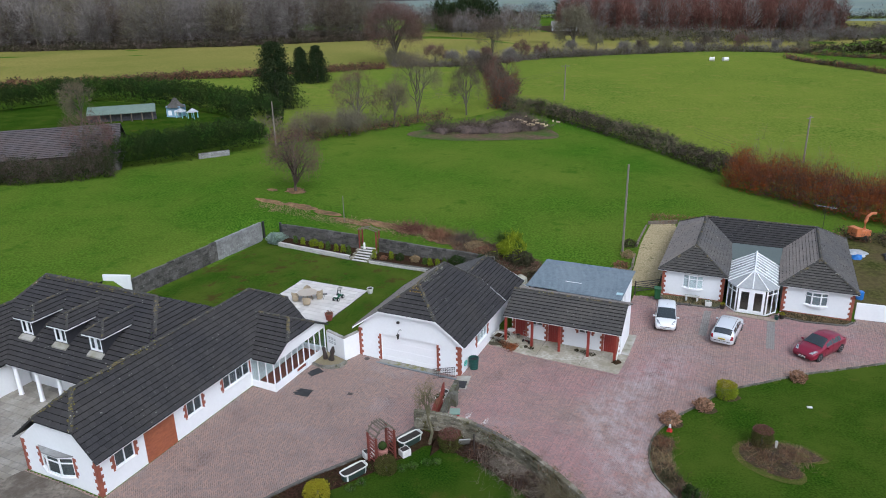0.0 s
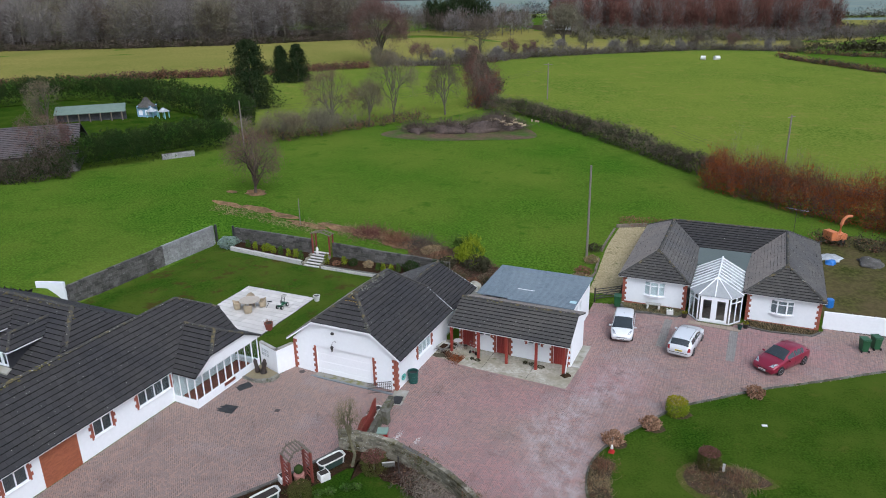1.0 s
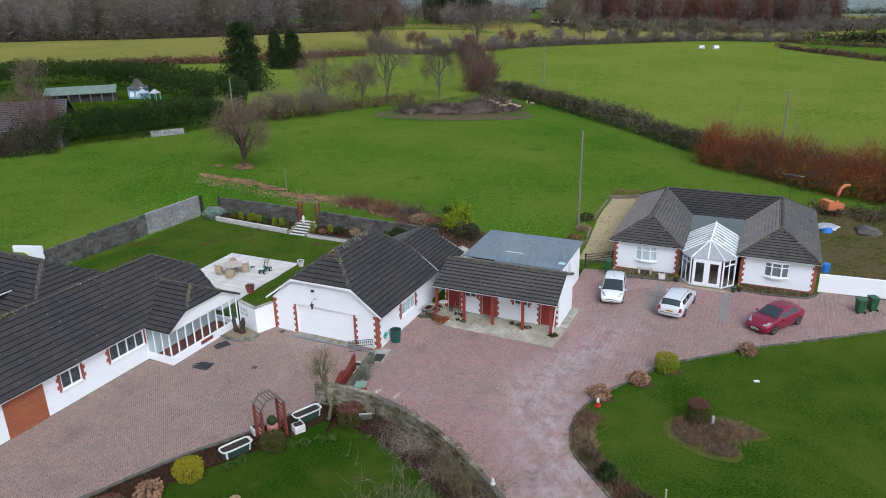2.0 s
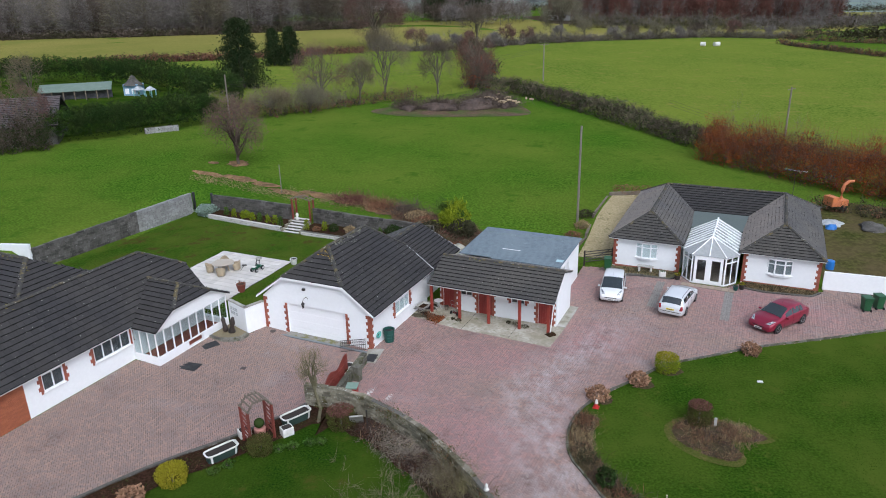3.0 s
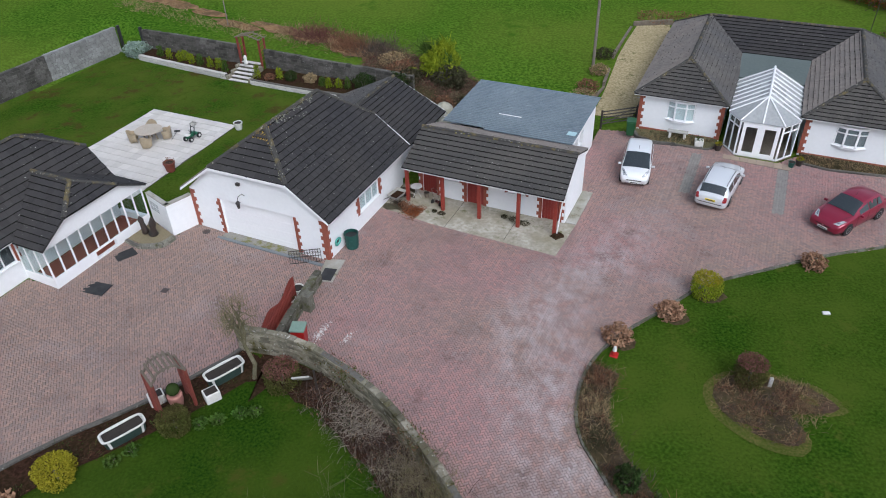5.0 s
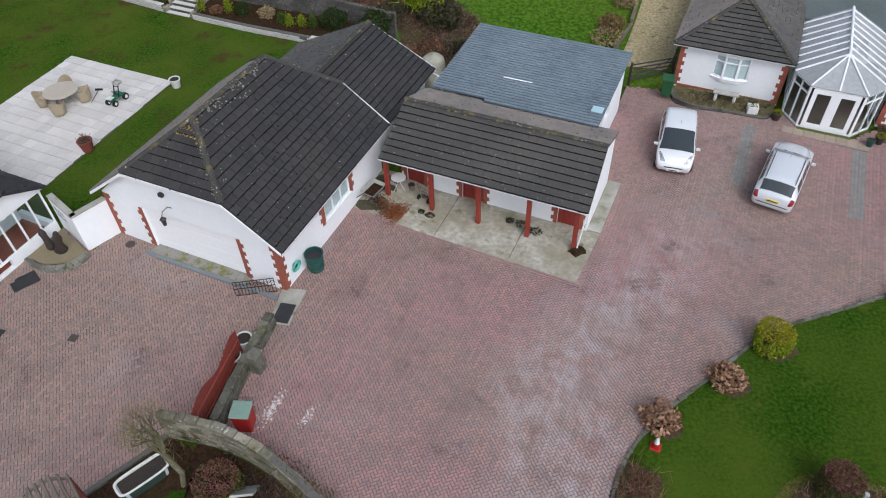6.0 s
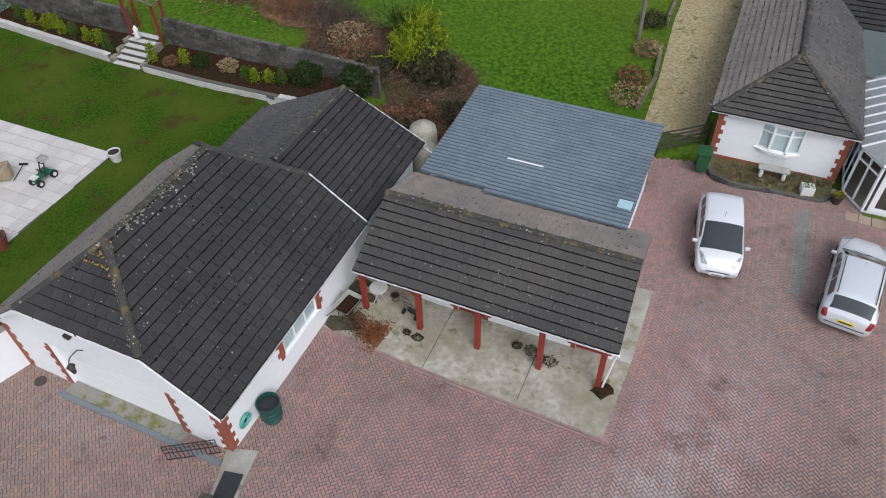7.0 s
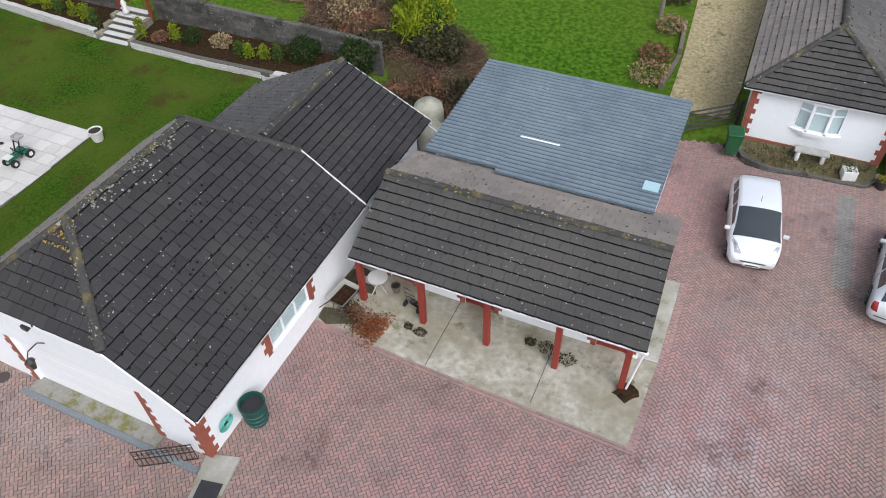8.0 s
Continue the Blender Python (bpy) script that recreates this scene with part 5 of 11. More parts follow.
crust(garage, (0.0, 0.3, 2.5), (0.0, 8.4, 2.5), (-4.3, 4.5, 5.7), 130, 5, LAP, 0.015, 0.045, "moss")
crust(stable, (0.6, 6.75, 2.22), (9.4, 6.75, 2.22), (5.0, 9.4, 3.33), 50, 6, ROSETTE, 0.008, 0.028)
crust(stable, (0.6, 6.75, 2.22), (9.4, 6.75, 2.22), (9.4, 9.4, 3.33), 50, 7, ROSETTE, 0.008, 0.028)
moss_on(stable, (0.6, 9.48, SR), (9.4, 9.48, SR), 90, 8, 0.1)

# ---- glazed porch ----
porch = thing("porch", -11.6, -3.7, 0.3, "white glazed porch with tiled gable and red tiled floor", "porch")
PE, PR = 2.62, 4.4
slope(porch, [(-10.75, -7.05, PE), (-13.6, -7.05, PE), (-14.2, -3.85, PR), (-11.75, -3.85, PR), (-10.75, -5.5, 3.5)], (1, 0, 0), seed=71)
slope(porch, [(-10.75, -0.55, PE), (-13.6, -0.55, PE), (-14.2, -3.85, PR), (-11.75, -3.85, PR), (-10.75, -2.2, 3.5)], (1, 0, 0), seed=72)
slope(porch, [(-10.75, -5.5, 3.5), (-10.75, -2.2, 3.5), (-11.75, -3.85, PR)], (0, 1, 0), seed=73)
ridge(porch, (-14.4, -3.85, PR + 0.03), (-11.75, -3.85, PR + 0.03))
ridge(porch, (-10.75, -5.5, 3.53), (-11.75, -3.85, PR + 0.03))
ridge(porch, (-10.75, -2.2, 3.53), (-11.75, -3.85, PR + 0.03))
for p0, p1, hl in (((-13.0, -6.9), (-11.0, -6.9), ()), ((-11.0, -6.7), (-11.0, -0.9), [(2.3, 3.6, 0.35, 0.75)]), ((-11.0, -0.7), (-13.0, -0.7), ())):
    bm = fresh()
    wall(bm, p0, p1, 0.1, 0.75, 0.2, holes=hl)
    part("base_wall", bm, RENDER, porch)
bm = fresh()
m = FW((-11.0, -6.9), (-11.0, -0.7))
front = [bm.verts.new(m @ Vector((x, y, z))) for y in (-0.06, 0.0) for x, z in ((0, 2.45), (6.2, 2.45), (6.2, 2.6), (4.6, 3.42), (1.5, 3.42), (0, 2.6))]
bm.faces.new(front[6:])
bm.faces.new(list(reversed(front[:6])))
for i in range(6):
    bm.faces.new((front[i], front[(i + 1) % 6], front[6 + (i + 1) % 6], front[6 + i]))
part("gable_board", bm, UPVC, porch)
for a, b, n in (((-13.0, -6.9), (-11.0, -6.9), 3), ((-11.0, -6.9), (-11.0, -0.7), 9)):
    L = math.hypot(b[0] - a[0], b[1] - a[1])
    m = FW(a, b)
    glazed_side(porch, m, L, n, 0.74, 2.5)
bm = fresh()
box(bm, -12.95, -11.2, -6.7, -0.9, 0.2, 0.36)
part("floor", bm, QUOIN, porch, "red tiled floor")

# ---- slab, kerbs, walls and beds of the yard ----
def strip_wall(line, thick, z_low, z_top, name, mat, label, category="wall", course=0.16, length=0.4, seed=0, cope=None):
    """A wall of coursed stones along a plan line: a core with stones proud on both faces and on top."""
    g = np.random.default_rng(seed)
    th = thing(name, line[0][0], line[0][1], 0, label, category, kind="structure")
    a, b = offset_line(line, thick / 2 - 0.03), offset_line(line, -(thick / 2 - 0.03))
    bm = fresh()
    for i in range(len(line) - 1):
        zb = min(zl(*line[i]), zl(*line[i + 1])) + z_low
        zt = [z_top(line[k][0], line[k][1]) - 0.03 for k in (i, i + 1)]
        q = [(a[i], zt[0]), (a[i + 1], zt[1]), (b[i + 1], zt[1]), (b[i], zt[0])]
        top = [bm.verts.new((p[0], p[1], z)) for p, z in q]
        low = [bm.verts.new((p[0], p[1], zb)) for p, z in q]
        bm.faces.new(top)
        for k in range(4):
            bm.faces.new((top[k], low[k], low[(k + 1) % 4], top[(k + 1) % 4]))
    bmesh.ops.recalc_face_normals(bm, faces=bm.faces[:])
    core = part("wall_core", bm, MORTAR, th)
    d = np.concatenate([[0], np.cumsum([math.dist(line[i], line[i + 1]) for i in range(len(line) - 1)])])
    lx, ly = np.array([p[0] for p in line]), np.array([p[1] for p in line])
    total = d[-1]
    vs, fs = [], []
    s_at = 0.0
    rows = 30
    for r in range(rows):
        s = -g.uniform(0, length)
        while s < total:
            L = length * g.uniform(0.6, 1.35)
            s0, s1 = max(0, s), min(total, s + L - 0.015)
            s += L
            if s1 - s0 < 0.06:
                continue
            p0 = np.array([np.interp(s0, d, lx), np.interp(s0, d, ly)])
            p1 = np.array([np.interp(s1, d, lx), np.interp(s1, d, ly)])
            mid = (p0 + p1) / 2
            zb = zl(mid[0], mid[1]) + z_low + r * course
            zt = zb + course - 0.018 * g.uniform(0.6, 1.6)
            lim = z_top(mid[0], mid[1])
            if zb > lim - 0.06:
                continue
            zt = min(zt, lim + g.uniform(-0.015, 0.015))
            t = (p1 - p0) / (np.linalg.norm(p1 - p0) + 1e-9)
            n = np.array([t[1], -t[0]])
            full = lim - zb < course * 1.6
            sides = (0,) if full else (1, -1)
            for sd in sides:
                out = thick / 2 + g.uniform(-0.012, 0.014)
                ina, inb = (-out, out) if sd == 0 else ((thick / 2 - 0.08) * sd, out * sd)
                k = len(vs)
                for z, sh in ((zb, 0.0), (zt, 0.012)):
                    for pp, off in ((p0 + t * sh, ina), (p1 - t * sh, ina), (p1 - t * sh, inb), (p0 + t * sh, inb)):
                        vs.append((*(pp + n * off), z))
                fs += [[k, k + 1, k + 5, k + 4], [k + 1, k + 2, k + 6, k + 5], [k + 2, k + 3, k + 7, k + 6], [k + 3, k, k + 4, k + 7], [k + 4, k + 5, k + 6, k + 7]]
    part("stones", (vs, fs), mat, core, kind="stuff")
    return th


MORTAR = surf("old_mortar", (0.085, 0.08, 0.068), (0.13, 0.122, 0.106), 0.95, 0.8, 12, bump=0.2)

slab_poly = [(-0.38, 5.52), (9.78, 5.15), (9.95, 8.4), (-0.38, 8.4)]
bm = fill_poly(slab_poly, lambda w, u: zl(w, u) + 0.045, 0.3)
SLAB = surf("stained_slab_concrete", (0.33, 0.305, 0.25), (0.50, 0.47, 0.40), 0.85, 0.8, 5, (0.24, 0.215, 0.145), bump=0.3, stain=0.85, crisp=0.16, spec=0.2, moss=((0.165, 0.165, 0.085), 1.2, 0.56))
slab_ob = whole("pavement_1", bm, SLAB, label="stained pale concrete apron under the stable veranda", category="concrete", kind="structure")
bm = fresh()
for wj in (3.55, 6.9):
    box(bm, wj - 0.008, wj + 0.008, 5.42, 8.1, zl(wj, 6.8) + 0.03, zl(wj, 6.8) + 0.05)
part("expansion_joint", bm, LAP, slab_ob)
bm = fresh()
prism(bm, [(9.36, 8.2), (9.95, 8.2), (9.95, 11.7), (9.36, 11.7)], -0.3, -0.12)
whole("pavement_2", bm, CONCRETE, label="narrow concrete strip along the stable side", category="concrete", kind="structure")
# drain channel and step before the garage door
bm = fresh()
prism(bm, [(-7.0, -0.32), (-0.5, -0.32), (-0.5, -0.14), (-7.0, -0.14)], -0.02, 0.075)
whole("drain_channel", bm, surf("grey_drain", (0.13, 0.15, 0.16), (0.19, 0.21, 0.22), 0.6, 0.6, 20, bump=0.3), label="grey drain channel before the garage door", category="drain", kind="structure")
bm = fresh()
prism(bm, [(-6.8, -0.13), (-2.0, -0.13), (-2.0, 0.4), (-6.8, 0.4)], -0.05, 0.08)
whole("pavement_3", bm, surf("mossy_setts", (0.21, 0.20, 0.175), (0.28, 0.265, 0.23), 0.9, 1.5, 6, bump=0.6, moss=((0.15, 0.145, 0.04), 1.6, 0.5)), label="mossy threshold before the garage door", category="paving", kind="structure")

strip_wall(CURVE_WALL, 0.28, -0.2, lambda w, u: 1.28 - 0.02 * w, "wall_curved", LIMESTONE, "curved pale stone garden wall with moss and lichen", seed=4, course=0.15, length=0.42)
strip_wall([(0.05, -1.35), (0.25, -2.8), (0.55, -4.4), (0.95, -6.2)], 0.3, -0.2, lambda w, u: 0.72, "wall_dividing", OLDSTONE, "low grey stone dividing wall", seed=5, course=0.16, length=0.5)
strip_wall([(p[0], p[1]) for p in YARD_EDGE[2:-1]], 0.2, -0.3, lambda w, u: zl(w, u) + 0.16, "edging_yard", WALLBLOCK, "dark stone edging of the yard", category="edging", seed=6, course=0.14, length=0.5)
strip_wall(KERB, 0.11, -0.25, lambda w, u: zl(w, u) + 0.10, "kerb", KERBSTONE, "weathered stone kerb round the lawn", category="kerb", seed=7, course=0.2, length=0.45)
strip_wall([(-31.75, 11.0), (-31.6, 13.0), (-31.3, 17.6)], 0.3, -0.4, lambda w, u: 2.47 + 0.02 * u, "wall_west_2", WASHBLOCK, "tall pale grey washed block garden wall", seed=18, course=0.215, length=0.45)
strip_wall([(-32.3, 0.6), (-32.0, 6), (-31.76, 10.98)], 0.3, -0.4, lambda w, u: 2.45 + 0.02 * u, "wall_west", WALLBLOCK, "tall weathered grey block garden wall", seed=8, course=0.215, length=0.45)
strip_wall([(-28.9, 18.2), (-19.2, 18.15)], 0.26, -0.6, lambda w, u: 2.72, "wall_north_1", WALLBLOCK, "dark weathered block wall behind the flower bed", seed=9, course=0.215, length=0.45)
strip_wall([(-16.9, 18.15), (-4.6, 18.4)], 0.26, -0.6, lambda w, u: 2.6 - 0.03 * (w + 17), "wall_north_2", WALLBLOCK, "dark weathered block wall behind the flower bed", seed=10, course=0.215, length=0.45)
strip_wall([(-28.5, 16.9), (-25.2, 16.6), (-19.2, 16.15)], 0.28, -0.1, lambda w, u: 1.12, "wall_bed_1", PALESTONE, "low pale stone retaining wall of a flower bed", seed=12, course=0.14, length=0.5)
strip_wall([(-16.9, 16.05), (-13.0, 16.0), (-7.6, 16.2)], 0.28, -0.1, lambda w, u: 1.08, "wall_bed_2", PALESTONE, "low pale stone retaining wall of a flower bed", seed=13, course=0.14, length=0.5)
strip_wall([(10.5, 19.85), (10.9, 19.05), (11.8, 18.8), (15.2, 18.95), (15.7, 19.6)], 0.16, -0.1, lambda w, u: 0.17, "edging_bed", WALLBLOCK, "dark stone edging of a narrow bed", category="edging", seed=14, course=0.1, length=0.4)
strip_wall([(20.3, 19.2), (22.0, 18.9), (25.0, 19.3), (25.6, 20.2)], 0.16, -0.1, lambda w, u: 0.17, "edging_bed_2", WALLBLOCK, "dark stone edging of a narrow bed", category="edging", seed=15, course=0.1, length=0.4)

# white garden walls
wt = thing("wall_white", -9.1, -1.1, 0, "tall white rendered wall with pierced pattern and grey coping", "wall", kind="structure")
bm = fresh()
wall(bm, (-11.0, -0.55), (-9.1, -1.15), -0.1, 2.0, 0.2)
wall(bm, (-9.08, -1.15), (-8.62, 0.24), -0.1, 2.0, 0.2)
part("wall_face", bm, RENDER, wt)
bm = fresh()
for a, b in (((-11.0, -0.55), (-9.07, -1.18)), ((-9.05, -1.19), (-8.6, 0.24))):
    m = FW(a, b)
    box(bm, 0, math.dist(a, b), -0.24, 0.03, 2.003, 2.06, 0.01, m=m)
part("coping", bm, CONCRETE, wt)
m = FW((-11.0, -0.55), (-9.1, -1.15))
PIERCE = surf("grey_pierced_block", (0.32, 0.34, 0.35), (0.4, 0.42, 0.43), 0.8, 2, 10, bump=0.1)
for r in range(2):
    for c in range(3):
        for k in range(4):
            bm = fresh()
            cone(bm, 0, 0, 0, 0.012, 0.05, 0.05, 10, m=m @ pose(0.35 + c * 0.3 + 0.06 * (k % 2 * 2 - 1), 0.002, 1.55 - r * 0.3 + 0.06 * (k // 2 * 2 - 1), -90))
            part("pierced_block", bm, PIERCE, wt)
bm = fresh()
wall(bm, (-34.5, -0.3), (-32.1, 0.5), 0.2, 2.9, 0.22)
whole("wall_white_end", bm, RENDER, label="white rendered end of the garden wall", category="wall", kind="structure")
bm = fresh()
wall(bm, (25.75, 21.0), (33.5, 21.6), -0.1, 1.45, 0.2)
whole("wall_white_east", bm, RENDER, label="plain white boundary wall beside the bungalow", category="wall", kind="structure")
for w, u in ((-31.2, 17.9), (-29.15, 18.25)):
    bm = fresh()
    box(bm, w - 0.1, w + 0.1, u - 0.1, u + 0.1, 0.4, 2.85, 0.02)
    whole("gate_post", bm, surf("black_post", (0.02, 0.02, 0.02), (0.035, 0.035, 0.035), 0.6, 1, 10, bump=0.1), label="black garden gate post beside the wall", category="post", group="gate posts")


# ---- beds: soil sheets a little over the lawn ----
def bed(name, poly, label, mat=SOIL, lift=0.03, over=0.0, seed=0, zf=None):
    g = np.random.default_rng(seed)
    f = zf or (lambda w, u: zl(w, u) + lift + 0.06 * noise.noise(Vector((w * 1.3, u * 1.3, seed))) * (1 if lift > 0.02 else 0))
    return whole(name, fill_poly(poly, f, 0.35), mat, label=label, category="flower bed", kind="structure", smooth=True)


kin, kout = offset_line(KERB, 0.08), offset_line(KERB, 1.25)
i0 = 26
i1 = min(range(len(KERB)), key=lambda k: math.dist(KERB[k], (13.75, -0.7)))
DRYBED = surf("dry_leaf_mould", (0.05, 0.034, 0.023), (0.105, 0.07, 0.046), 0.95, 1.2, 9, (0.055, 0.06, 0.02), bump=0.9, crisp=0.13, spec=0.0)
bed("bed_kerb", kin[i0:i1] + kout[i0:i1][::-1], "narrow bed of brown dead plants along the kerb", DRYBED, 0.05, seed=1)
ring = smooth_line([(18.12, -1.0), (18.65, -0.2), (19.5, 0.2), (20.5, 0.3), (21.6, 0.25), (22.6, -0.4), (21.9, -0.95), (20.95, -1.45), (21.5, -2.1), (21.25, -2.85), (20.1, -2.95), (18.95, -2.5), (18.3, -1.85)], 0.3, True)
rim = [(20.3 + (w - 20.3) * 1.17, -1.4 + (u + 1.4) * 1.22 - 0.12) for w, u in ring]
bed("dead_grass_rim", rim, "yellow dead grass round the bed in the lawn", surf("dead_lawn_rim", (0.055, 0.070, 0.012), (0.125, 0.110, 0.036), 0.95, 0.9, 12, (0.045, 0.075, 0.010), bump=0.8, crisp=0.14, spec=0.0), 0.022, seed=22)
bed("bed_ring", ring, "round bed of brown dead stalks in the lawn", DRYBED, 0.05, seed=2)
wa = offset_line(CURVE_WALL, 0.2)
wb = [(p[0] + 0.35 * noise.noise(Vector((p[0] * 0.9, p[1] * 0.9, 4))), p[1] + 0.45 * noise.noise(Vector((p[0] * 0.9, p[1] * 0.9, 9)))) for i, p in ((i, offset_line(CURVE_WALL, 1.75 + 1.0 * min(1, max(0, (i - 24) / 14)))[i]) for i in range(len(CURVE_WALL)))]
bed("bed_wall", wa[2:] + wb[2:][::-1], "rough reddish-brown bed under the curved wall", SOIL, 0.06, seed=3)
SE_BED = smooth_line([(16.2, -6.9), (17.4, -7.2), (18.7, -7.45), (20.3, -7.05), (22.0, -7.3), (24.0, -7.35), (27.0, -7.25), (33.0, -7.0), (40.0, -6.8)], 0.4) + [(40, -10.5), (30, -12.0), (22.0, -13.2), (19.7, -11.2), (17.8, -9.2), (16.6, -8.0)]
bed("bed_south", SE_BED, "wide rough bed of dark brush along the lawn's lower edge", SOIL, 0.06, seed=14)
ya, yb = offset_line(YARD_EDGE, 0.12), offset_line(YARD_EDGE, 1.75)
bed("bed_yard", ya[8:-1] + [(0.4, -6.7), (1.9, -7.6), (1.6, -9.0)] + yb[8:-1][::-1], "dark soil bed along the yard edging", SOIL, 0.06, seed=4)
bed("bed_back", [(-28.6, 17.0), (-25.2, 16.75), (-19.2, 16.3), (-19.2, 18.05), (-28.7, 18.1)], "raised flower bed of dark soil before the block wall", SOIL, seed=5, zf=lambda w, u: 1.05 + 0.12 * (u - 16.5) + 0.05 * noise.noise(Vector((w, u, 3))))
bed("bed_back_2", [(-16.9, 16.2), (-13.0, 16.15), (-7.5, 16.35), (-4.9, 18.3), (-16.9, 18.05)], "raised flower bed of dark soil before the block wall", SOIL, seed=6, zf=lambda w, u: 1.0 + 0.12 * (u - 16.5) + 0.05 * noise.noise(Vector((w, u, 3))))
bed("bed_front", [(10.5, 20.45), (10.6, 19.8), (10.95, 19.15), (11.8, 18.9), (15.15, 19.05), (15.55, 19.6), (15.6, 20.45)], "narrow rough grass bed before the bungalow", surf("rough_bed_grass", (0.09, 0.075, 0.035), (0.13, 0.115, 0.05), 0.95, 1.2, 12, (0.07, 0.085, 0.03), bump=0.9), 0.06, seed=7)
bed("bed_front_2", [(20.3, 20.45), (20.3, 19.25), (22.0, 19.0), (25.0, 19.4), (25.5, 20.2), (25.5, 20.45)], "narrow rough grass bed before the bungalow", DRYBED, 0.06, seed=8)
bed("path_gravel", [(7.4, 21.3), (9.9, 21.6), (10.1, 23.7), (10.15, 35), (9.4, 38.0), (7.0, 36.5), (7.0, 30), (7.3, 25.4)], "tan gravel path beside the bungalow", GRAVEL, 0.05, seed=9)
bed("bed_scrub", [(-9.6, 18.7), (-6.6, 18.5), (-4.6, 18.6), (-0.6, 14.3), (0.7, 14.3), (0.7, 17.8), (0.3, 19.5), (-1.0, 21.6), (-4.0, 23.0), (-9.6, 22.6)], "brown bramble scrub ground behind the outbuildings", DRYBED, 0.1, seed=10)
bed("bed_garage_edge", [(-9.4, 1.4), (-9.05, 1.4), (-9.05, 9.0), (-9.5, 10.3)], "grey path strip along the garage", CONCRETE, 0.04, seed=11)
g = np.random.default_rng(31)
vs, fs = [], []
u = -26.0
while u < -12.8:
    w = -27.6 - g.uniform(0, 0.4)
    d = g.choice((0.45, 0.6))
    while w < -19.4:
        L = g.choice((0.45, 0.6, 0.75))
        zz = zl(w, u) + 0.055 + g.uniform(0, 0.012)
        k = len(vs)
        for sc, dz in ((0.0, -0.05), (0.008, 0.0)):
            vs += [(w + 0.012 + sc, u + 0.012 + sc, zz + dz), (w + L - 0.012 - sc, u + 0.012 + sc, zz + dz), (w + L - 0.012 - sc, u + d - 0.012 - sc, zz + dz), (w + 0.012 + sc, u + d - 0.012 - sc, zz + dz)]
        fs += [[k + 4, k + 5, k + 6, k + 7], [k, k + 1, k + 5, k + 4], [k + 1, k + 2, k + 6, k + 5], [k + 2, k + 3, k + 7, k + 6], [k + 3, k, k + 4, k + 7]]
        w += L
    u += d
whole("court_flags", (vs, fs), surf("worn_court_flag", (0.27, 0.25, 0.215), (0.36, 0.335, 0.29), 0.85, 0.5, 6, (0.19, 0.17, 0.13), bump=0.3, island=0.16, stain=0.8), label="worn grey-tan stone flags of the court", category="paving", kind="stuff")
bed("bed_rubble", [(-26.0, -26.0), (-13.6, -26.0), (-12.9, -22.0), (-13.2, -19.75), (-19.0, -19.75), (-19.3, -21.0), (-26.0, -22.0)], "stony bare ground before the house gable", surf("stony_ground", (0.13, 0.11, 0.085), (0.24, 0.21, 0.17), 0.95, 0.7, 5, (0.08, 0.065, 0.048), bump=0.9, stain=0.8, crisp=0.12), 0.075, seed=16)
bed("yard_west", [(-27.6, -26.0), (-19.3, -26.0), (-19.3, -12.7), (-27.6, -12.7)], "grey flagged court before the house", surf("grey_flagged_court", (0.20, 0.20, 0.19), (0.28, 0.275, 0.26), 0.8, 0.5, 6, (0.10, 0.095, 0.075), bump=0.3, stain=0.9), 0.03, seed=12)

# patio flags
patio = whole("patio", fill_poly([(-20.72, 0.45), (-20.72, 10.06), (-13.63, 10.06), (-13.63, 0.45)], lambda w, u: zl(w, u) + 0.035, 0.5), MORTAR, label="pale stone patio of large flags on the lawn", category="patio", kind="structure")
flag_mesh = {}
gp = random.Random(3)
r_i = 0
u = 0.45
while u < 9.9:
    w = -20.7 - gp.uniform(0, 0.5)
    while w < -13.7:
        L = gp.choice((0.6, 0.6, 0.9))
        a, b = max(w, -20.72), min(w + L, -13.65)
        if b - a > 0.15:
            key = round(b - a, 1)
            if key not in flag_mesh:
                bm = fresh()
                box(bm, -key / 2 + 0.005, key / 2 - 0.005, -0.295, 0.295, 0, 0.035, 0.006)
                flag_mesh[key] = mesh_of("flagstone", bm, surf("pale_flag", (0.56, 0.532, 0.495), (0.63, 0.60, 0.56), 0.8, 0.6, 7, (0.49, 0.46, 0.42), bump=0.15, per_object=0.09) if not flag_mesh else next(iter(flag_mesh.values())).materials[0])
            ob = new("flagstone", flag_mesh[key])
            ob.parent = patio
            ob.location = ((a + b) / 2, u + 0.3, zl((a + b) / 2, u + 0.3) + 0.03 + gp.uniform(0, 0.006))
        w += L
    u += 0.6

# steps to the pergola
steps = thing("garden_steps", -18.0, 16.8, 0.7, "pale stone garden steps between planted beds", "steps")
for i in range(6):
    bm = fresh()
    box(bm, -18.85, -17.25, 15.95 + i * 0.36, 15.95 + (i + 1) * 0.36 + 0.05, 0.45, 0.75 + i * 0.15, 0.01)
    riser = part("step", bm, OLDSTONE, steps)
    bm = fresh()
    box(bm, -18.9, -17.2, 15.91 + i * 0.36, 15.91 + i * 0.36 + 0.3, 0.752 + i * 0.15, 0.80 + i * 0.15, 0.012)
    part("tread", bm, PALESTONE, riser)
for w in (-19.05, -17.05):
    for i in range(3):
        bm = fresh()
        box(bm, w - 0.12, w + 0.12, 16.0 + i * 0.6, 16.5 + i * 0.6, 0.5, 1.02 + i * 0.2, 0.03)
        part("side_block", bm, LIMESTONE, steps)

# ---- plants ----
def foliage_mat(name, a, b, c, rough=0.65):
    return surf(name, a, b, rough, 0.5, 2.5, c, bump=0.0, island=0.38, stain=0.6, spec=0.0)


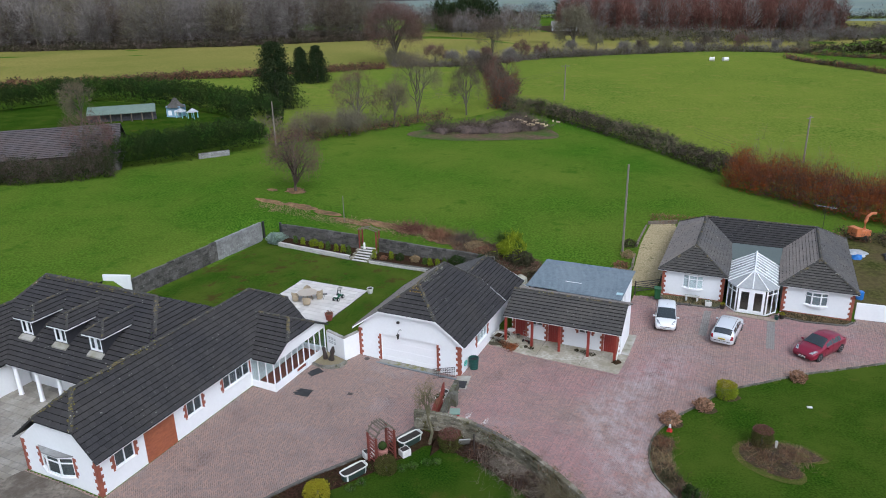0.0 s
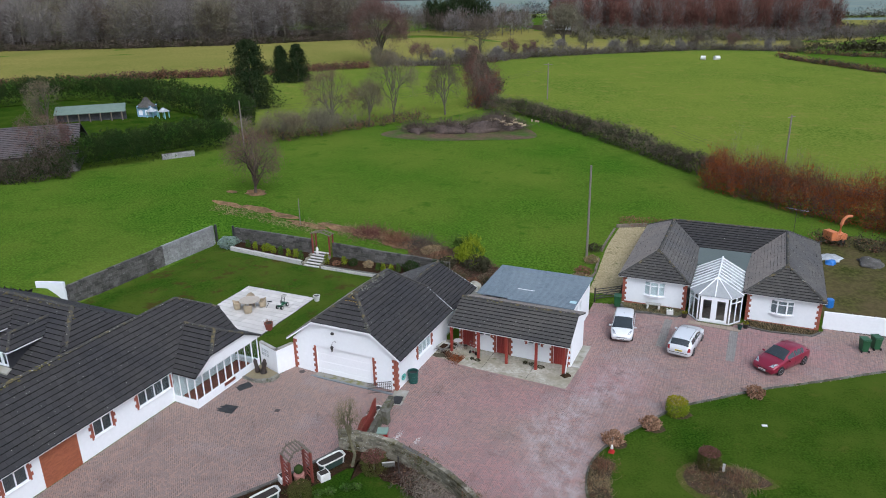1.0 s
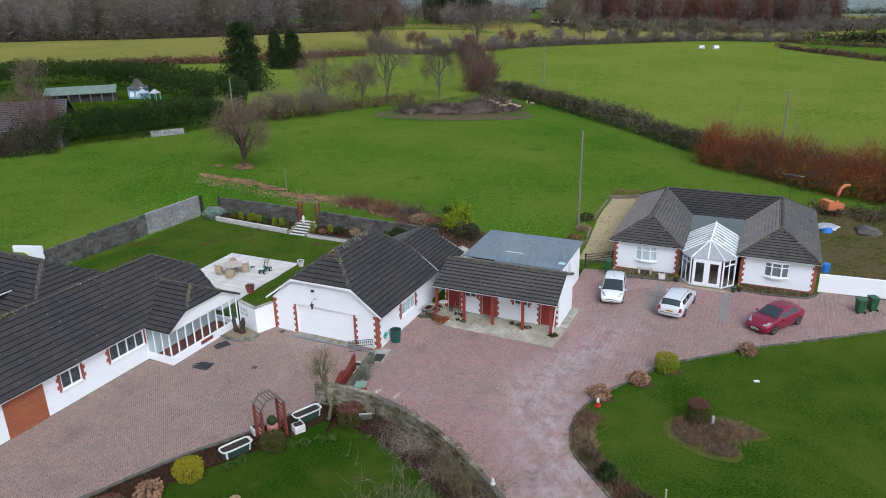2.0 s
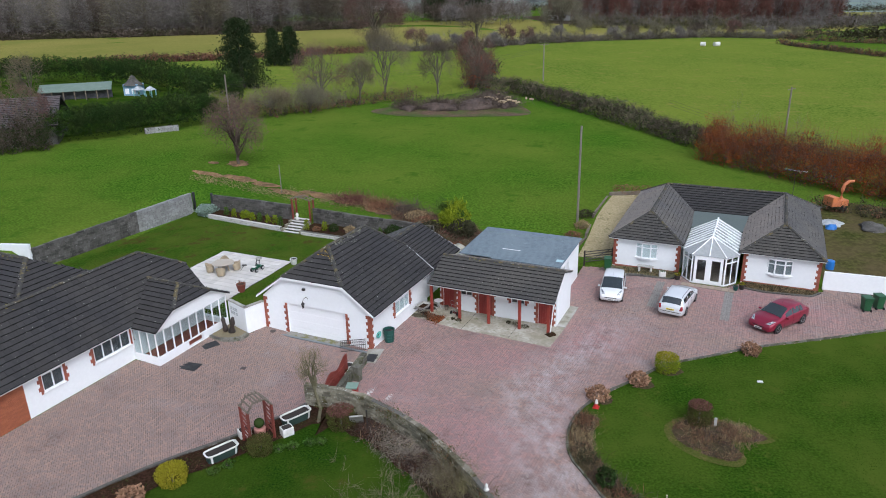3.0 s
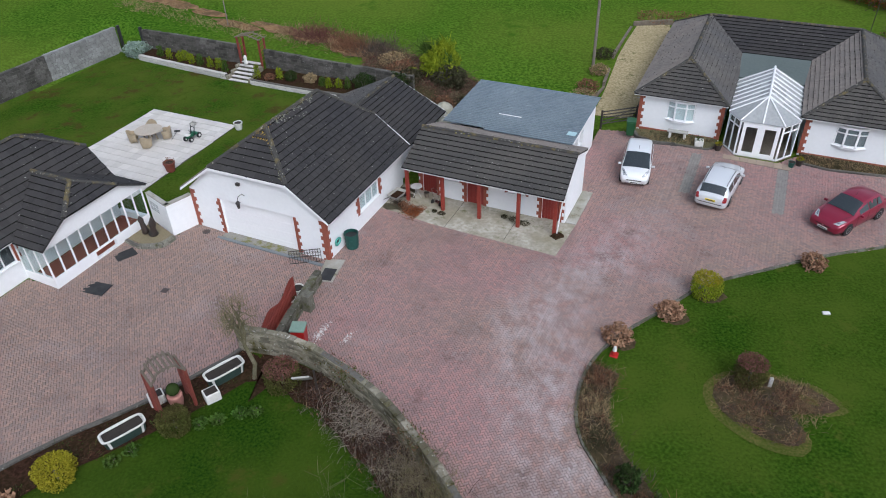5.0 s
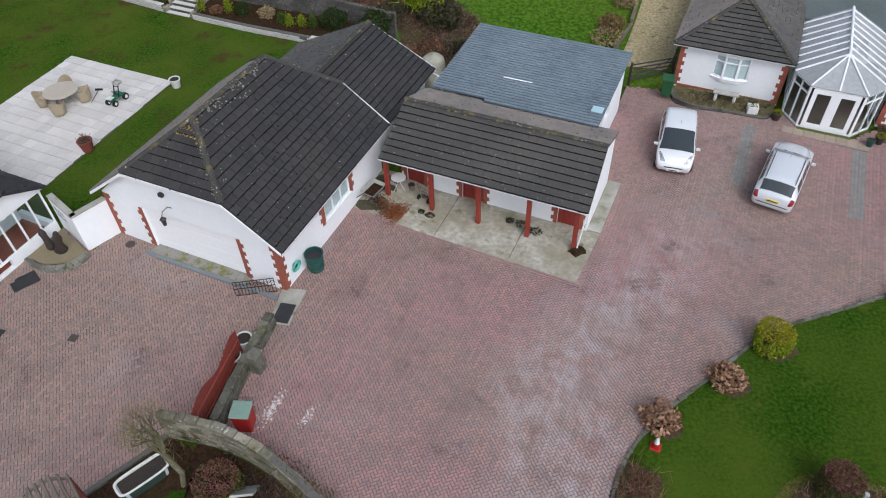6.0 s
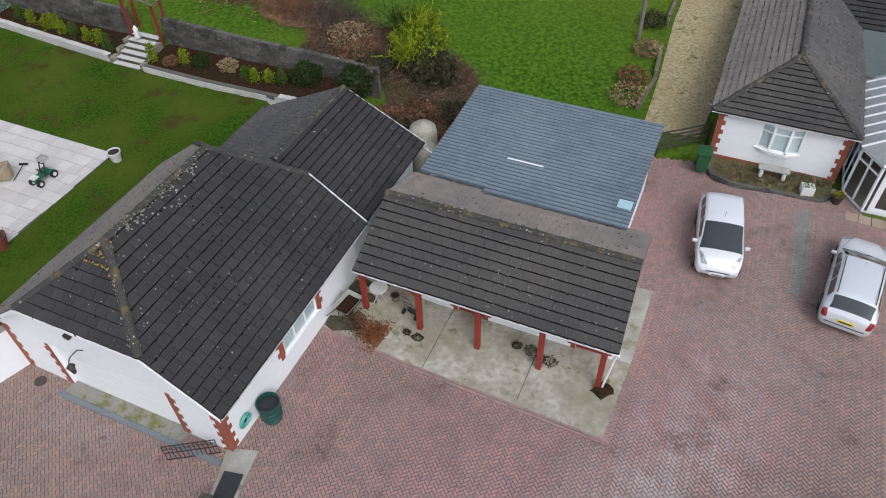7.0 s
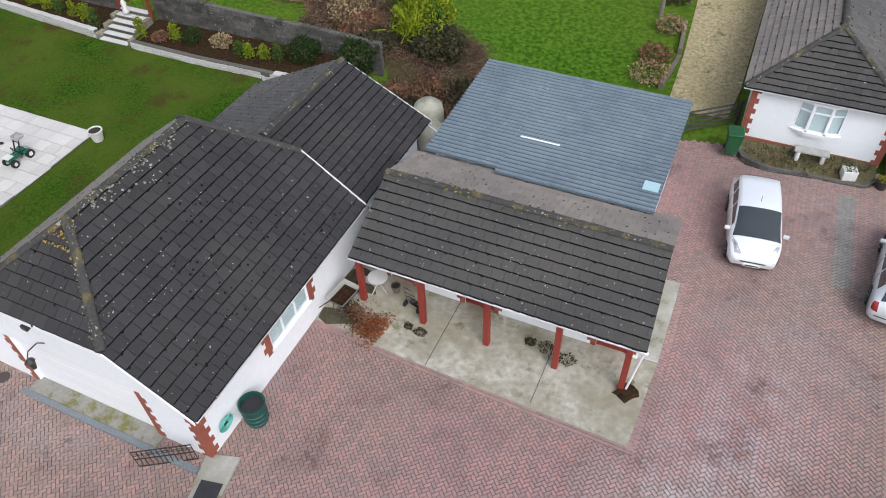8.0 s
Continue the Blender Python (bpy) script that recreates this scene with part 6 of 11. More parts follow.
LEAF_DARK = foliage_mat("dark_evergreen_leaf", (0.015, 0.034, 0.010), (0.032, 0.060, 0.016), (0.042, 0.050, 0.018))
LEAF_FIR = foliage_mat("dark_fir_needle", (0.014, 0.028, 0.012), (0.032, 0.050, 0.020), (0.044, 0.050, 0.022))
LEAF_GREEN = foliage_mat("green_leaf", (0.03, 0.075, 0.012), (0.055, 0.11, 0.02), (0.08, 0.10, 0.025))
LEAF_YELLOW = foliage_mat("yellow_green_leaf", (0.16, 0.21, 0.012), (0.24, 0.28, 0.02), (0.11, 0.15, 0.012))
LEAF_GOLD = foliage_mat("gold_conifer_leaf", (0.24, 0.22, 0.015), (0.32, 0.28, 0.025), (0.14, 0.14, 0.015))
LEAF_SILVER = foliage_mat("silver_leaf", (0.20, 0.27, 0.22), (0.28, 0.35, 0.30), (0.16, 0.21, 0.17))
LEAF_RUST = foliage_mat("rusty_beech_leaf", (0.215, 0.052, 0.014), (0.37, 0.105, 0.026), (0.14, 0.046, 0.022))
LEAF_DEAD = foliage_mat("dead_flower_head", (0.17, 0.085, 0.05), (0.24, 0.13, 0.08), (0.12, 0.06, 0.035))
LEAF_HEDGE = foliage_mat("winter_hedge_leaf", (0.04, 0.045, 0.022), (0.065, 0.065, 0.034), (0.055, 0.04, 0.028))
LEAF_OLIVE = foliage_mat("olive_leaf", (0.085, 0.085, 0.016), (0.13, 0.125, 0.024), (0.07, 0.065, 0.022))
LEAF_MOSS = foliage_mat("mossy_clipped_leaf", (0.05, 0.062, 0.014), (0.085, 0.095, 0.024), (0.085, 0.055, 0.03))
LEAF_TAN = foliage_mat("tan_dead_head", (0.29, 0.165, 0.10), (0.40, 0.25, 0.16), (0.18, 0.09, 0.055))
LEAF_PALE = foliage_mat("pale_dry_grass", (0.27, 0.20, 0.11), (0.36, 0.28, 0.16), (0.20, 0.13, 0.07))
TWIG = foliage_mat("grey_brown_twig", (0.085, 0.066, 0.053), (0.13, 0.103, 0.084), (0.068, 0.051, 0.04), 0.85)
TWIG_PALE = foliage_mat("pale_bare_twig", (0.15, 0.12, 0.08), (0.21, 0.175, 0.12), (0.11, 0.09, 0.05), 0.85)
TWIG_RED = foliage_mat("red_brown_wood_twig", (0.125, 0.055, 0.043), (0.175, 0.080, 0.060), (0.11, 0.062, 0.052), 0.85)
# haze over the far trees is put into their base colour
HAZE_TREE = foliage_mat("distant_haze_tinted_tree", (0.085, 0.10, 0.105), (0.11, 0.125, 0.13), (0.075, 0.09, 0.10), 1.0)
TWIG_WOOD = foliage_mat("grey_violet_wood_twig", (0.165, 0.148, 0.138), (0.235, 0.212, 0.198), (0.12, 0.104, 0.096), 0.9)
TWIG_WOOD2 = foliage_mat("olive_wood_twig", (0.15, 0.133, 0.09), (0.205, 0.184, 0.128), (0.125, 0.11, 0.078), 0.9)
TWIG_PURPLE = foliage_mat("purplish_fine_twig", (0.13, 0.075, 0.066), (0.18, 0.11, 0.095), (0.10, 0.06, 0.05), 0.9)
TWIG_RUST = foliage_mat("rusty_twig", (0.17, 0.062, 0.03), (0.23, 0.09, 0.045), (0.13, 0.065, 0.04), 0.85)
BARK = surf("bark", (0.075, 0.06, 0.045), (0.12, 0.10, 0.08), 0.95, 1.0, 14, (0.09, 0.095, 0.05), bump=0.8)


def twigs(centres, length, width, count, spread, seed=0, up=0.5, squash=1.0):
    """Thin twig slivers about centre points, pointing outward and up."""
    g = np.random.default_rng(seed)
    c = np.repeat(np.asarray(centres, float), count, axis=0)
    n = len(c)
    off = g.normal(size=(n, 3)) * spread
    off[:, 2] *= squash
    p = c + off
    d = g.normal(size=(n, 3)) + np.array([0, 0, up * 2])
    d /= np.linalg.norm(d, axis=1)[:, None]
    s = np.cross(d, g.normal(size=(n, 3)))
    s /= np.linalg.norm(s, axis=1)[:, None] + 1e-9
    L = (length * g.uniform(0.5, 1.4, n))[:, None]
    v = np.stack([p - s * width * 0.5, p + s * width * 0.5, p + d * L + s * width * 0.15, p + d * L - s * width * 0.15], 1).reshape(-1, 3)
    return v, np.arange(n * 4).reshape(-1, 4)


def branch_mesh(height, spread, seed, trunk_r, levels=4, split=3, lean=0.0, first=0.25, min_r=0.008, droop=0.0):
    """A bare tree: tapered trunk and limbs as tubes. Verts and quads."""
    g = random.Random(seed)
    vs, fs = [], []

    def limb(p, d, length, r, level):
        seg = 5 if level == 0 else (4 if level == 1 else 3)
        steps = 4 if level < 2 else 3
        ring_prev = None
        q, dirn = Vector(p), Vector(d).normalized()
        for i in range(steps + 1):
            k = max(min_r, r * (1 - 0.62 * i / steps))
            a = dirn.orthogonal().normalized()
            b = dirn.cross(a)
            ring_now = len(vs)
            for j in range(seg):
                t = 2 * math.pi * j / seg
                vs.append(q + a * (k * math.cos(t)) + b * (k * math.sin(t)))
            if ring_prev is not None:
                for j in range(seg):
                    fs.append((ring_prev + j, ring_prev + (j + 1) % seg, ring_now + (j + 1) % seg, ring_now + j))
            ring_prev = ring_now
            if i < steps:
                if level + 1 < levels and (i > 0 or level > 0) and (level > 0 or i / steps >= first):
                    for _ in range(split if level < 2 else max(2, split - 1)):
                        ang = g.uniform(0, 2 * math.pi)
                        out = (a * math.cos(ang) + b * math.sin(ang)) * g.uniform(0.5, 1.0) * spread + dirn * g.uniform(0.5, 0.9) + Vector((0, 0, 0.25 - droop * level))
                        limb(q + dirn * g.uniform(0, length / steps), out, length * g.uniform(0.42, 0.62), k * g.uniform(0.45, 0.65), level + 1)
                q = q + dirn * (length / steps)
                dirn = (dirn + Vector((g.uniform(-1, 1), g.uniform(-1, 1), g.uniform(-0.2, 0.4))) * 0.16).normalized()

    limb((0, 0, -0.15), (lean, 0, 1), height * 0.8, trunk_r, 0)
    return [tuple(v) for v in vs], [list(f) for f in fs]


def puff(rx, ry, rz, n, size, seed, mat, parent, name="foliage", z=0.0, hollow=0.5, up=0.0, core=True):
    """Leaves in an uneven rounded crown."""
    g = np.random.default_rng(seed)
    d = g.normal(size=(n, 3))
    d /= np.linalg.norm(d, axis=1)[:, None]
    lump = 1 + 0.16 * np.sin(d[:, 0] * 5 + seed) * np.cos(d[:, 1] * 4 + seed * 2) + 0.1 * np.sin(d[:, 2] * 7)
    r = (hollow + (1 - hollow) * g.uniform(0, 1, n) ** 0.5) * lump
    c = d * r[:, None] * np.array([rx, ry, rz])
    c[:, 2] = np.abs(c[:, 2] + rz * 0.75) if up == 0 else c[:, 2] + rz
    c[:, 2] += z
    return part(name, leaves(c, size, 1, 0.01, seed), mat, parent, kind="stuff")


def bush(name, w, u, rx, ry, rz, n, size, seed, mat, label, category="bush", group="", z=None, twig=True):
    th = free(name, at(w, u, z, seed * 37 % 360), label, category, group)
    bm = fresh()
    gg = random.Random(seed)
    for k in range(7):
        t = gg.uniform(0, 6.28)
        tube(bm, [(0.03 * math.cos(t), 0.03 * math.sin(t), -0.05), (rx * 0.35 * math.cos(t), ry * 0.35 * math.sin(t), rz * 0.6), (rx * 0.6 * math.cos(t), ry * 0.6 * math.sin(t), rz * 1.1)], 0.018, 5, 0.006)
    part("stem", bm, BARK, th)
    puff(rx, ry, rz, n, size, seed, mat, th)
    return th


def waver(s, seed, freqs=(0.19, 0.43, 0.97, 2.1, 4.3)):
    """An uneven outline along a line: a sum of waves that never repeats, about -1 to 1."""
    g = random.Random(seed)
    return sum(np.sin(s * f * g.uniform(0.8, 1.25) + g.uniform(0, 6.28)) * w for f, w in zip(freqs, (0.34, 0.3, 0.26, 0.2, 0.14)))


def hedge_stuff(line, wide, high, n_per_m, size, seed, mats, name, label, rough=0.25, category="hedge", twig_share=0.0, twig_mat=None, twig_len=None, clipped=False, up=0.9):
    """A run of hedge: leaves in clumps through an uneven volume that follows the land."""
    g = np.random.default_rng(seed)
    d = np.concatenate([[0], np.cumsum([math.dist(line[i], line[i + 1]) for i in range(len(line) - 1)])])
    lx, ly = np.array([p[0] for p in line]), np.array([p[1] for p in line])
    total = d[-1]
    n = int(total * n_per_m)
    each = 12
    k = max(4, n // each)
    s = g.uniform(0, total, k)
    cw, cu = np.interp(s, d, lx), np.interp(s, d, ly)
    dw = np.interp(np.minimum(s + 0.5, total), d, lx) - np.interp(np.maximum(s - 0.5, 0), d, lx)
    du = np.interp(np.minimum(s + 0.5, total), d, ly) - np.interp(np.maximum(s - 0.5, 0), d, ly)
    q = np.hypot(dw, du) + 1e-9
    tall = 1 + rough * waver(s, seed)
    broad = 1 + rough * 0.8 * waver(s, seed + 77)
    a = g.uniform(0, math.pi, k)
    r = g.uniform(0.3, 1.0, k) ** 0.5 * (1 + 0.5 * rough * g.normal(0, 1, k))
    p, e = (0.4, 0.4) if clipped else (0.85, 0.75)
    side = np.sign(np.cos(a)) * np.abs(np.cos(a)) ** p * r * wide / 2 * broad
    h = np.sin(a) ** e * r * high * tall
    c = np.stack([cw + du / q * side, cu - dw / q * side, land(cw, cu) + h], 1)
    clump = max(0.1, size * (1.2 if clipped else 2.0))
    th = thing(name, line[0][0], line[0][1], zl(*line[0]), label, category, kind="stuff")
    drift = waver(s, seed + 5) * 0.55 + g.uniform(-0.62, 0.62, k)
    band = np.clip(((drift + 0.75) / 1.5 * len(mats)).astype(int), 0, len(mats) - 1)
    for i, m in enumerate(mats):
        if not (band == i).any():
            continue
        sel = band == i
        part("foliage", leaves(c[sel], size, each, clump, seed + i), m, th, kind="stuff")
    if twig_mat is not None:
        many = np.repeat(c, 4, axis=0)
        sel = g.uniform(0, 1, len(many)) < twig_share
        part("twig_tangle", twigs(many[sel], twig_len or size * 5, size * 0.22, 2, clump * 1.5, seed + 9, up), twig_mat, th, kind="stuff")
    return th


def canes(centres, length, width, count, spread, seed=0, rise=1.0, sag=1.0, reach=0.75):
    """Arching canes: ribbons that rise from near each centre and bend over. Verts and quads."""
    g = np.random.default_rng(seed)
    c = np.repeat(np.asarray(centres, float), count, axis=0)
    n = len(c)
    p = c + g.normal(size=(n, 3)) * np.array([spread, spread, 0.02])
    a = g.uniform(0, 2 * math.pi, n)
    out = np.stack([np.cos(a), np.sin(a), np.zeros(n)], 1)
    L = (length * g.uniform(0.45, 1.3, n))[:, None]
    lift = (rise * g.uniform(0.5, 1.3, n))[:, None]
    side = np.stack([-np.sin(a), np.cos(a), np.zeros(n)], 1)
    rows = []
    bend = g.normal(0, 0.18, (n, 1))
    for i in range(5):
        t = i / 4
        q = p + out * L * t * reach + side * L * bend * t * t + np.array([0, 0, 1]) * L * (lift * t - sag * t * t * 0.8)
        wd = width * (1 - 0.75 * t) / 2
        tilt = side * 0.7 + np.array([0, 0, 0.7])
        rows += [q - tilt * wd, q + tilt * wd]
    v = np.stack(rows, 1).reshape(-1, 3)
    base = np.arange(n)[:, None, None] * 10
    f = np.array([[2 * i, 2 * i + 1, 2 * i + 3, 2 * i + 2] for i in range(4)])
    return v, (base + f[None]).reshape(-1, 4)


def clipped_drum(name, w, u, r, h, seed, mat, top_mat, label):
    """A shrub clipped to a flat-topped drum: leafy sides, and a browner top of cut stems."""
    th = free(name, at(w, u), label, "bush")
    bm = fresh()
    tube(bm, [(0, 0, -0.05), (0.02, 0, h * 0.6)], 0.06, 6)
    part("stem", bm, BARK, th)
    g = np.random.default_rng(seed)
    n = 3200
    a, k = g.uniform(0, 6.283, n), g.uniform(0.25, 1, n) ** 0.4
    z = g.uniform(0.03, 1, n)
    edge = r * (0.86 + 0.16 * np.sin(z * 3.0)) * (1 + 0.07 * np.sin(3 * a + seed) + 0.05 * np.sin(7 * a))
    c = np.stack([edge * k * np.cos(a), edge * k * np.sin(a), z * h], 1)
    part("foliage", leaves(c, 0.036, 1, 0.02, seed), mat, th, kind="stuff")
    a, k = g.uniform(0, 6.283, 1500), g.uniform(0, 1, 1500) ** 0.5
    c = np.stack([r * 0.92 * k * np.cos(a), r * 0.92 * k * np.sin(a), h * (1.0 + 0.05 * (1 - k))], 1)
    part("clipped_top", leaves(c, 0.032, 1, 0.02, seed + 1), top_mat, th, kind="stuff")
    return th


# the long field hedge and its neighbours
hedge_stuff(smooth_line([(-30.5, 94.5), (-20.2, 91.5), (-5.0, 79.5), (6.5, 69.2), (13.8, 62.3)], 2), 3.6, 2.5, 900, 0.085, 2, [LEAF_HEDGE, TWIG, LEAF_DARK, TWIG_WOOD2], "field_hedge", "long clipped field hedge in dull winter green and brown", 0.2, twig_share=0.35, twig_mat=TWIG, twig_len=0.7)
hedge_stuff(smooth_line([(14.0, 58.5), (20.5, 54.6), (26.0, 51.2), (33.0, 47.5), (42.0, 43.0)], 2), 5.4, 4.1, 1900, 0.075, 3, [LEAF_RUST, LEAF_RUST, TWIG_RED, LEAF_RUST, TWIG], "beech_hedge", "tall beech hedge with rusty red winter leaves", 0.34, twig_share=0.4, twig_mat=TWIG_RUST, twig_len=1.7, up=1.3)
hedge_stuff(smooth_line([(14.6, 60.2), (21.5, 56.4), (27.0, 53.2), (34.0, 49.5), (43.0, 45.0)], 2), 3.2, 4.6, 120, 0.05, 63, [TWIG, TWIG_PURPLE], "sapling_row", "row of bare grey-brown saplings behind the beech hedge", 0.4, category="saplings", twig_share=3.0, twig_mat=TWIG_WOOD2, twig_len=2.0, up=1.6)
hedge_stuff(smooth_line([(-84.0, 2.0), (-80.0, 6.0), (-70.5, 15.4), (-60.8, 25.0)], 2), 3.4, 3.1, 1700, 0.08, 4, [LEAF_DARK, LEAF_HEDGE, LEAF_DARK, TWIG], "neighbour_hedge", "ragged dark hedge before a neighbour's roof", 0.42, twig_share=0.4, twig_mat=TWIG, twig_len=0.9)
hedge_stuff(smooth_line([(-65.0, 27.0), (-60.0, 35.5), (-57.5, 42.0), (-55.5, 48.0)], 2), 6.2, 4.1, 4200, 0.07, 5, [LEAF_DARK, LEAF_DARK, LEAF_DARK, LEAF_GREEN], "laurel_hedge", "thick dark clipped laurel hedge by the field", 0.14, clipped=True)
hedge_stuff(smooth_line([(-119.0, 47.0), (-110.0, 66.0), (-88.0, 68.0), (-70.0, 64.0), (-61.0, 56.0)], 2), 8.0, 4.4, 2000, 0.1, 6, [LEAF_DARK, LEAF_DARK, LEAF_DARK, LEAF_GREEN], "laurel_hedge", "thick dark laurel hedge behind the playhouse", 0.13, clipped=True)
hedge_stuff(smooth_line([(-54.0, 49.0), (-48.8, 56.0), (-45.2, 63.5), (-42.1, 70.0), (-36.5, 79.7)], 2), 2.8, 1.5, 150, 0.09, 7, [LEAF_HEDGE, LEAF_DEAD], "scrub_row", "straggling brown scrub along the field edge", 0.5, category="scrub", twig_share=1.2, twig_mat=TWIG, twig_len=0.9)
hedge_stuff(smooth_line([(-152, 69), (-129.2, 86.2), (-107.8, 102.1), (-92.8, 120.0), (-81.7, 136.8)], 4), 3.4, 1.5, 220, 0.18, 8, [TWIG_RED, LEAF_HEDGE, TWIG_RED, LEAF_DEAD], "bracken_hedge", "low reddish-brown bracken hedge between fields", 0.3)
hedge_stuff(smooth_line([(-82.8, 142.2), (-71.9, 147.6), (-62.8, 155.1), (-56.8, 167.1), (-49.8, 184.4), (-29.5, 208.7), (-5.0, 234.1), (24.2, 246.5)], 4), 4.0, 1.7, 220, 0.16, 9, [TWIG, TWIG_WOOD2, LEAF_HEDGE], "far_hedge", "far field hedge with bare bushes", 0.8, twig_share=1.2, twig_mat=TWIG_WOOD, twig_len=1.2)
hedge_stuff(smooth_line([(20.4, 224), (32.6, 205), (45.2, 188.5), (62, 168)], 4), 2.0, 1.1, 110, 0.2, 10, [LEAF_HEDGE, TWIG, LEAF_DEAD], "far_hedge", "low brown hedge bank across the far field", 0.35)
hedge_stuff(smooth_line([(-36, 112), (-44, 126), (-54, 145), (-60, 158)], 4), 4.0, 2.6, 170, 0.2, 11, [LEAF_HEDGE, TWIG], "far_hedge", "grey-brown hedge with bare bushes", 0.6, twig_share=1.2, twig_mat=TWIG, twig_len=1.2)
hedge_stuff(smooth_line([(-31, 93), (-33.5, 100), (-36.5, 112)], 2), 4.5, 2.8, 220, 0.13, 12, [LEAF_RUST, TWIG_RED, TWIG], "beech_clump", "rusty beech clump at the corner of the field", 0.6, twig_share=2.0, twig_mat=TWIG, twig_len=1.6, up=1.2)
hedge_stuff(smooth_line([(25.5, 41.0), (31.0, 40.5), (40.0, 37.0)], 2), 3.0, 1.0, 160, 0.1, 13, [LEAF_HEDGE, LEAF_DEAD], "scrub_row", "brown scrub on waste ground behind the bungalow", 0.5, category="scrub", twig_share=1.0, twig_mat=TWIG)


def wood(name, poly, n, height, seed, mats, label, tw=0.16, crown=(0.32, 0.4), count=170, up=0.45):
    """A far wood: many bare crowns, each a dome of slivers that spread from its limbs, on thin trunks, joined."""
    g = np.random.default_rng(seed)
    lo, hi = np.min(poly, 0), np.max(poly, 0)
    pts = []
    while len(pts) < n:
        q = g.uniform(lo, hi)
        if inside(np.array([q[0]]), np.array([q[1]]), poly)[0]:
            pts.append(q)
    pts = np.array(pts)
    h = height * g.uniform(0.68, 1.16, n)
    z = land(pts[:, 0], pts[:, 1])
    kind_of = g.integers(0, len(mats), n)
    th = thing(name, *pts[0], float(z[0]), label, "wood", kind="stuff")
    for k, m in enumerate(mats):
        vs = []
        for (w, u), hh, zz in zip(pts[kind_of == k], h[kind_of == k], z[kind_of == k]):
            d = g.normal(size=(count, 3))
            d[:, 2] = np.abs(d[:, 2]) * 1.1 - 0.35
            d /= np.linalg.norm(d, axis=1)[:, None]
            r = g.uniform(0.25, 1, count) ** 0.55 * (1 + 0.16 * np.sin(d[:, 0] * 6 + w) * np.cos(d[:, 1] * 5 + u))
            wide = crown[0] * g.uniform(0.75, 1.2)
            p = d * r[:, None] * np.array([hh * wide, hh * wide, hh * crown[1] * 1.15]) + np.stack([np.full(count, w), np.full(count, u), zz + hh * np.where(np.arange(count) % 4 == 0, 0.2, 0.42)], 1)
            t = d + g.normal(size=(count, 3)) * 0.35 + np.array([0, 0, up])
            t /= np.linalg.norm(t, axis=1)[:, None]
            sd = np.cross(t, g.normal(size=(count, 3)))
            sd /= np.linalg.norm(sd, axis=1)[:, None] + 1e-9
            L = hh * 0.1 * g.uniform(0.5, 1.4, count)[:, None]
            vs.append(np.stack([p - sd * tw * 0.5, p + sd * tw * 0.5, p + t * L + sd * tw * 0.12, p + t * L - sd * tw * 0.12], 1).reshape(-1, 3))
        if vs:
            v = np.concatenate(vs)
            part("crowns", (v, np.arange(len(v)).reshape(-1, 4)), m, th, kind="stuff")
    vs, fs = [], []
    for (w, u), hh, zz in zip(pts, h, z):
        for b in range(4):
            k = len(vs)
            lean = (0, 0) if b == 0 else (g.normal(0, hh * 0.11), g.normal(0, hh * 0.11))
            z0, z1 = (-0.5, hh * 0.62) if b == 0 else (hh * g.uniform(0.22, 0.4), hh * g.uniform(0.6, 0.85))
            for dz, r, f in ((z0, hh * (0.009 if b == 0 else 0.005), 0), (z1, hh * 0.002, 1)):
                for j in range(4):
                    vs.append((w + lean[0] * f + r * math.cos(j * 1.57), u + lean[1] * f + r * math.sin(j * 1.57), zz + dz))
            fs += [[k + j, k + (j + 1) % 4, k + 4 + (j + 1) % 4, k + 4 + j] for j in range(4)]
    part("trunks", (vs, fs), BARK, th, kind="stuff")
    return th


wood("west_wood", [(-270, 146), (-216, 165), (-176, 185), (-132, 220), (-150, 262), (-250, 250), (-330, 200)], 330, 21, 1, [TWIG_WOOD, TWIG, TWIG_WOOD2, TWIG_WOOD], "broad bare winter wood behind the far pasture", 0.12, (0.27, 0.46), 900, up=0.2)
# added low dark brush stands in for the shadow line under the trees
hedge_stuff([(-275, 143), (-216, 162), (-176, 182), (-131, 216)], 3, 1.8, 90, 0.3, 61, [LEAF_HEDGE, TWIG], "wood_edge", "low dark brush standing for the shadow under the wood edge", 0.35)
wood("beech_wood", [(-66, 276), (-40, 292), (-12, 312), (46, 343), (40, 400), (-40, 392), (-84, 318)], 380, 17, 2, [TWIG_RED, TWIG_RED, TWIG_WOOD, TWIG_RED], "red-brown beech wood beyond the right-hand pasture", 0.15, (0.2, 0.5), 520, up=0.9)
wood("mid_wood", [(-132, 235), (-120, 246), (-88, 236), (-74, 262), (-84, 300), (-130, 300)], 70, 11, 3, [TWIG, TWIG_WOOD], "bare grey trees beyond the pasture", 0.16, count=300)
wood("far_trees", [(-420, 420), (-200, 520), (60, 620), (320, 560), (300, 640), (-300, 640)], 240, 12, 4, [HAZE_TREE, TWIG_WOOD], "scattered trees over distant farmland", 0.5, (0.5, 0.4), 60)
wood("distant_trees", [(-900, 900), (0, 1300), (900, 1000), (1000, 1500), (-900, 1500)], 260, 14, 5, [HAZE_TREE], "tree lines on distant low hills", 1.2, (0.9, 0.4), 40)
hedge_stuff([(-58, 262), (-42, 262), (-18, 270), (10, 285)], 9, 4.5, 280, 0.2, 64, [LEAF_HEDGE, TWIG_WOOD2, LEAF_HEDGE, LEAF_OLIVE], "far_hedge", "olive overgrown hedge before the beech wood", 0.35, twig_share=0.6, twig_mat=TWIG_WOOD, twig_len=1.6)
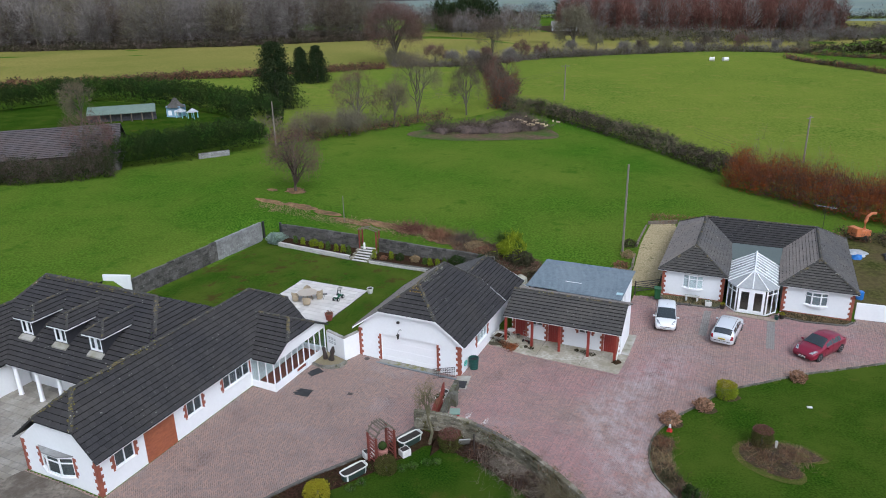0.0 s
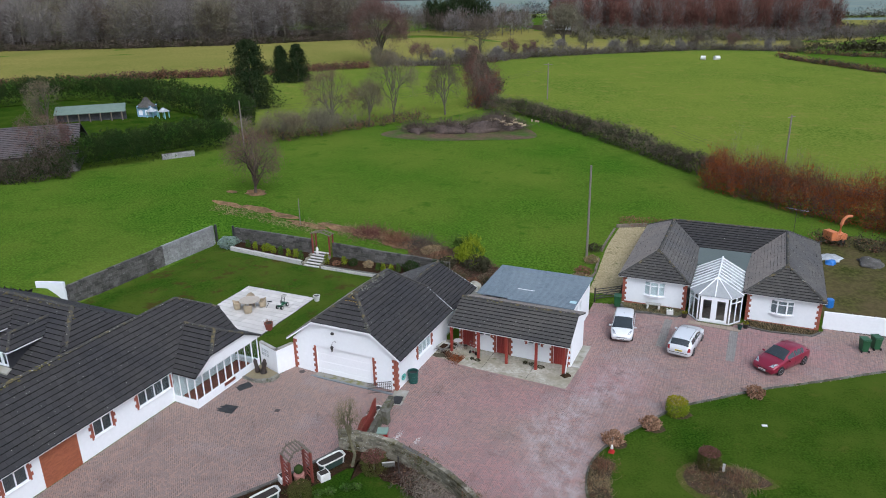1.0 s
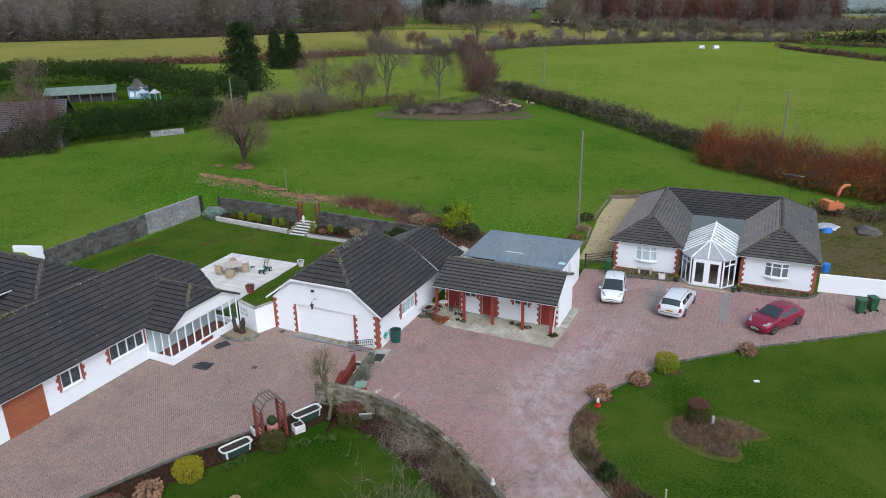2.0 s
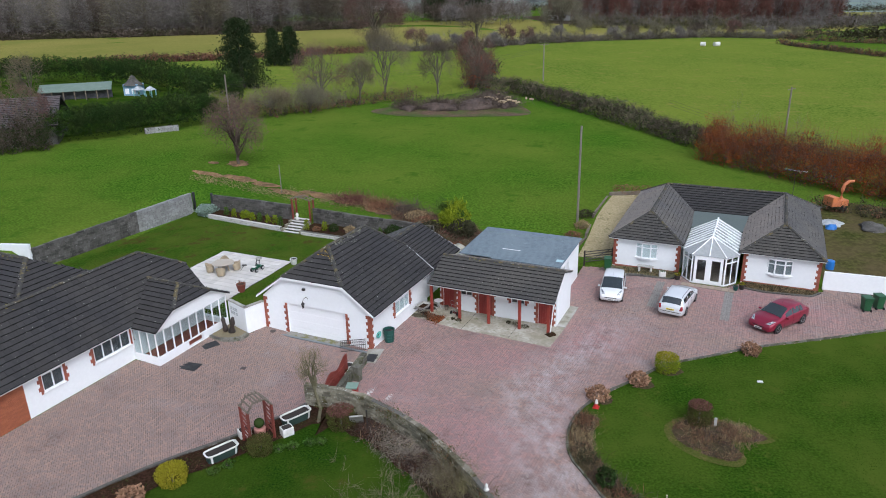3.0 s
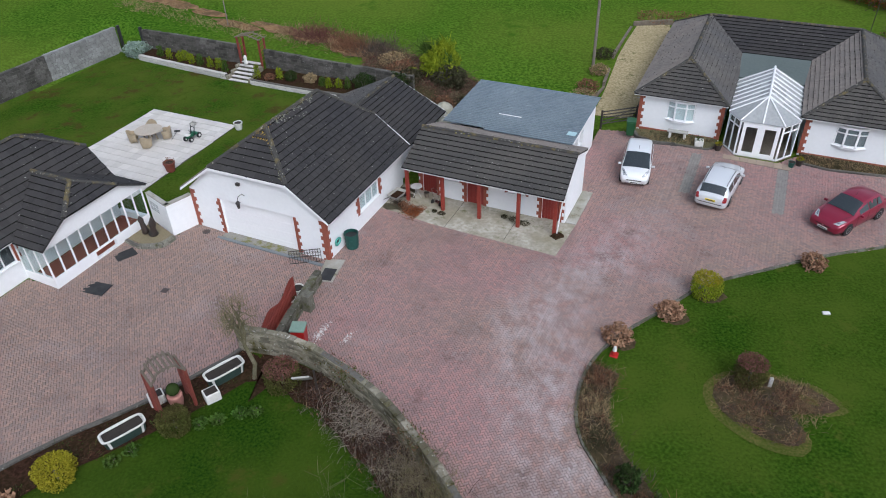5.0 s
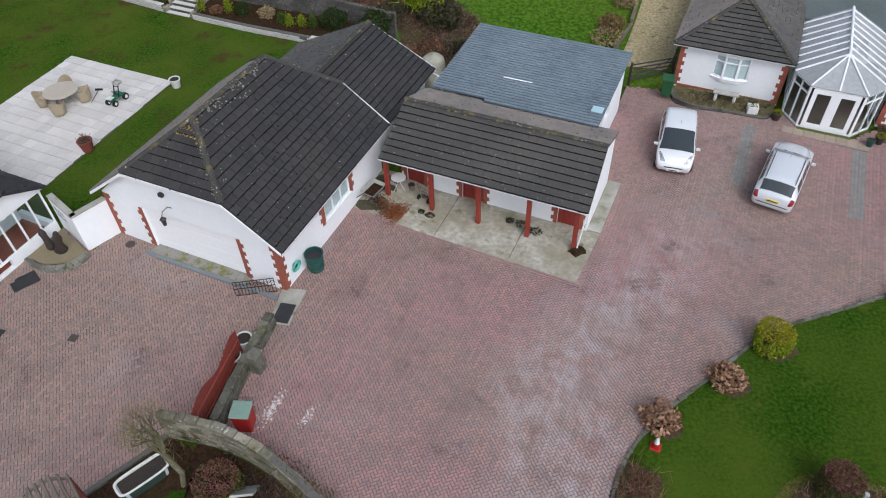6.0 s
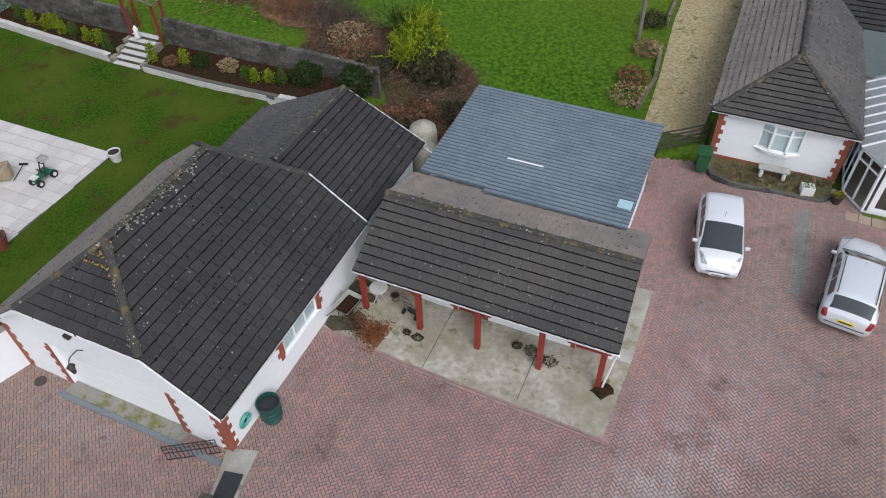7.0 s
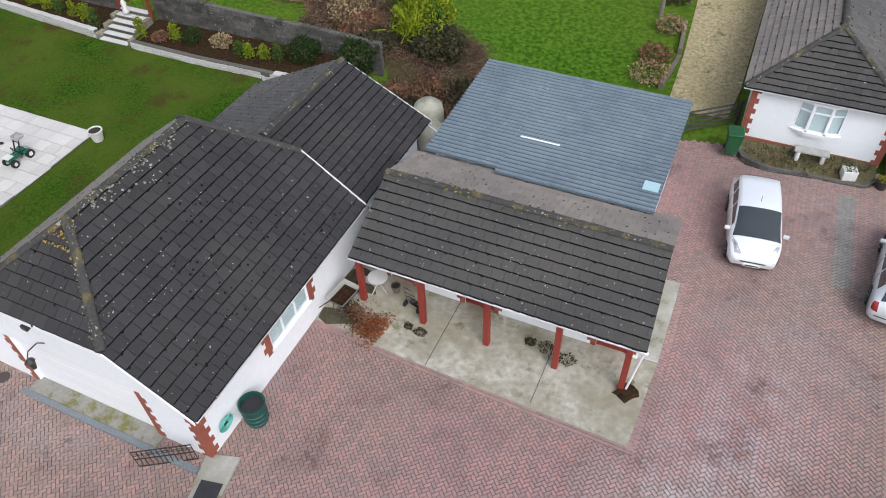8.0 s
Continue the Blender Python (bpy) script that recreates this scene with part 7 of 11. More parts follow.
hedge_stuff([(10, 285), (52, 322), (70, 345)], 8, 4.5, 210, 0.2, 65, [LEAF_HEDGE, TWIG, TWIG_WOOD], "far_hedge", "grey bushy hedge before the beech wood", 0.5, twig_share=0.8, twig_mat=TWIG_WOOD, twig_len=1.6)


def conifer(name, w, u, height, rad, seed, label, n=2600, size=0.3, mat=None, base=0.05, tip=0.12, boughs=0, power=0.62):
    """An evergreen: a tapered trunk, and a crown of leafy boughs (or of leaves alone, where it is small)."""
    th = free(name, at(w, u), label, "conifer", "")
    bm = fresh()
    cone(bm, 0, 0, -0.2, height * 0.96, rad * 0.11, 0.03, 7)
    part("trunk", bm, BARK, th)
    g = np.random.default_rng(seed)
    if boughs:
        kb = base + (1 - base) * np.linspace(0, 1, boughs) ** 0.9
        ab = np.arange(boughs) * 2.4 + g.normal(0, 0.4, boughs)
        lb = rad * (tip + (1 - tip) * (1 - kb) ** power) * g.uniform(0.55, 1.12, boughs)
        i = np.arange(n) % boughs
        f = g.uniform(0.15, 1.0, n) ** 0.7
        spread_at = 0.1 + 0.16 * lb[i] * f
        c = np.stack([np.cos(ab[i]) * lb[i] * f, np.sin(ab[i]) * lb[i] * f, kb[i] * height + lb[i] * (0.22 * f - 0.42 * f * f)], 1)
        c += g.normal(size=(n, 3)) * spread_at[:, None] * np.array([1, 1, 0.55])
    else:
        k = g.uniform(0, 1, n)
        z = height * (base + (1 - base) * k)
        r = rad * (tip + (1 - tip) * (1 - k) ** power) * g.uniform(0.35, 1.0, n) ** 0.5
        a = g.uniform(0, 2 * math.pi, n)
        c = np.stack([r * np.cos(a) * (1 + 0.15 * np.sin(3 * a + seed)), r * np.sin(a), z], 1)
    part("crown", leaves(c, size, 1, 0.06, seed), mat or LEAF_DARK, th, kind="stuff")
    return th


conifer("cypress_tree", -71.4, 74.5, 12.6, 5.4, 1, "tall ragged dark cypress on the pasture", 20000, 0.16, LEAF_FIR, 0.02, 0.22, boughs=150, power=0.55)
conifer("fir_tree", -86.0, 103.7, 8.3, 3.1, 2, "small dark fir with a pointed crown", 11000, 0.15, LEAF_FIR, boughs=150, power=0.45)
conifer("fir_tree", -83.1, 106.1, 8.6, 3.2, 3, "small dark fir with a pointed crown", 11000, 0.15, LEAF_FIR, boughs=150, power=0.45)
wood("pine_clump", [(-124, 262), (-104, 268), (-102, 280), (-126, 276)], 26, 14, 7, [LEAF_FIR], "dark pine clump on the far field edge", 0.4, (0.28, 0.5), 700)
wood("pine_row", [(-74, 342), (-60, 392), (44, 404), (44, 420), (-80, 412), (-92, 340)], 46, 20, 8, [LEAF_FIR], "dark pines behind the beech wood", 0.4, (0.16, 0.5), 420)


def crown_mesh(height, rad, seed, trunk_r, fork=0.2, l1=9, l2=5, l3=4, droop=-0.25):
    """A bare tree with a rounded crown: trunk, limbs to points inside the crown, boughs and branches to its outside. Verts, quads, tips."""
    g = random.Random(seed)
    vs, fs, tips = [], [], []
    cz, hz = height * (fork + 1) / 2, height * (1 - fork) / 2

    def bar(a, b, ra, rb, seg, sag=0.0):
        d = b - a
        side = d.orthogonal().normalized()
        other = d.normalized().cross(side)
        mid = (a + b) / 2 + Vector((g.uniform(-1, 1), g.uniform(-1, 1), g.uniform(-0.2, 0.8))) * d.length * 0.09
        prev = None
        for p, r in ((a, ra), (mid, (ra + rb) / 2), (b, rb)):
            now = len(vs)
            for j in range(seg):
                t = 2 * math.pi * j / seg
                vs.append(p + side * (r * math.cos(t)) + other * (r * math.sin(t)))
            if prev is not None:
                for j in range(seg):
                    fs.append([prev + j, prev + (j + 1) % seg, now + (j + 1) % seg, now + j])
            prev = now

    def ball(d, k):
        return Vector((d.x * rad * k, d.y * rad * k, cz + d.z * hz * k))

    def near(d, k):
        return (d + Vector((g.gauss(0, k), g.gauss(0, k), g.gauss(0, k)))).normalized()

    top = Vector((0, 0, height * fork))
    bar(Vector((0, 0, -0.2)), top, trunk_r, trunk_r * 0.8, 7)
    lead = Vector((g.uniform(-0.2, 0.2), g.uniform(-0.2, 0.2), height * 0.72))
    bar(top, lead, trunk_r * 0.75, trunk_r * 0.2, 6)
    for i in range(l1):
        while True:
            d = Vector((g.gauss(0, 1), g.gauss(0, 1), g.gauss(0.25, 0.8))).normalized()
            if d.z > droop - 0.2:
                break
        start = top.lerp(lead, g.uniform(0.0, 0.6))
        n1 = ball(d, 0.5)
        bar(start, n1, trunk_r * 0.45, trunk_r * 0.24, 5)
        for j in range(l2):
            d2 = near(d, 0.42)
            n2 = ball(d2, g.uniform(0.68, 0.82))
            bar(start.lerp(n1, g.uniform(0.55, 1.0)), n2, trunk_r * 0.2, trunk_r * 0.1, 4)
            for k in range(l3):
                n3 = ball(near(d2, 0.24), g.uniform(0.86, 1.06))
                bar(n1.lerp(n2, g.uniform(0.4, 1.0)), n3, trunk_r * 0.09, trunk_r * 0.04, 3)
                tips += [n3, n2.lerp(n3, 0.5)]
    return [tuple(v) for v in vs], fs, np.array([tuple(t) for t in tips])


def round_tree(name, w, u, height, rad, seed, label, trunk_r=0.16, fork=0.2, twig=None, twig_n=6, twig_len=0.7, twig_w=0.02, mat=None, group="", size=(9, 5, 4), up=0.3):
    th = free(name, at(w, u, None, seed * 40), label, "tree", group)
    v, f, tips = crown_mesh(height, rad, seed, trunk_r, fork, *size)
    part("trunk", (v, f), mat or BARK, th)
    part("crown", twigs(tips, twig_len, twig_w, twig_n, twig_len * 0.3, seed, up), twig or TWIG, th, kind="stuff")
    return th


round_tree("field_tree", -35.2, 29.6, 7.4, 3.4, 3, "round bare tree standing alone in the field", 0.2, 0.1, TWIG_PURPLE, 5, 0.9, 0.013, TWIG, size=(16, 6, 4), up=0.7)
for k, (w, u, h, r, tw) in enumerate(((-47.7, 65.6, 9.6, 4.6, TWIG_PURPLE), (-42.5, 69.4, 7.6, 2.4, TWIG_PALE), (-40.5, 74.6, 12.0, 4.4, TWIG_PALE), (-35.3, 85.0, 9.0, 3.2, TWIG), (-32.1, 95.6, 10.5, 3.6, TWIG_RED), (-62.0, 170.0, 12.0, 5.0, TWIG), (-50.0, 55.0, 4.2, 3.2, TWIG_PALE), (-46.0, 60.0, 4.0, 3.0, TWIG_WOOD2))):
    round_tree("hedge_tree", w, u, h, r, 11 + k, "bare winter tree on the field edge", 0.2, 0.12, tw, 7, 1.1, 0.022, group="field edge trees", size=(10, 5, 4), up=0.5)
round_tree("great_tree", -83.5, 147.0, 17, 8.5, 21, "large bare tree in the far hedge", 0.5, 0.16, TWIG_PURPLE, 9, 1.8, 0.045, size=(14, 6, 5))
round_tree("great_tree", -44.5, 200.0, 15, 6.5, 22, "large bare tree in the far hedge", 0.4, 0.16, TWIG_WOOD2, 8, 1.6, 0.07, size=(12, 5, 5))
far_line = smooth_line([(-82.8, 142.2), (-71.9, 147.6), (-62.8, 155.1), (-56.8, 167.1), (-49.8, 184.4), (-29.5, 208.7), (-5.0, 234.1), (24.2, 246.5)], 8)
gt = random.Random(17)
for k, (w, u) in enumerate(far_line[::1]):
    h = gt.uniform(3.5, 6.8)
    round_tree("hedge_tree", w + gt.uniform(-1.5, 1.5), u + gt.uniform(-1, 1), h, h * gt.uniform(0.38, 0.55), 200 + k, "bare bush in the far hedge", 0.16, 0.08, gt.choice((TWIG, TWIG_WOOD, TWIG_WOOD2, TWIG_PURPLE)), 7, 1.0, 0.07, group="far hedge trees", size=(7, 4, 3), up=0.4)
round_tree("garden_birch", -88.0, 43.0, 8.0, 3.0, 23, "thin bare tree by the neighbour's house", 0.14, 0.2, TWIG_PALE, 5, 0.8, 0.03)
round_tree("garden_birch", -64.5, 24.5, 8.0, 3.2, 24, "thin bare reddish tree by the neighbour's house", 0.14, 0.2, TWIG_PURPLE, 5, 0.8, 0.03)
hedge_stuff(smooth_line([(-57.0, 50.0), (-52.0, 57.5), (-48.0, 63.0), (-44.5, 68.0)], 2), 5.0, 3.2, 260, 0.1, 62, [TWIG_PALE, TWIG_WOOD2], "scrub_row", "pale brown thicket along the field edge", 0.3, category="scrub", twig_share=0.8, twig_mat=TWIG_WOOD2)

# short grass blades over the lawns
def lawn_blades(name, poly, n, seed, label, mat, size=0.05):
    g = np.random.default_rng(seed)
    lo, hi = np.min(poly, 0), np.max(poly, 0)
    q = g.uniform(lo, hi, (n, 2))
    q = q[inside(q[:, 0], q[:, 1], poly)]
    clump = np.array([noise.noise(Vector((a * 0.8, b * 0.8, seed))) for a, b in q])
    q = q[clump > g.uniform(-0.5, 0.35, len(q))]
    c = np.stack([q[:, 0], q[:, 1], land(q[:, 0], q[:, 1]) - 0.005], 1)
    th = thing(name, *q[0], zl(*q[0]), label, "grass", kind="stuff")
    part("grass_blades", twigs(c, size, 0.02, 2, 0.03, seed, 0.8, 0.0), mat, th, kind="stuff")


BLADE = foliage_mat("lawn_blade", (0.015, 0.043, 0.004), (0.037, 0.078, 0.008), (0.062, 0.085, 0.014), 0.7)
BLADE_WORN = foliage_mat("worn_lawn_blade", (0.030, 0.066, 0.007), (0.070, 0.112, 0.014), (0.10, 0.105, 0.022), 0.7)
lawn_blades("lawn_west", [(-31.3, 1.5), (-30.9, 16.5), (-19.5, 15.8), (-20.9, 10.5), (-20.9, 0.9), (-28, 0.9)], 26000, 1, "short mossy grass of the garden lawn", BLADE_WORN)
lawn_blades("lawn_west", [(-20.5, 10.5), (-19.5, 15.8), (-8.2, 15.8), (-9.6, 1.5), (-13.1, 1.5), (-13.1, 10.5)], 22000, 2, "short mossy grass of the garden lawn", BLADE_WORN)
lawn_blades("lawn_front", [(p[0] + 1.5, p[1]) for p in YARD_EDGE[:-4]] + [(2.5, -9.6), (9.5, -12.2), (13.0, -22.0), (-4.0, -24.0)], 34000, 3, "short mossy grass of the lower lawn", BLADE)
lawn_blades("lawn_east", [(p[0] + 1.25, p[1] - 0.6) for p in KERB[28:-8]] + [(34, 10), (30, -10)], 42000, 4, "short mossy grass of the lawn inside the kerb", BLADE)

# ---- parked cars ----
RUBBER = surf("black_rubber", (0.012, 0.012, 0.012), (0.02, 0.02, 0.02), 0.8, 2, 20, bump=0.1)
CHROME = surf("bright_metal", (0.55, 0.55, 0.56), (0.62, 0.62, 0.63), 0.25, 2, 20, metal=1.0, bump=0.0)
ALLOY = surf("wheel_alloy", (0.36, 0.37, 0.38), (0.45, 0.46, 0.47), 0.35, 2, 20, metal=0.8, bump=0.0)
CARGLASS = surf("tinted_car_glass", (0.016, 0.022, 0.025), (0.024, 0.032, 0.036), 0.05, 2, 5, bump=0.0, spec=0.8, coat=0.5, wear=0.1)
SEAM = surf("dark_seam", (0.015, 0.015, 0.015), (0.02, 0.02, 0.02), 0.7, 2, 20, bump=0.0)
LAMPCLEAR = surf("clear_lamp", (0.30, 0.32, 0.33), (0.4, 0.42, 0.43), 0.12, 2, 20, bump=0.0, spec=0.8)
LAMPRED = surf("red_lamp", (0.22, 0.008, 0.012), (0.28, 0.012, 0.016), 0.15, 2, 20, bump=0.0, spec=0.8)
PLATE_Y = surf("yellow_plate", (0.62, 0.50, 0.02), (0.68, 0.55, 0.03), 0.4, 2, 20, bump=0.0)
PLATE_W = surf("white_plate", (0.7, 0.7, 0.68), (0.76, 0.76, 0.74), 0.4, 2, 20, bump=0.0)


def car_paint(name, c, metal=0.35):
    return surf(name, c, tuple(min(1, v * 1.015) for v in c), 0.28, 0.8, 1.0, tuple(v * 0.985 for v in c), bump=0.0, metal=metal, coat=0.6, wear=0.05)


def car(name, w, u, turn, st, paint, wheel_x, tyre_r, label, cabin, screen, rear, doors, lamp, back_lamp, rails=False):
    """st: stations (x, half width, sill, belt, top, half width of the roof) from nose to tail; cabin, screen, rear: station indices;
    lamp: the headlight's outline from above, back_lamp: the tail light's outline from behind."""
    th = free(name, at(w, u, None, turn), label, "car", "parked cars")

    def ring(i, f=0.0):
        a = np.array(st[i], float)
        if f:
            a = a + (np.array(st[i + 1], float) - a) * f
        x, hw, zs, zb, zt, hr = a
        pts = [(hw * 0.86, zs), (hw * 0.98, zs + 0.1), (hw, zs + (zb - zs) * 0.5), (hw * 0.985, zb - 0.04), (hw * 0.955, zb), (hr + (hw * 0.955 - hr) * 0.08, zt - 0.05), (hr * 0.86, zt - 0.012), (hr * 0.45, zt + 0.012), (0, zt + 0.018)]
        return x, pts

    bm = fresh()
    rows = []
    sub = 3
    for i in range(len(st) - 1):
        for k in range(sub):
            rows.append(ring(i, k / sub) if k else ring(i))
    rows.append(ring(len(st) - 1))
    grid = []
    for x, pts in rows:
        line = [bm.verts.new((x, y, z)) for y, z in pts] + [bm.verts.new((x, -y, z)) for y, z in pts[-2::-1]]
        grid.append(line)
    for a, b in zip(grid, grid[1:]):
        for j in range(len(a) - 1):
            bm.faces.new((a[j], a[j + 1], b[j + 1], b[j]))
        bm.faces.new((a[-1], a[0], b[0], b[-1]))
    bm.faces.new(grid[0])
    bm.faces.new(list(reversed(grid[-1])))
    bmesh.ops.recalc_face_normals(bm, faces=bm.faces[:])
    skin = BVHTree.FromBMesh(bm)
    body = part("body", bm, paint, th, smooth=True)

    def pt(i, f, j, g=0.0):
        x, p = ring(i, f)
        y, z = p[j][0] + (p[j + 1][0] - p[j][0]) * g, p[j][1] + (p[j + 1][1] - p[j][1]) * g if j + 1 < len(p) else p[j][1]
        return Vector((x, y, z))

    def patch(pname, quad, mat, out, n=4, m=3, mirror=False):
        """A curved patch over four surface corners, lifted along out."""
        bm = fresh()
        for sgn in ((1, -1) if mirror else (1,)):
            vs = []
            for a in range(n + 1):
                s = a / n
                for b in range(m + 1):
                    t = b / m
                    p = (quad[0] * (1 - s) + quad[1] * s) * (1 - t) + (quad[3] * (1 - s) + quad[2] * s) * t + Vector(out)
                    vs.append(bm.verts.new((p.x, p.y * sgn, p.z)))
            for a in range(n):
                for b in range(m):
                    k = a * (m + 1) + b
                    bm.faces.new((vs[k], vs[k + 1], vs[k + m + 2], vs[k + m + 1]))
        return part(pname, bm, mat, body)

    def laid(pname, quad, way, mat, out=0.008, n=6, m=4, sides=(1, -1)):
        """A patch that lies on the body: a four-cornered outline carried along way (down, back or forward) until it meets the skin."""
        for sgn in sides:
            bm = fresh()
            vs = []
            for a in range(n + 1):
                for b in range(m + 1):
                    s_, t_ = a / n, b / m
                    q = [(quad[0][i] * (1 - s_) + quad[1][i] * s_) * (1 - t_) + (quad[3][i] * (1 - s_) + quad[2][i] * s_) * t_ for i in (0, 1)]
                    if way == "down":
                        o, d = Vector((q[0], q[1] * sgn, 4.0)), Vector((0, 0, -1))
                    else:
                        o, d = Vector((5.0 if way == "back" else -5.0, q[0] * sgn, q[1])), Vector((-1 if way == "back" else 1, 0, 0))
                    hit = skin.ray_cast(o, d)[0] or skin.find_nearest(o + d * 3)[0]
                    vs.append(bm.verts.new(hit - d * out))
            for a in range(n):
                for b in range(m):
                    k = a * (m + 1) + b
                    bm.faces.new((vs[k], vs[k + 1], vs[k + m + 2], vs[k + m + 1]))
            part(pname, bm, mat, body, smooth=True)

    # side glass, one patch for each light of the cabin
    for (i0, f0), (i1, f1) in cabin:
        for sgn in (1, -1):
            q = [pt(i0, f0, 4, 0.12), pt(i1, f1, 4, 0.12), pt(i1, f1, 4, 0.86), pt(i0, f0, 4, 0.86)]
            q = [Vector((v.x, v.y * sgn, v.z)) for v in q]
            patch("side_window", q, CARGLASS, (0, 0.012 * sgn, 0.006))
    for pname, (ia, ib) in (("windscreen", screen), ("rear_window", rear)):
        a0, a1 = ring(ia)[1], ring(ib)[1]
        xa, xb = st[ia][0], st[ib][0]
        sx = 0.014 if pname == "windscreen" else -0.014
        n_cols = 12

        def edge(p, k):
            """A point of the upper profile, k from -1 to 1 across."""
            y = abs(k) * p[5][0] * 0.985
            ys, zs = [p[8][0], p[7][0], p[6][0], p[5][0]], [p[8][1], p[7][1], p[6][1], p[5][1]]
            return math.copysign(y, k), float(np.interp(y, ys, zs))

        bm = fresh()
        vs = []
        for r in range(7):
            t = 0.02 + 0.95 * r / 6
            for c in range(n_cols + 1):
                k = -1 + 2 * c / n_cols
                k *= 1 - 0.03 * (1 - abs(2 * t - 1))
                (y0, z0), (y1, z1) = edge(a0, k), edge(a1, k)
                vs.append(bm.verts.new((xa + (xb - xa) * t + sx, y0 + (y1 - y0) * t, z0 + (z1 - z0) * t + 0.012)))
        for r in range(6):
            for c in range(n_cols):
                k = r * (n_cols + 1) + c
                bm.faces.new((vs[k], vs[k + 1], vs[k + n_cols + 2], vs[k + n_cols + 1]))
        part(pname, bm, CARGLASS, body, smooth=True)
    for y0 in (-0.1, 0.32):
        bm = fresh()
        x0, z0 = st[screen[0]][0], st[screen[0]][4]
        tube(bm, [(x0 + 0.0, y0 + 0.05, z0 + 0.045), (x0 - 0.12, y0 - 0.45, z0 + 0.075)], 0.009, 4)
        part("wiper", bm, SEAM, body)
    # door seams
    for i, f in doors:
        for sgn in (1, -1):
            x, p = ring(i, f)
            bm = fresh()
            tube(bm, [Vector((x, (y + 0.002) * sgn, z)) for y, z in p[1:5]], 0.006, 4)
            part("door_seam", bm, SEAM, body)
    # lamps, bumper strip, plates
    for sgn in (1, -1):
        bm = fresh()
        vs = box(bm, -0.05, 0.05, -0.09, 0.09, -0.06, 0.06, 0.025)
        bmesh.ops.translate(bm, verts=bm.verts, vec=(st[screen[0]][0] - 0.35, sgn * (st[screen[0]][1] + 0.1), st[screen[0]][3] + 0.06))
        part("door_mirror", bm, paint, body)
    nose, tail = st[0][0], st[-1][0]
    laid("headlight", lamp, "down", LAMPCLEAR)
    laid("headlight_lens", [(p[0] * 0.5 + q[0] * 0.5, p[1] * 0.5 + q[1] * 0.5) for p, q in zip(lamp, [(sum(v[0] for v in lamp) / 4, sum(v[1] for v in lamp) / 4)] * 4)], "down", CHROME, 0.013, 3, 3)
    laid("tail_light", back_lamp, "forward", LAMPRED)
    laid("grille", [(-0.44, 0.515), (0.44, 0.515), (0.36, 0.465), (-0.36, 0.465)], "back", SEAM, 0.008, 10, 2, (1,))
    laid("badge", [(-0.05, 0.52), (0.05, 0.52), (0.05, 0.47), (-0.05, 0.47)], "back", CHROME, 0.016, 2, 2, (1,))
    laid("bumper_intake", [(-0.55, 0.30), (0.55, 0.30), (0.48, 0.235), (-0.48, 0.235)], "back", SEAM, 0.008, 10, 2, (1,))
    laid("bumper_strip", [(-0.72, 0.52), (0.72, 0.52), (0.72, 0.48), (-0.72, 0.48)], "forward", SEAM, 0.008, 10, 2, (1,))
    xb_, xs_ = st[1][0] + 0.02, st[screen[0]][0] + 0.02
    laid("bonnet_seam", [(xb_, st[1][5] * 0.62), (xs_, st[screen[0]][5] * 0.97), (xs_, st[screen[0]][5] * 0.985), (xb_, st[1][5] * 0.65)], "down", SEAM, 0.004, 10, 1)
    xr_ = st[screen[1]][0] - 0.25
    bm = fresh()
    tube(bm, [(xr_, 0, st[screen[1]][4] + 0.02), (xr_ - 0.1, 0, st[screen[1]][4] + 0.22)], 0.007, 4)
    part("aerial", bm, SEAM, body)
    bm = fresh()
    box(bm, nose - 0.02, nose + 0.02, -0.26, 0.26, 0.3, 0.41, 0.004)
    pl = part("number_plate", bm, PLATE_W, body)
    bm = fresh()
    box(bm, nose + 0.021, nose + 0.024, -0.2, 0.2, 0.33, 0.38)
    part("plate_bar", bm, SEAM, pl)
    bm = fresh()
    box(bm, tail - 0.02, tail + 0.03, -0.26, 0.26, 0.62, 0.73, 0.004)
    pl = part("number_plate", bm, PLATE_Y, body)
    bm = fresh()
    box(bm, tail - 0.024, tail - 0.021, -0.2, 0.2, 0.65, 0.70)
    part("plate_bar", bm, SEAM, pl)
    if rails:
        for sgn in (1, -1):
            bm = fresh()
            k = screen[1]
            tube(bm, [(st[k][0] - 0.1, sgn * st[k][5] * 0.93, st[k][4] + 0.0), (st[k][0] - 0.2, sgn * st[k][5] * 0.93, st[k][4] + 0.045), (st[rear[0]][0] + 0.2, sgn * st[rear[0]][5] * 0.93, st[rear[0]][4] + 0.045), (st[rear[0]][0] + 0.08, sgn * st[rear[0]][5] * 0.93, st[rear[0]][4])], 0.016, 6)
            part("roof_rail", bm, SEAM, body)
    # wheels
    for x in wheel_x:
        for sgn in (1, -1):
            yy = sgn * (st[3][1] - 0.09)
            m = pose(x, yy, tyre_r, 90)
            bm = fresh()
            lathe(bm, [(tyre_r * 0.62, -0.095), (tyre_r * 0.93, -0.1), (tyre_r, -0.07), (tyre_r, 0.07), (tyre_r * 0.93, 0.1), (tyre_r * 0.62, 0.095)], 24, m)
            wh = part("wheel", bm, RUBBER, th, smooth=True)
            bm = fresh()
            o = -sgn
            lathe(bm, [(tyre_r * 0.63, 0.06 * o), (tyre_r * 0.6, 0.1 * o), (tyre_r * 0.2, 0.075 * o), (tyre_r * 0.08, 0.1 * o), (0.002, 0.1 * o)], 20, m)
            part("rim", bm, ALLOY, wh)
            bm = fresh()
            cone(bm, 0, 0, -0.06, 0.06, tyre_r * 1.13, tyre_r * 1.13, 20, pose(x, sgn * (st[3][1] - 0.065), tyre_r + 0.01, 90))
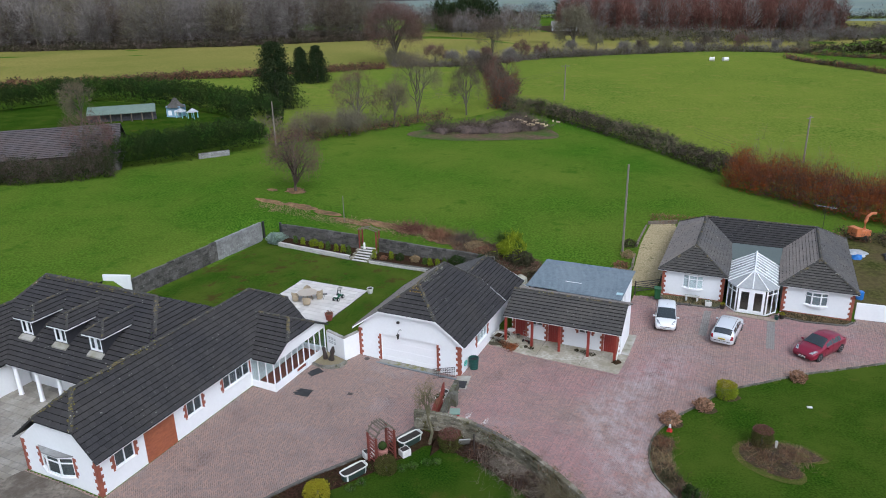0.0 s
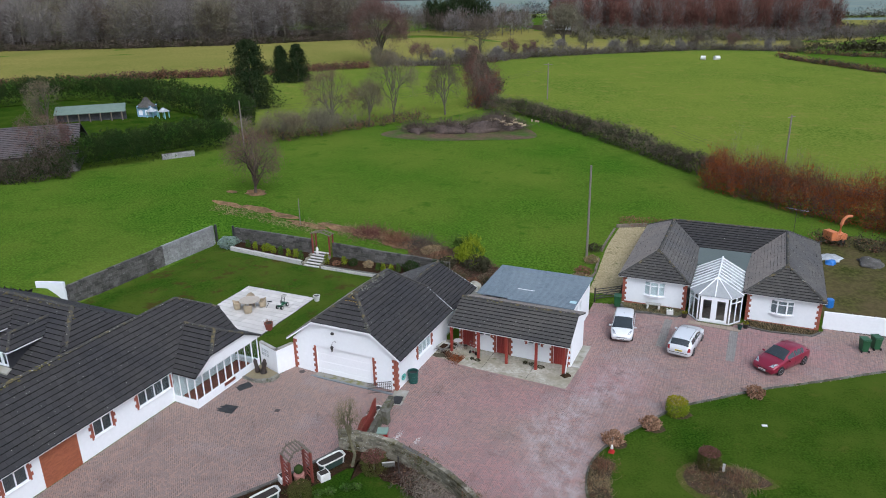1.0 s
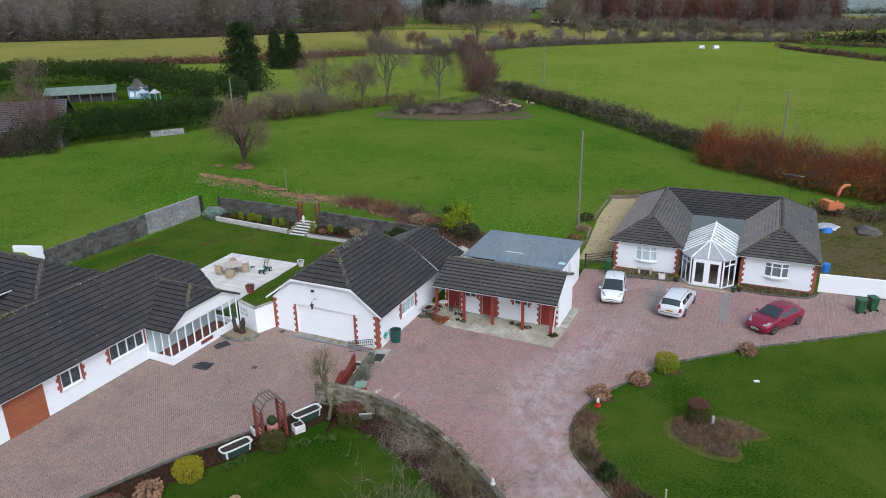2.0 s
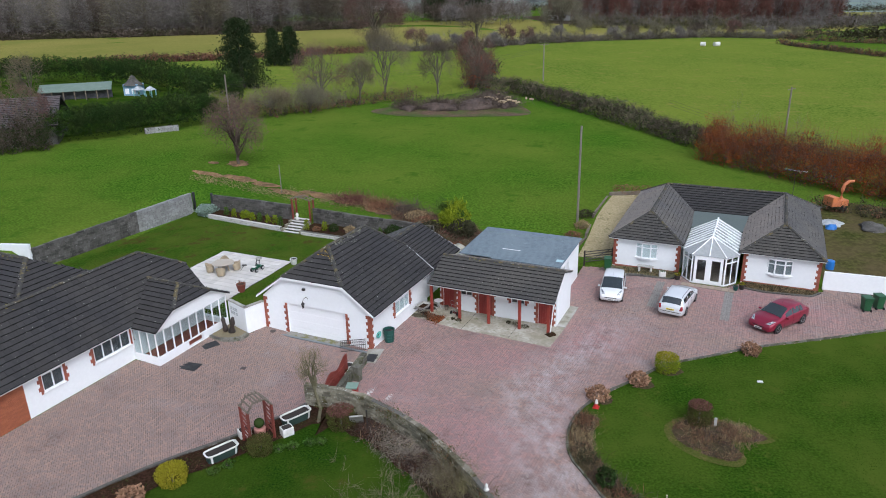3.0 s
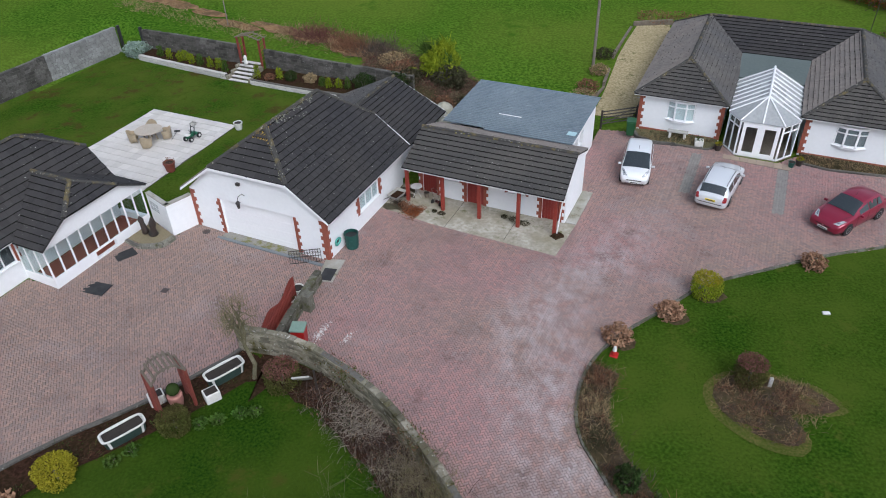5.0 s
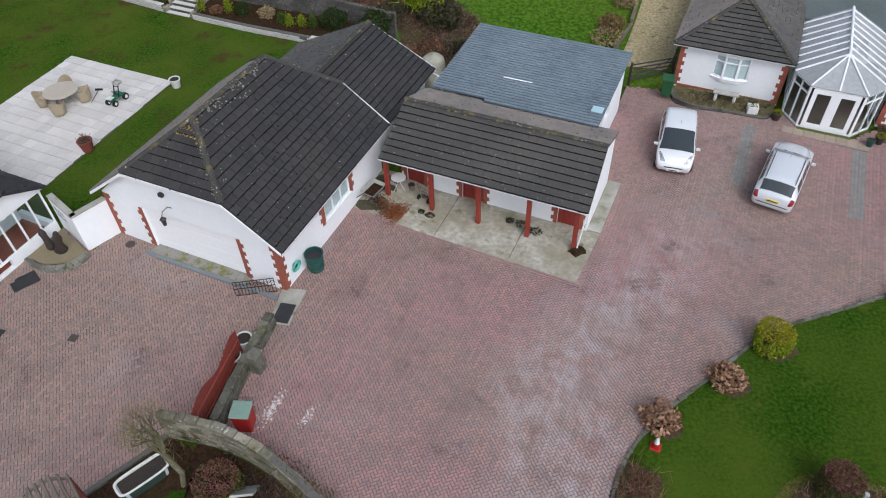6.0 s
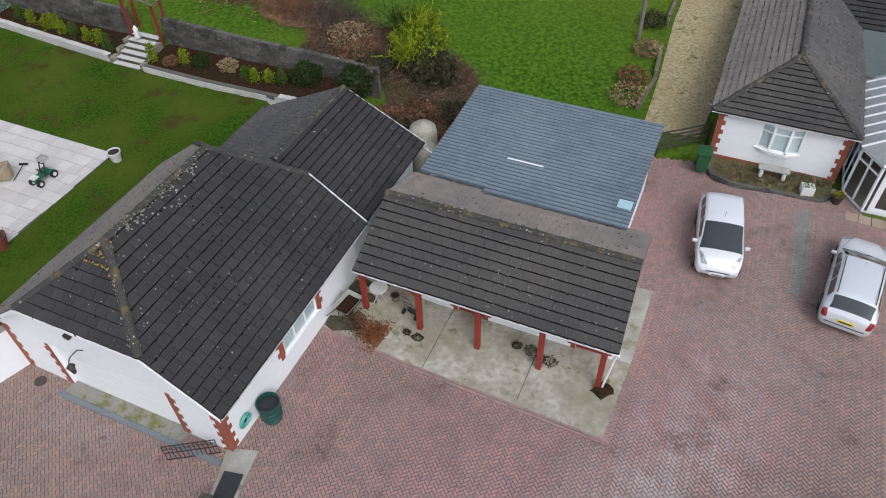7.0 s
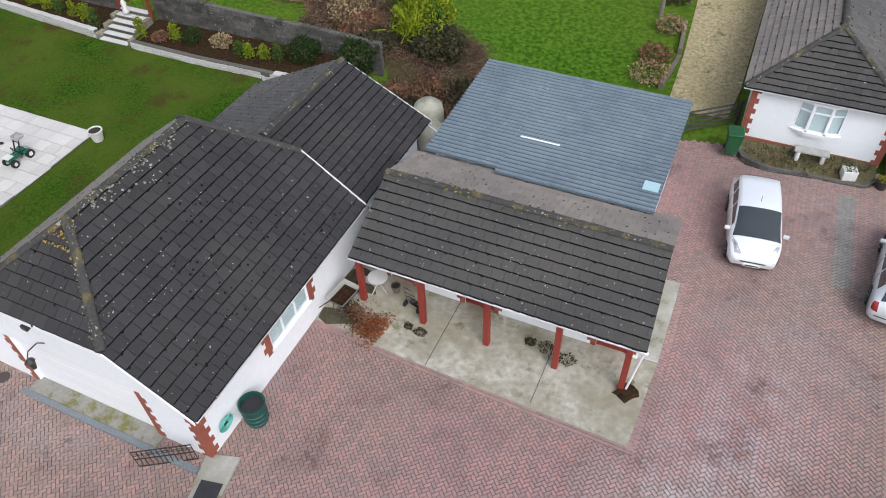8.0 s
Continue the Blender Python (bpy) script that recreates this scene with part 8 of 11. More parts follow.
            part("wheel_arch", bm, SEAM, body)
    return th


SILVER = car_paint("silver_car_paint", (0.76, 0.77, 0.78), 0.2)
SILVER_B = car_paint("silver_grey_car_paint", (0.70, 0.715, 0.73), 0.25)
RUBY = car_paint("ruby_car_paint", (0.24, 0.010, 0.036), 0.3)
mpv = [(1.92, 0.52, 0.36, 0.50, 0.54, 0.46), (1.84, 0.72, 0.24, 0.62, 0.68, 0.60), (1.58, 0.80, 0.2, 0.80, 0.86, 0.72), (1.26, 0.835, 0.19, 0.90, 0.97, 0.77), (0.2, 0.838, 0.19, 0.96, 1.46, 0.67),
       (-0.4, 0.838, 0.19, 0.97, 1.52, 0.67), (-1.45, 0.83, 0.2, 1.0, 1.46, 0.64), (-1.80, 0.80, 0.24, 1.0, 1.06, 0.62), (-1.90, 0.72, 0.3, 0.85, 0.9, 0.6), (-1.93, 0.66, 0.36, 0.7, 0.74, 0.55)]
car("hatchback_car", 11.68, 14.95, -83, mpv, SILVER, (1.22, -1.2), 0.29, "small silver hatchback parked before the bungalow",
    [((3, 0.45), (4, 0.45)), ((4, 0.55), (5, 0.35)), ((5, 0.42), (5, 0.88))], (3, 4), (6, 7), [(3, 0.3), (4, 0.5), (5, 0.4)], [(1.84, 0.42), (1.78, 0.62), (1.36, 0.77), (1.44, 0.62)], [(0.6, 0.78), (0.76, 0.78), (0.72, 1.2), (0.62, 1.2)])
est = [(2.28, 0.55, 0.34, 0.5, 0.54, 0.5), (2.2, 0.76, 0.24, 0.62, 0.68, 0.66), (1.75, 0.85, 0.2, 0.78, 0.86, 0.74), (1.05, 0.87, 0.19, 0.88, 0.97, 0.79), (0.25, 0.872, 0.19, 0.93, 1.40, 0.66),
       (-0.5, 0.872, 0.19, 0.94, 1.46, 0.67), (-1.85, 0.86, 0.2, 0.97, 1.40, 0.64), (-2.15, 0.83, 0.24, 0.97, 1.02, 0.64), (-2.25, 0.76, 0.28, 0.8, 0.86, 0.64), (-2.3, 0.7, 0.34, 0.62, 0.66, 0.6)]
car("estate_car", 16.45, 14.25, 82.5, est, SILVER_B, (1.4, -1.28), 0.31, "silver estate car with roof rails parked on the drive",
    [((3, 0.5), (4, 0.45)), ((4, 0.53), (5, 0.25)), ((5, 0.31), (5, 0.9))], (3, 4), (6, 7), [(3, 0.3), (4, 0.49), (5, 0.28)], [(2.18, 0.42), (2.12, 0.66), (1.75, 0.78), (1.84, 0.58)], [(0.6, 0.66), (0.8, 0.66), (0.82, 0.95), (0.66, 0.95)], rails=True)
foc = [(2.16, 0.56, 0.32, 0.5, 0.55, 0.5), (2.08, 0.78, 0.22, 0.62, 0.69, 0.68), (1.65, 0.88, 0.19, 0.80, 0.88, 0.75), (1.0, 0.905, 0.18, 0.90, 0.99, 0.75), (0.12, 0.91, 0.18, 0.95, 1.42, 0.60),
       (-0.5, 0.91, 0.18, 0.97, 1.48, 0.61), (-1.35, 0.90, 0.19, 1.0, 1.40, 0.57), (-1.95, 0.84, 0.24, 1.0, 1.06, 0.64), (-2.1, 0.78, 0.28, 0.84, 0.9, 0.66), (-2.17, 0.7, 0.34, 0.62, 0.66, 0.6)]
car("hatchback_car", 22.87, 13.8, -123.5, foc, RUBY, (1.32, -1.32), 0.32, "dark red hatchback parked at the drive's edge",
    [((3, 0.5), (4, 0.4)), ((4, 0.5), (5, 0.42)), ((5, 0.5), (5, 0.86))], (3, 4), (6, 7), [(3, 0.3), (4, 0.46), (5, 0.46)], [(2.06, 0.40), (2.0, 0.66), (1.55, 0.80), (1.66, 0.64)], [(0.62, 0.74), (0.82, 0.74), (0.78, 1.08), (0.68, 1.08)])

# ---- things in the yard and garden ----
IRON = surf("black_iron", (0.016, 0.016, 0.016), (0.03, 0.028, 0.026), 0.6, 2, 20, (0.06, 0.03, 0.018), bump=0.1)
GREENPLASTIC = surf("green_bin_plastic", (0.015, 0.075, 0.028), (0.02, 0.095, 0.036), 0.45, 1.0, 20, bump=0.03)
BUTT = surf("dark_green_butt_plastic", (0.008, 0.055, 0.045), (0.012, 0.07, 0.056), 0.45, 1.5, 20, bump=0.03)
REDPLASTIC = surf("red_bin_plastic", (0.34, 0.012, 0.012), (0.42, 0.018, 0.016), 0.45, 1.5, 20, bump=0.03)
TERRACOTTA = surf("dark_red_pot", (0.17, 0.045, 0.03), (0.22, 0.06, 0.04), 0.7, 2, 20, bump=0.1)
WHITEPOT = surf("white_painted_pot", (0.66, 0.65, 0.62), (0.74, 0.73, 0.7), 0.6, 2, 12, (0.5, 0.48, 0.42), bump=0.1)
WICKER = surf("pale_wicker", (0.36, 0.29, 0.19), (0.46, 0.38, 0.26), 0.7, 3, 60, (0.28, 0.22, 0.14), bump=0.8, bump_scale=70)
WORNSTONE = surf("grey_carved_stone", (0.36, 0.35, 0.32), (0.45, 0.44, 0.41), 0.85, 2, 14, (0.22, 0.22, 0.18), bump=0.4)
WEATHERWOOD = surf("weathered_wood", (0.13, 0.105, 0.08), (0.20, 0.165, 0.125), 0.85, 2, 30, (0.09, 0.075, 0.055), bump=0.4)
TEAL = surf("teal_hose", (0.10, 0.36, 0.30), (0.14, 0.44, 0.37), 0.5, 2, 20, bump=0.05)
FENCERED = surf("dark_red_fence_stain", (0.17, 0.028, 0.018), (0.23, 0.04, 0.026), 0.7, 1.2, 24, (0.13, 0.025, 0.018), bump=0.2)
BATHGREEN = surf("dark_bath_side", (0.02, 0.04, 0.032), (0.03, 0.055, 0.045), 0.6, 2, 20, bump=0.1)
ORANGE = surf("orange_machine_paint", (0.50, 0.15, 0.05), (0.58, 0.19, 0.07), 0.5, 2, 12, (0.38, 0.14, 0.07), bump=0.05)
BLUE = surf("blue_plastic", (0.02, 0.13, 0.42), (0.03, 0.17, 0.5), 0.45, 2, 20, bump=0.05)
TARP = surf("pale_sheet", (0.36, 0.38, 0.40), (0.52, 0.55, 0.57), 0.5, 2, 3, (0.2, 0.21, 0.21), bump=0.6)
MAT = surf("black_rubber_mat", (0.018, 0.019, 0.02), (0.03, 0.031, 0.033), 0.7, 2, 30, bump=0.2)
POT_SOIL = surf("pot_soil", (0.02, 0.015, 0.012), (0.035, 0.027, 0.02), 0.95, 4, 30, bump=0.4)


def wheelie_bin(w, u, turn, label, z=None):
    th = free("wheelie_bin", at(w, u, z, turn), label, "bin", "wheelie bins")
    bm = fresh()
    b = [bm.verts.new((x, y, 0.06)) for x, y in ((-0.22, -0.26), (0.22, -0.26), (0.22, 0.24), (-0.22, 0.24))]
    t = [bm.verts.new((x, y, 0.98)) for x, y in ((-0.28, -0.34), (0.28, -0.34), (0.28, 0.32), (-0.28, 0.32))]
    bm.faces.new(list(reversed(b))), bm.faces.new(t)
    for i in range(4):
        bm.faces.new((b[i], b[(i + 1) % 4], t[(i + 1) % 4], t[i]))
    bmesh.ops.bevel(bm, geom=bm.edges[:], offset=0.025, segments=2, affect="EDGES")
    part("body", bm, GREENPLASTIC, th)
    bm = fresh()
    box(bm, -0.3, 0.3, -0.37, 0.36, 0.985, 1.05, 0.025)
    part("lid", bm, GREENPLASTIC, th)
    bm = fresh()
    tube(bm, [(-0.24, 0.4, 0.97), (0.24, 0.4, 0.97)], 0.018, 8)
    part("handle", bm, GREENPLASTIC, th)
    for s in (-1, 1):
        bm = fresh()
        cone(bm, 0, 0, -0.03, 0.03, 0.1, 0.1, 14, pose(s * 0.25, 0.27, 0.1, 0, 90))
        part("wheel", bm, RUBBER, th)
    return th


wheelie_bin(10.35, 19.35, 8, "green wheelie bin beside the bungalow gate", 0.0)
wheelie_bin(28.3, 18.2, 200, "green wheelie bin by the white boundary wall", 0.0)
wheelie_bin(29.1, 18.9, 205, "green wheelie bin by the white boundary wall", 0.0)


def pot(w, u, r, h, mat, label, plant=None, z=None, name="plant_pot", seed=0):
    th = free(name, at(w, u, z), label, "plant pot")
    bm = fresh()
    lathe(bm, [(r * 0.62, 0.0), (r * 0.68, 0.02), (r * 0.92, h * 0.86), (r, h * 0.87), (r, h), (r * 0.86, h), (r * 0.84, h * 0.9), (0.01, h * 0.89)], 20)
    part("pot", bm, mat, th, smooth=False)
    bm = fresh()
    cone(bm, 0, 0, h * 0.86, h * 0.93, r * 0.83, r * 0.8, 16)
    part("soil", bm, POT_SOIL, th)
    if plant:
        puff(r * 0.9, r * 0.9, r * 0.5, 260, 0.03, seed, plant, th, z=h * 0.9)
    return th


pot(-13.7, 3.85, 0.36, 0.62, TERRACOTTA, "dark red ceramic pot on the patio edge", LEAF_DEAD, seed=1)
pot(-13.2, 9.75, 0.3, 0.5, WHITEPOT, "white round pot on the patio corner")
pot(-0.35, -2.55, 0.32, 0.45, WHITEPOT, "white round pot of dark soil by the low wall", z=-0.02)
pot(-0.3, -3.35, 0.33, 0.42, WHITEPOT, "white round pot of greenery by the low wall", LEAF_DARK, z=-0.02, seed=2)
pot(15.75, 19.15, 0.24, 0.4, IRON, "dark pot with yellow flowers by the conservatory", LEAF_GOLD, z=0.02, seed=3)
pot(20.35, 18.95, 0.24, 0.4, IRON, "dark pot with yellow flowers by the conservatory", LEAF_GOLD, z=0.02, seed=4)
pot(19.95, 18.55, 0.2, 0.36, BUTT, "dark green pot by the conservatory door", z=0.02)
pot(1.45, 7.65, 0.17, 0.3, WEATHERWOOD, "old weathered bucket under the veranda", z=zl(1.45, 7.65) + 0.045)

# white planter and stone bench before the bungalow
th = free("planter_box", at(14.6, 19.3, 0.05, 12), "white square planter with low green plants", "planter")
bm = fresh()
box(bm, -0.25, 0.25, -0.22, 0.22, 0, 0.42, 0.015)
part("box", bm, WHITEPOT, th)
puff(0.22, 0.19, 0.06, 160, 0.03, 5, LEAF_GREEN, th, z=0.4)
th = free("garden_bench", at(13.2, 19.85, 0.05, 2), "weathered white stone bench before the bungalow", "bench")
bm = fresh()
box(bm, -0.62, 0.62, -0.2, 0.2, 0.42, 0.5, 0.02)
part("seat", bm, WORNSTONE, th)
for s in (-1, 1):
    bm = fresh()
    box(bm, s * 0.45 - 0.07, s * 0.45 + 0.07, -0.17, 0.17, 0, 0.42, 0.03)
    part("leg", bm, WHITEPOT, th)
# flags before the conservatory
bm = fill_poly([(15.9, 19.2), (16.3, 18.2), (19.9, 18.0), (20.3, 19.0), (19.2, 18.7), (16.6, 18.7)], lambda w, u: 0.03)
cf = whole("pavement_4", bm, MORTAR, label="worn stone flags before the conservatory", category="paving", kind="structure")
for k in range(8):
    bm = fresh()
    box(bm, 16.15 + k * 0.48, 16.15 + (k + 1) * 0.48 - 0.02, 18.2 - 0.02 * k, 18.72, 0.0, 0.055 + 0.004 * (k % 3), 0.008)
    part("flagstone", bm, surf("tan_flag", (0.27, 0.21, 0.16), (0.34, 0.27, 0.21), 0.85, 2, 10, bump=0.2, per_object=0.1) if k == 0 else bpy.data.materials["tan_flag"], cf)

# water butt, hose reel, lantern and gate at the garage corner
th = free("water_butt", at(0.05, 1.75, -0.05), "dark green plastic water butt beside the garage", "water butt")
bm = fresh()
lathe(bm, [(0.28, 0), (0.3, 0.02), (0.33, 0.4), (0.35, 0.86), (0.38, 0.87), (0.38, 0.93), (0.34, 0.93), (0.32, 0.7), (0.01, 0.69)], 24)
part("barrel", bm, BUTT, th)
# added black disc makes the barrel's inside dark
bm = fresh()
cone(bm, 0, 0, 0.7, 0.78, 0.322, 0.33, 24)
part("dark_disc", bm, MAT, th)
for k in range(3):
    bm = fresh()
    lathe(bm, [(0.318 + k * 0.009, 0.2 + k * 0.2), (0.337 + k * 0.009, 0.215 + k * 0.2), (0.318 + k * 0.009, 0.23 + k * 0.2)], 24)
    part("band", bm, BUTT, th)
th = thing("hose_reel", -0.25, 0.95, 0.5, "pale teal coiled hose hung on the garage wall", "hose")
for k in range(9):
    bm = fresh()
    r = 0.13 + 0.018 * k
    tube(bm, [(-0.3 + 0.02 * (k % 3), 1.0 + r * math.cos(t * 0.524), 0.75 + r * 0.8 * math.sin(t * 0.524)) for t in range(13)], 0.016, 6, closed_ends=False)
    part("hose_loop", bm, TEAL, th)
bm = fresh()
box(bm, -0.375, -0.27, 0.93, 1.07, 0.7, 0.85, 0.01)
part("bracket", bm, IRON, th)
th = thing("wall_lantern", -5.0, 0.1, 1.9, "old bracket lantern on the garage front", "lamp")
bm = fresh()
tube(bm, [(-5.0, 0.26, 2.75), (-5.0, 0.1, 2.95), (-5.0, -0.2, 2.95), (-5.0, -0.3, 2.8)], 0.018, 6)
part("bracket", bm, IRON, th)
bm = fresh()
lathe(bm, [(0.06, 0), (0.11, 0.28), (0.14, 0.3), (0.03, 0.42), (0.01, 0.45)], 6, pose(-5.0, -0.3, 2.35))
part("lantern", bm, IRON, th)
th = thing("security_light", -5.2, 0.15, 3.2, "small black floodlight under the garage gable", "lamp")
bm = fresh()
box(bm, -5.3, -5.1, 0.1, 0.24, 3.35, 3.5, 0.01)
part("housing", bm, IRON, th)


def grille_panel(name, w, u, turn, L, H, n, mat, label, category, tilt=0.0, z=None):
    th = free(name, at(w, u, z, turn, tilt), label, category)
    for k, zz in enumerate((0.03, H * 0.5, H - 0.03)):
        bm = fresh()
        tube(bm, [(0, 0, zz), (L, 0, zz)], 0.02, 6)
        part("rail", bm, mat, th)
    for i in range(n + 1):
        bm = fresh()
        x = i * L / n
        tube(bm, [(x, 0, 0), (x, 0.012 * (i % 2), H * 0.5), (x, 0, H)], 0.013, 5)
        part("bar", bm, mat, th)
        if i < n:
            bm = fresh()
            c = x + L / n / 2
            r = L / n * 0.4
            tube(bm, [(c + r * math.cos(t * 0.785), 0, H * 0.75 + r * math.sin(t * 0.785)) for t in range(9)], 0.01, 4, closed_ends=False)
            part("scroll", bm, mat, th)
    return th


grille_panel("iron_gate", -2.05, -0.75, 32, 1.55, 0.8, 12, IRON, "black wrought-iron gate panel standing open at the garage", "gate", z=0.02)

th = thing("door_step", 0.2, -0.4, -0.1, "concrete step with a black rubber mat", "step")
bm = fresh()
prism(bm, [(-0.12, -1.38), (0.64, -1.18), (0.32, 0.56), (-0.6, 0.27)], -0.2, 0.07)
part("step", bm, CONCRETE, th)
bm = fresh()
box(bm, -0.31, 0.31, -0.46, 0.46, 0.074, 0.1, 0.008, m=pose(0.16, -0.78, 0, 0, 0, 12))
part("mat", bm, MAT, th)
# stone pier and wavy red fence on the dividing wall
th = thing("stone_pier", 0.7, -3.26, -0.1, "square grey stone pier with a flat cap", "pier")
bm = fresh()
box(bm, 0.5, 0.9, -3.47, -3.05, -0.2, 0.88, 0.03)
part("shaft", bm, OLDSTONE, th)
bm = fresh()
box(bm, 0.46, 0.94, -3.51, -3.01, 0.883, 0.95, 0.03)
part("cap", bm, OLDSTONE, th)
th = thing("wavy_fence", 0.2, -4.6, 0, "dark red boarded fence panel with a wavy top", "fence")
n_b = 26
for i in range(n_b):
    s = i / n_b
    x, y = -0.15 + 0.62 * s, -3.0 - 3.25 * s
    h = 1.35 + 0.16 * math.sin(s * 9.5 + 0.6)
    bm = fresh()
    box(bm, -0.055, 0.055, -0.011, 0.011, -0.05, h, 0.004, m=pose(x, y, 0, 0, 0, -79))
    part("board", bm, FENCERED, th)
for zz in (0.35, 1.0):
    bm = fresh()
    tube(bm, [(-0.12, -3.0, zz), (0.5, -6.25, zz)], 0.028, 4)
    part("rail", bm, FENCERED, th)
th = free("dustbin", at(1.62, -5.3, -0.03, 20), "red square dustbin with a grey-green lid", "bin")
bm = fresh()
for x0_, z0_ in ((0.25, 0.0), (0.3, 0.93)):
    [bm.verts.new((x_ * x0_, y_ * x0_, z0_)) for x_, y_ in ((-1, -1), (1, -1), (1, 1), (-1, 1))]
bm.verts.ensure_lookup_table()
q = bm.verts[:]
bm.faces.new((q[3], q[2], q[1], q[0])), bm.faces.new(q[4:])
for i in range(4):
    bm.faces.new((q[i], q[(i + 1) % 4], q[4 + (i + 1) % 4], q[4 + i]))
bmesh.ops.bevel(bm, geom=bm.edges[:], offset=0.03, segments=2, affect="EDGES")
part("body", bm, REDPLASTIC, th)
bm = fresh()
box(bm, -0.33, 0.33, -0.33, 0.33, 0.935, 1.02, 0.03)
part("lid", bm, surf("grey_green_lid", (0.16, 0.24, 0.19), (0.21, 0.3, 0.24), 0.5, 2, 12, bump=0.05), th)

# dried white splashes on the paving
SPLASH = surf("dried_white_splash", (0.55, 0.53, 0.5), (0.62, 0.6, 0.57), 0.8, 3, 10, bump=0.0)
th = thing("paint_splash", 2.0, -4.3, zl(2.0, -4.3), "dried white splashes of paint on the paving", "paint", kind="stuff")
g = np.random.default_rng(77)
vs, fs = [], []
for cw, cu, n in ((2.0, -4.25, 90), (2.1, -4.7, 30), (3.3, -4.3, 55)):
    for q in range(n):
        w, u = cw + g.normal(0, 0.09) , cu + g.normal(0, 0.26)
        r = g.uniform(0.012, 0.04)
        k = len(vs)
        for j in range(5):
            a = j * 1.257
            vs.append((w + r * math.cos(a) * g.uniform(0.6, 1.2), u + r * math.sin(a) * g.uniform(0.6, 1.4), zl(w, u) + 0.03))
        fs.append([k, k + 1, k + 2, k + 3, k + 4])
part("splash", (vs, fs), SPLASH, th, kind="stuff")
# manholes, grates and mats on the yard
COVER = surf("dark_cover", (0.035, 0.03, 0.03), (0.06, 0.052, 0.05), 0.7, 3, 30, (0.08, 0.045, 0.035), bump=0.4)
for w, u, sx, sy, turn, nm, lb in ((-6.43, -4.82, 0.16, 0.16, 10, "drain_cover", "small square drain cover in the paving"), (-9.45, -6.1, 0.62, 0.42, 8, "door_mat", "dark rubber mat lying on the paving"), (-10.15, -3.5, 0.5, 0.36, 65, "door_mat", "dark rubber mat before the porch door")):
    bm = fresh()
    box(bm, -sx, sx, -sy, sy, 0, 0.04, 0.008)
    whole(nm, bm, COVER if nm == "drain_cover" else MAT, at(w, u, zl(w, u) + 0.002, turn), lb, nm.replace("_", " "))
bm = fresh()
cone(bm, 0, 0, 0, 0.035, 0.2, 0.2, 20)
whole("manhole_cover", bm, COVER, at(-7.8, -0.15, zl(-7.8, -0.15) + 0.002), "round dark iron manhole cover in the paving", "manhole cover")

# rockery ring with a dark sculpture by the porch
strip_wall(smooth_line([(-10.95, -2.6), (-9.9, -2.75), (-8.95, -2.2), (-8.85, -1.4)], 0.3), 0.22, -0.1, lambda w, u: 0.42, "planter_ring", STONE, "low curved stone planter by the porch", category="planter", seed=21, course=0.13, length=0.35)
bed("bed_ring_2", [(-10.95, -2.5), (-9.95, -2.6), (-9.1, -2.1), (-9.0, -1.3), (-10.9, -0.75)], "mossy gravel top of the stone planter", surf("mossy_gravel", (0.17, 0.14, 0.08), (0.24, 0.2, 0.12), 0.9, 2, 20, bump=0.6), seed=13, zf=lambda w, u: 0.36)
bm = fresh()
lathe(bm, [(0.2, 0), (0.26, 0.1), (0.2, 0.22), (0.14, 0.5), (0.19, 0.8), (0.12, 1.0), (0.1, 1.12), (0.02, 1.22)], 12)
bmesh.ops.transform(bm, matrix=pose(0.22, 0.05, 0, 0, 12, 0), verts=bm.verts)
lathe(bm, [(0.16, 0), (0.2, 0.1), (0.16, 0.3), (0.12, 0.6), (0.15, 0.8), (0.09, 0.95), (0.02, 1.02)], 12, pose(-0.2, 0, 0.05, 0, -10, 0))
whole("garden_sculpture", bm, IRON, at(-10.15, -1.75, 0.34), "dark weathered garden sculpture on the planter", "sculpture", smooth=True)

# ---- under the veranda ----
th = free("wheelbarrow", at(0.22, 6.4, zl(0.22, 6.4) + 0.05, 82), "old grey wheelbarrow with brown contents", "wheelbarrow")
bm = fresh()
b = [bm.verts.new((x, y, 0.32)) for x, y in ((-0.3, -0.2), (0.35, -0.2), (0.35, 0.2), (-0.3, 0.2))]
t = [bm.verts.new((x, y, 0.62)) for x, y in ((-0.5, -0.34), (0.5, -0.34), (0.5, 0.34), (-0.5, 0.34))]
bm.faces.new(list(reversed(b)))
for i in range(4):
    bm.faces.new((b[i], b[(i + 1) % 4], t[(i + 1) % 4], t[i]))
part("tray", bm, WORNSTONE, th)
bm = fresh()
box(bm, -0.36, 0.4, -0.25, 0.25, 0.42, 0.5, 0.03)
part("load", bm, SOIL, th)
for s in (-1, 1):
    bm = fresh()
    tube(bm, [(0.75, s * 0.06, 0.2), (0.3, s * 0.2, 0.3), (-0.85, s * 0.28, 0.55)], 0.018, 6)
    part("handle", bm, IRON, th)
    bm = fresh()
    tube(bm, [(-0.25, s * 0.22, 0.34), (-0.32, s * 0.24, 0.0)], 0.015, 6)
    part("leg", bm, IRON, th)
bm = fresh()
cone(bm, 0, 0, -0.04, 0.04, 0.19, 0.19, 16, pose(0.72, 0, 0.19, 90))
part("wheel", bm, RUBBER, th)
th = free("garden_table", at(0.95, 7.4, zl(0.95, 7.4) + 0.045), "small white round metal table under the veranda", "table")
bm = fresh()
cone(bm, 0, 0, 0.68, 0.7, 0.33, 0.33, 24)
part("tabletop", bm, WHITEPOT, th)
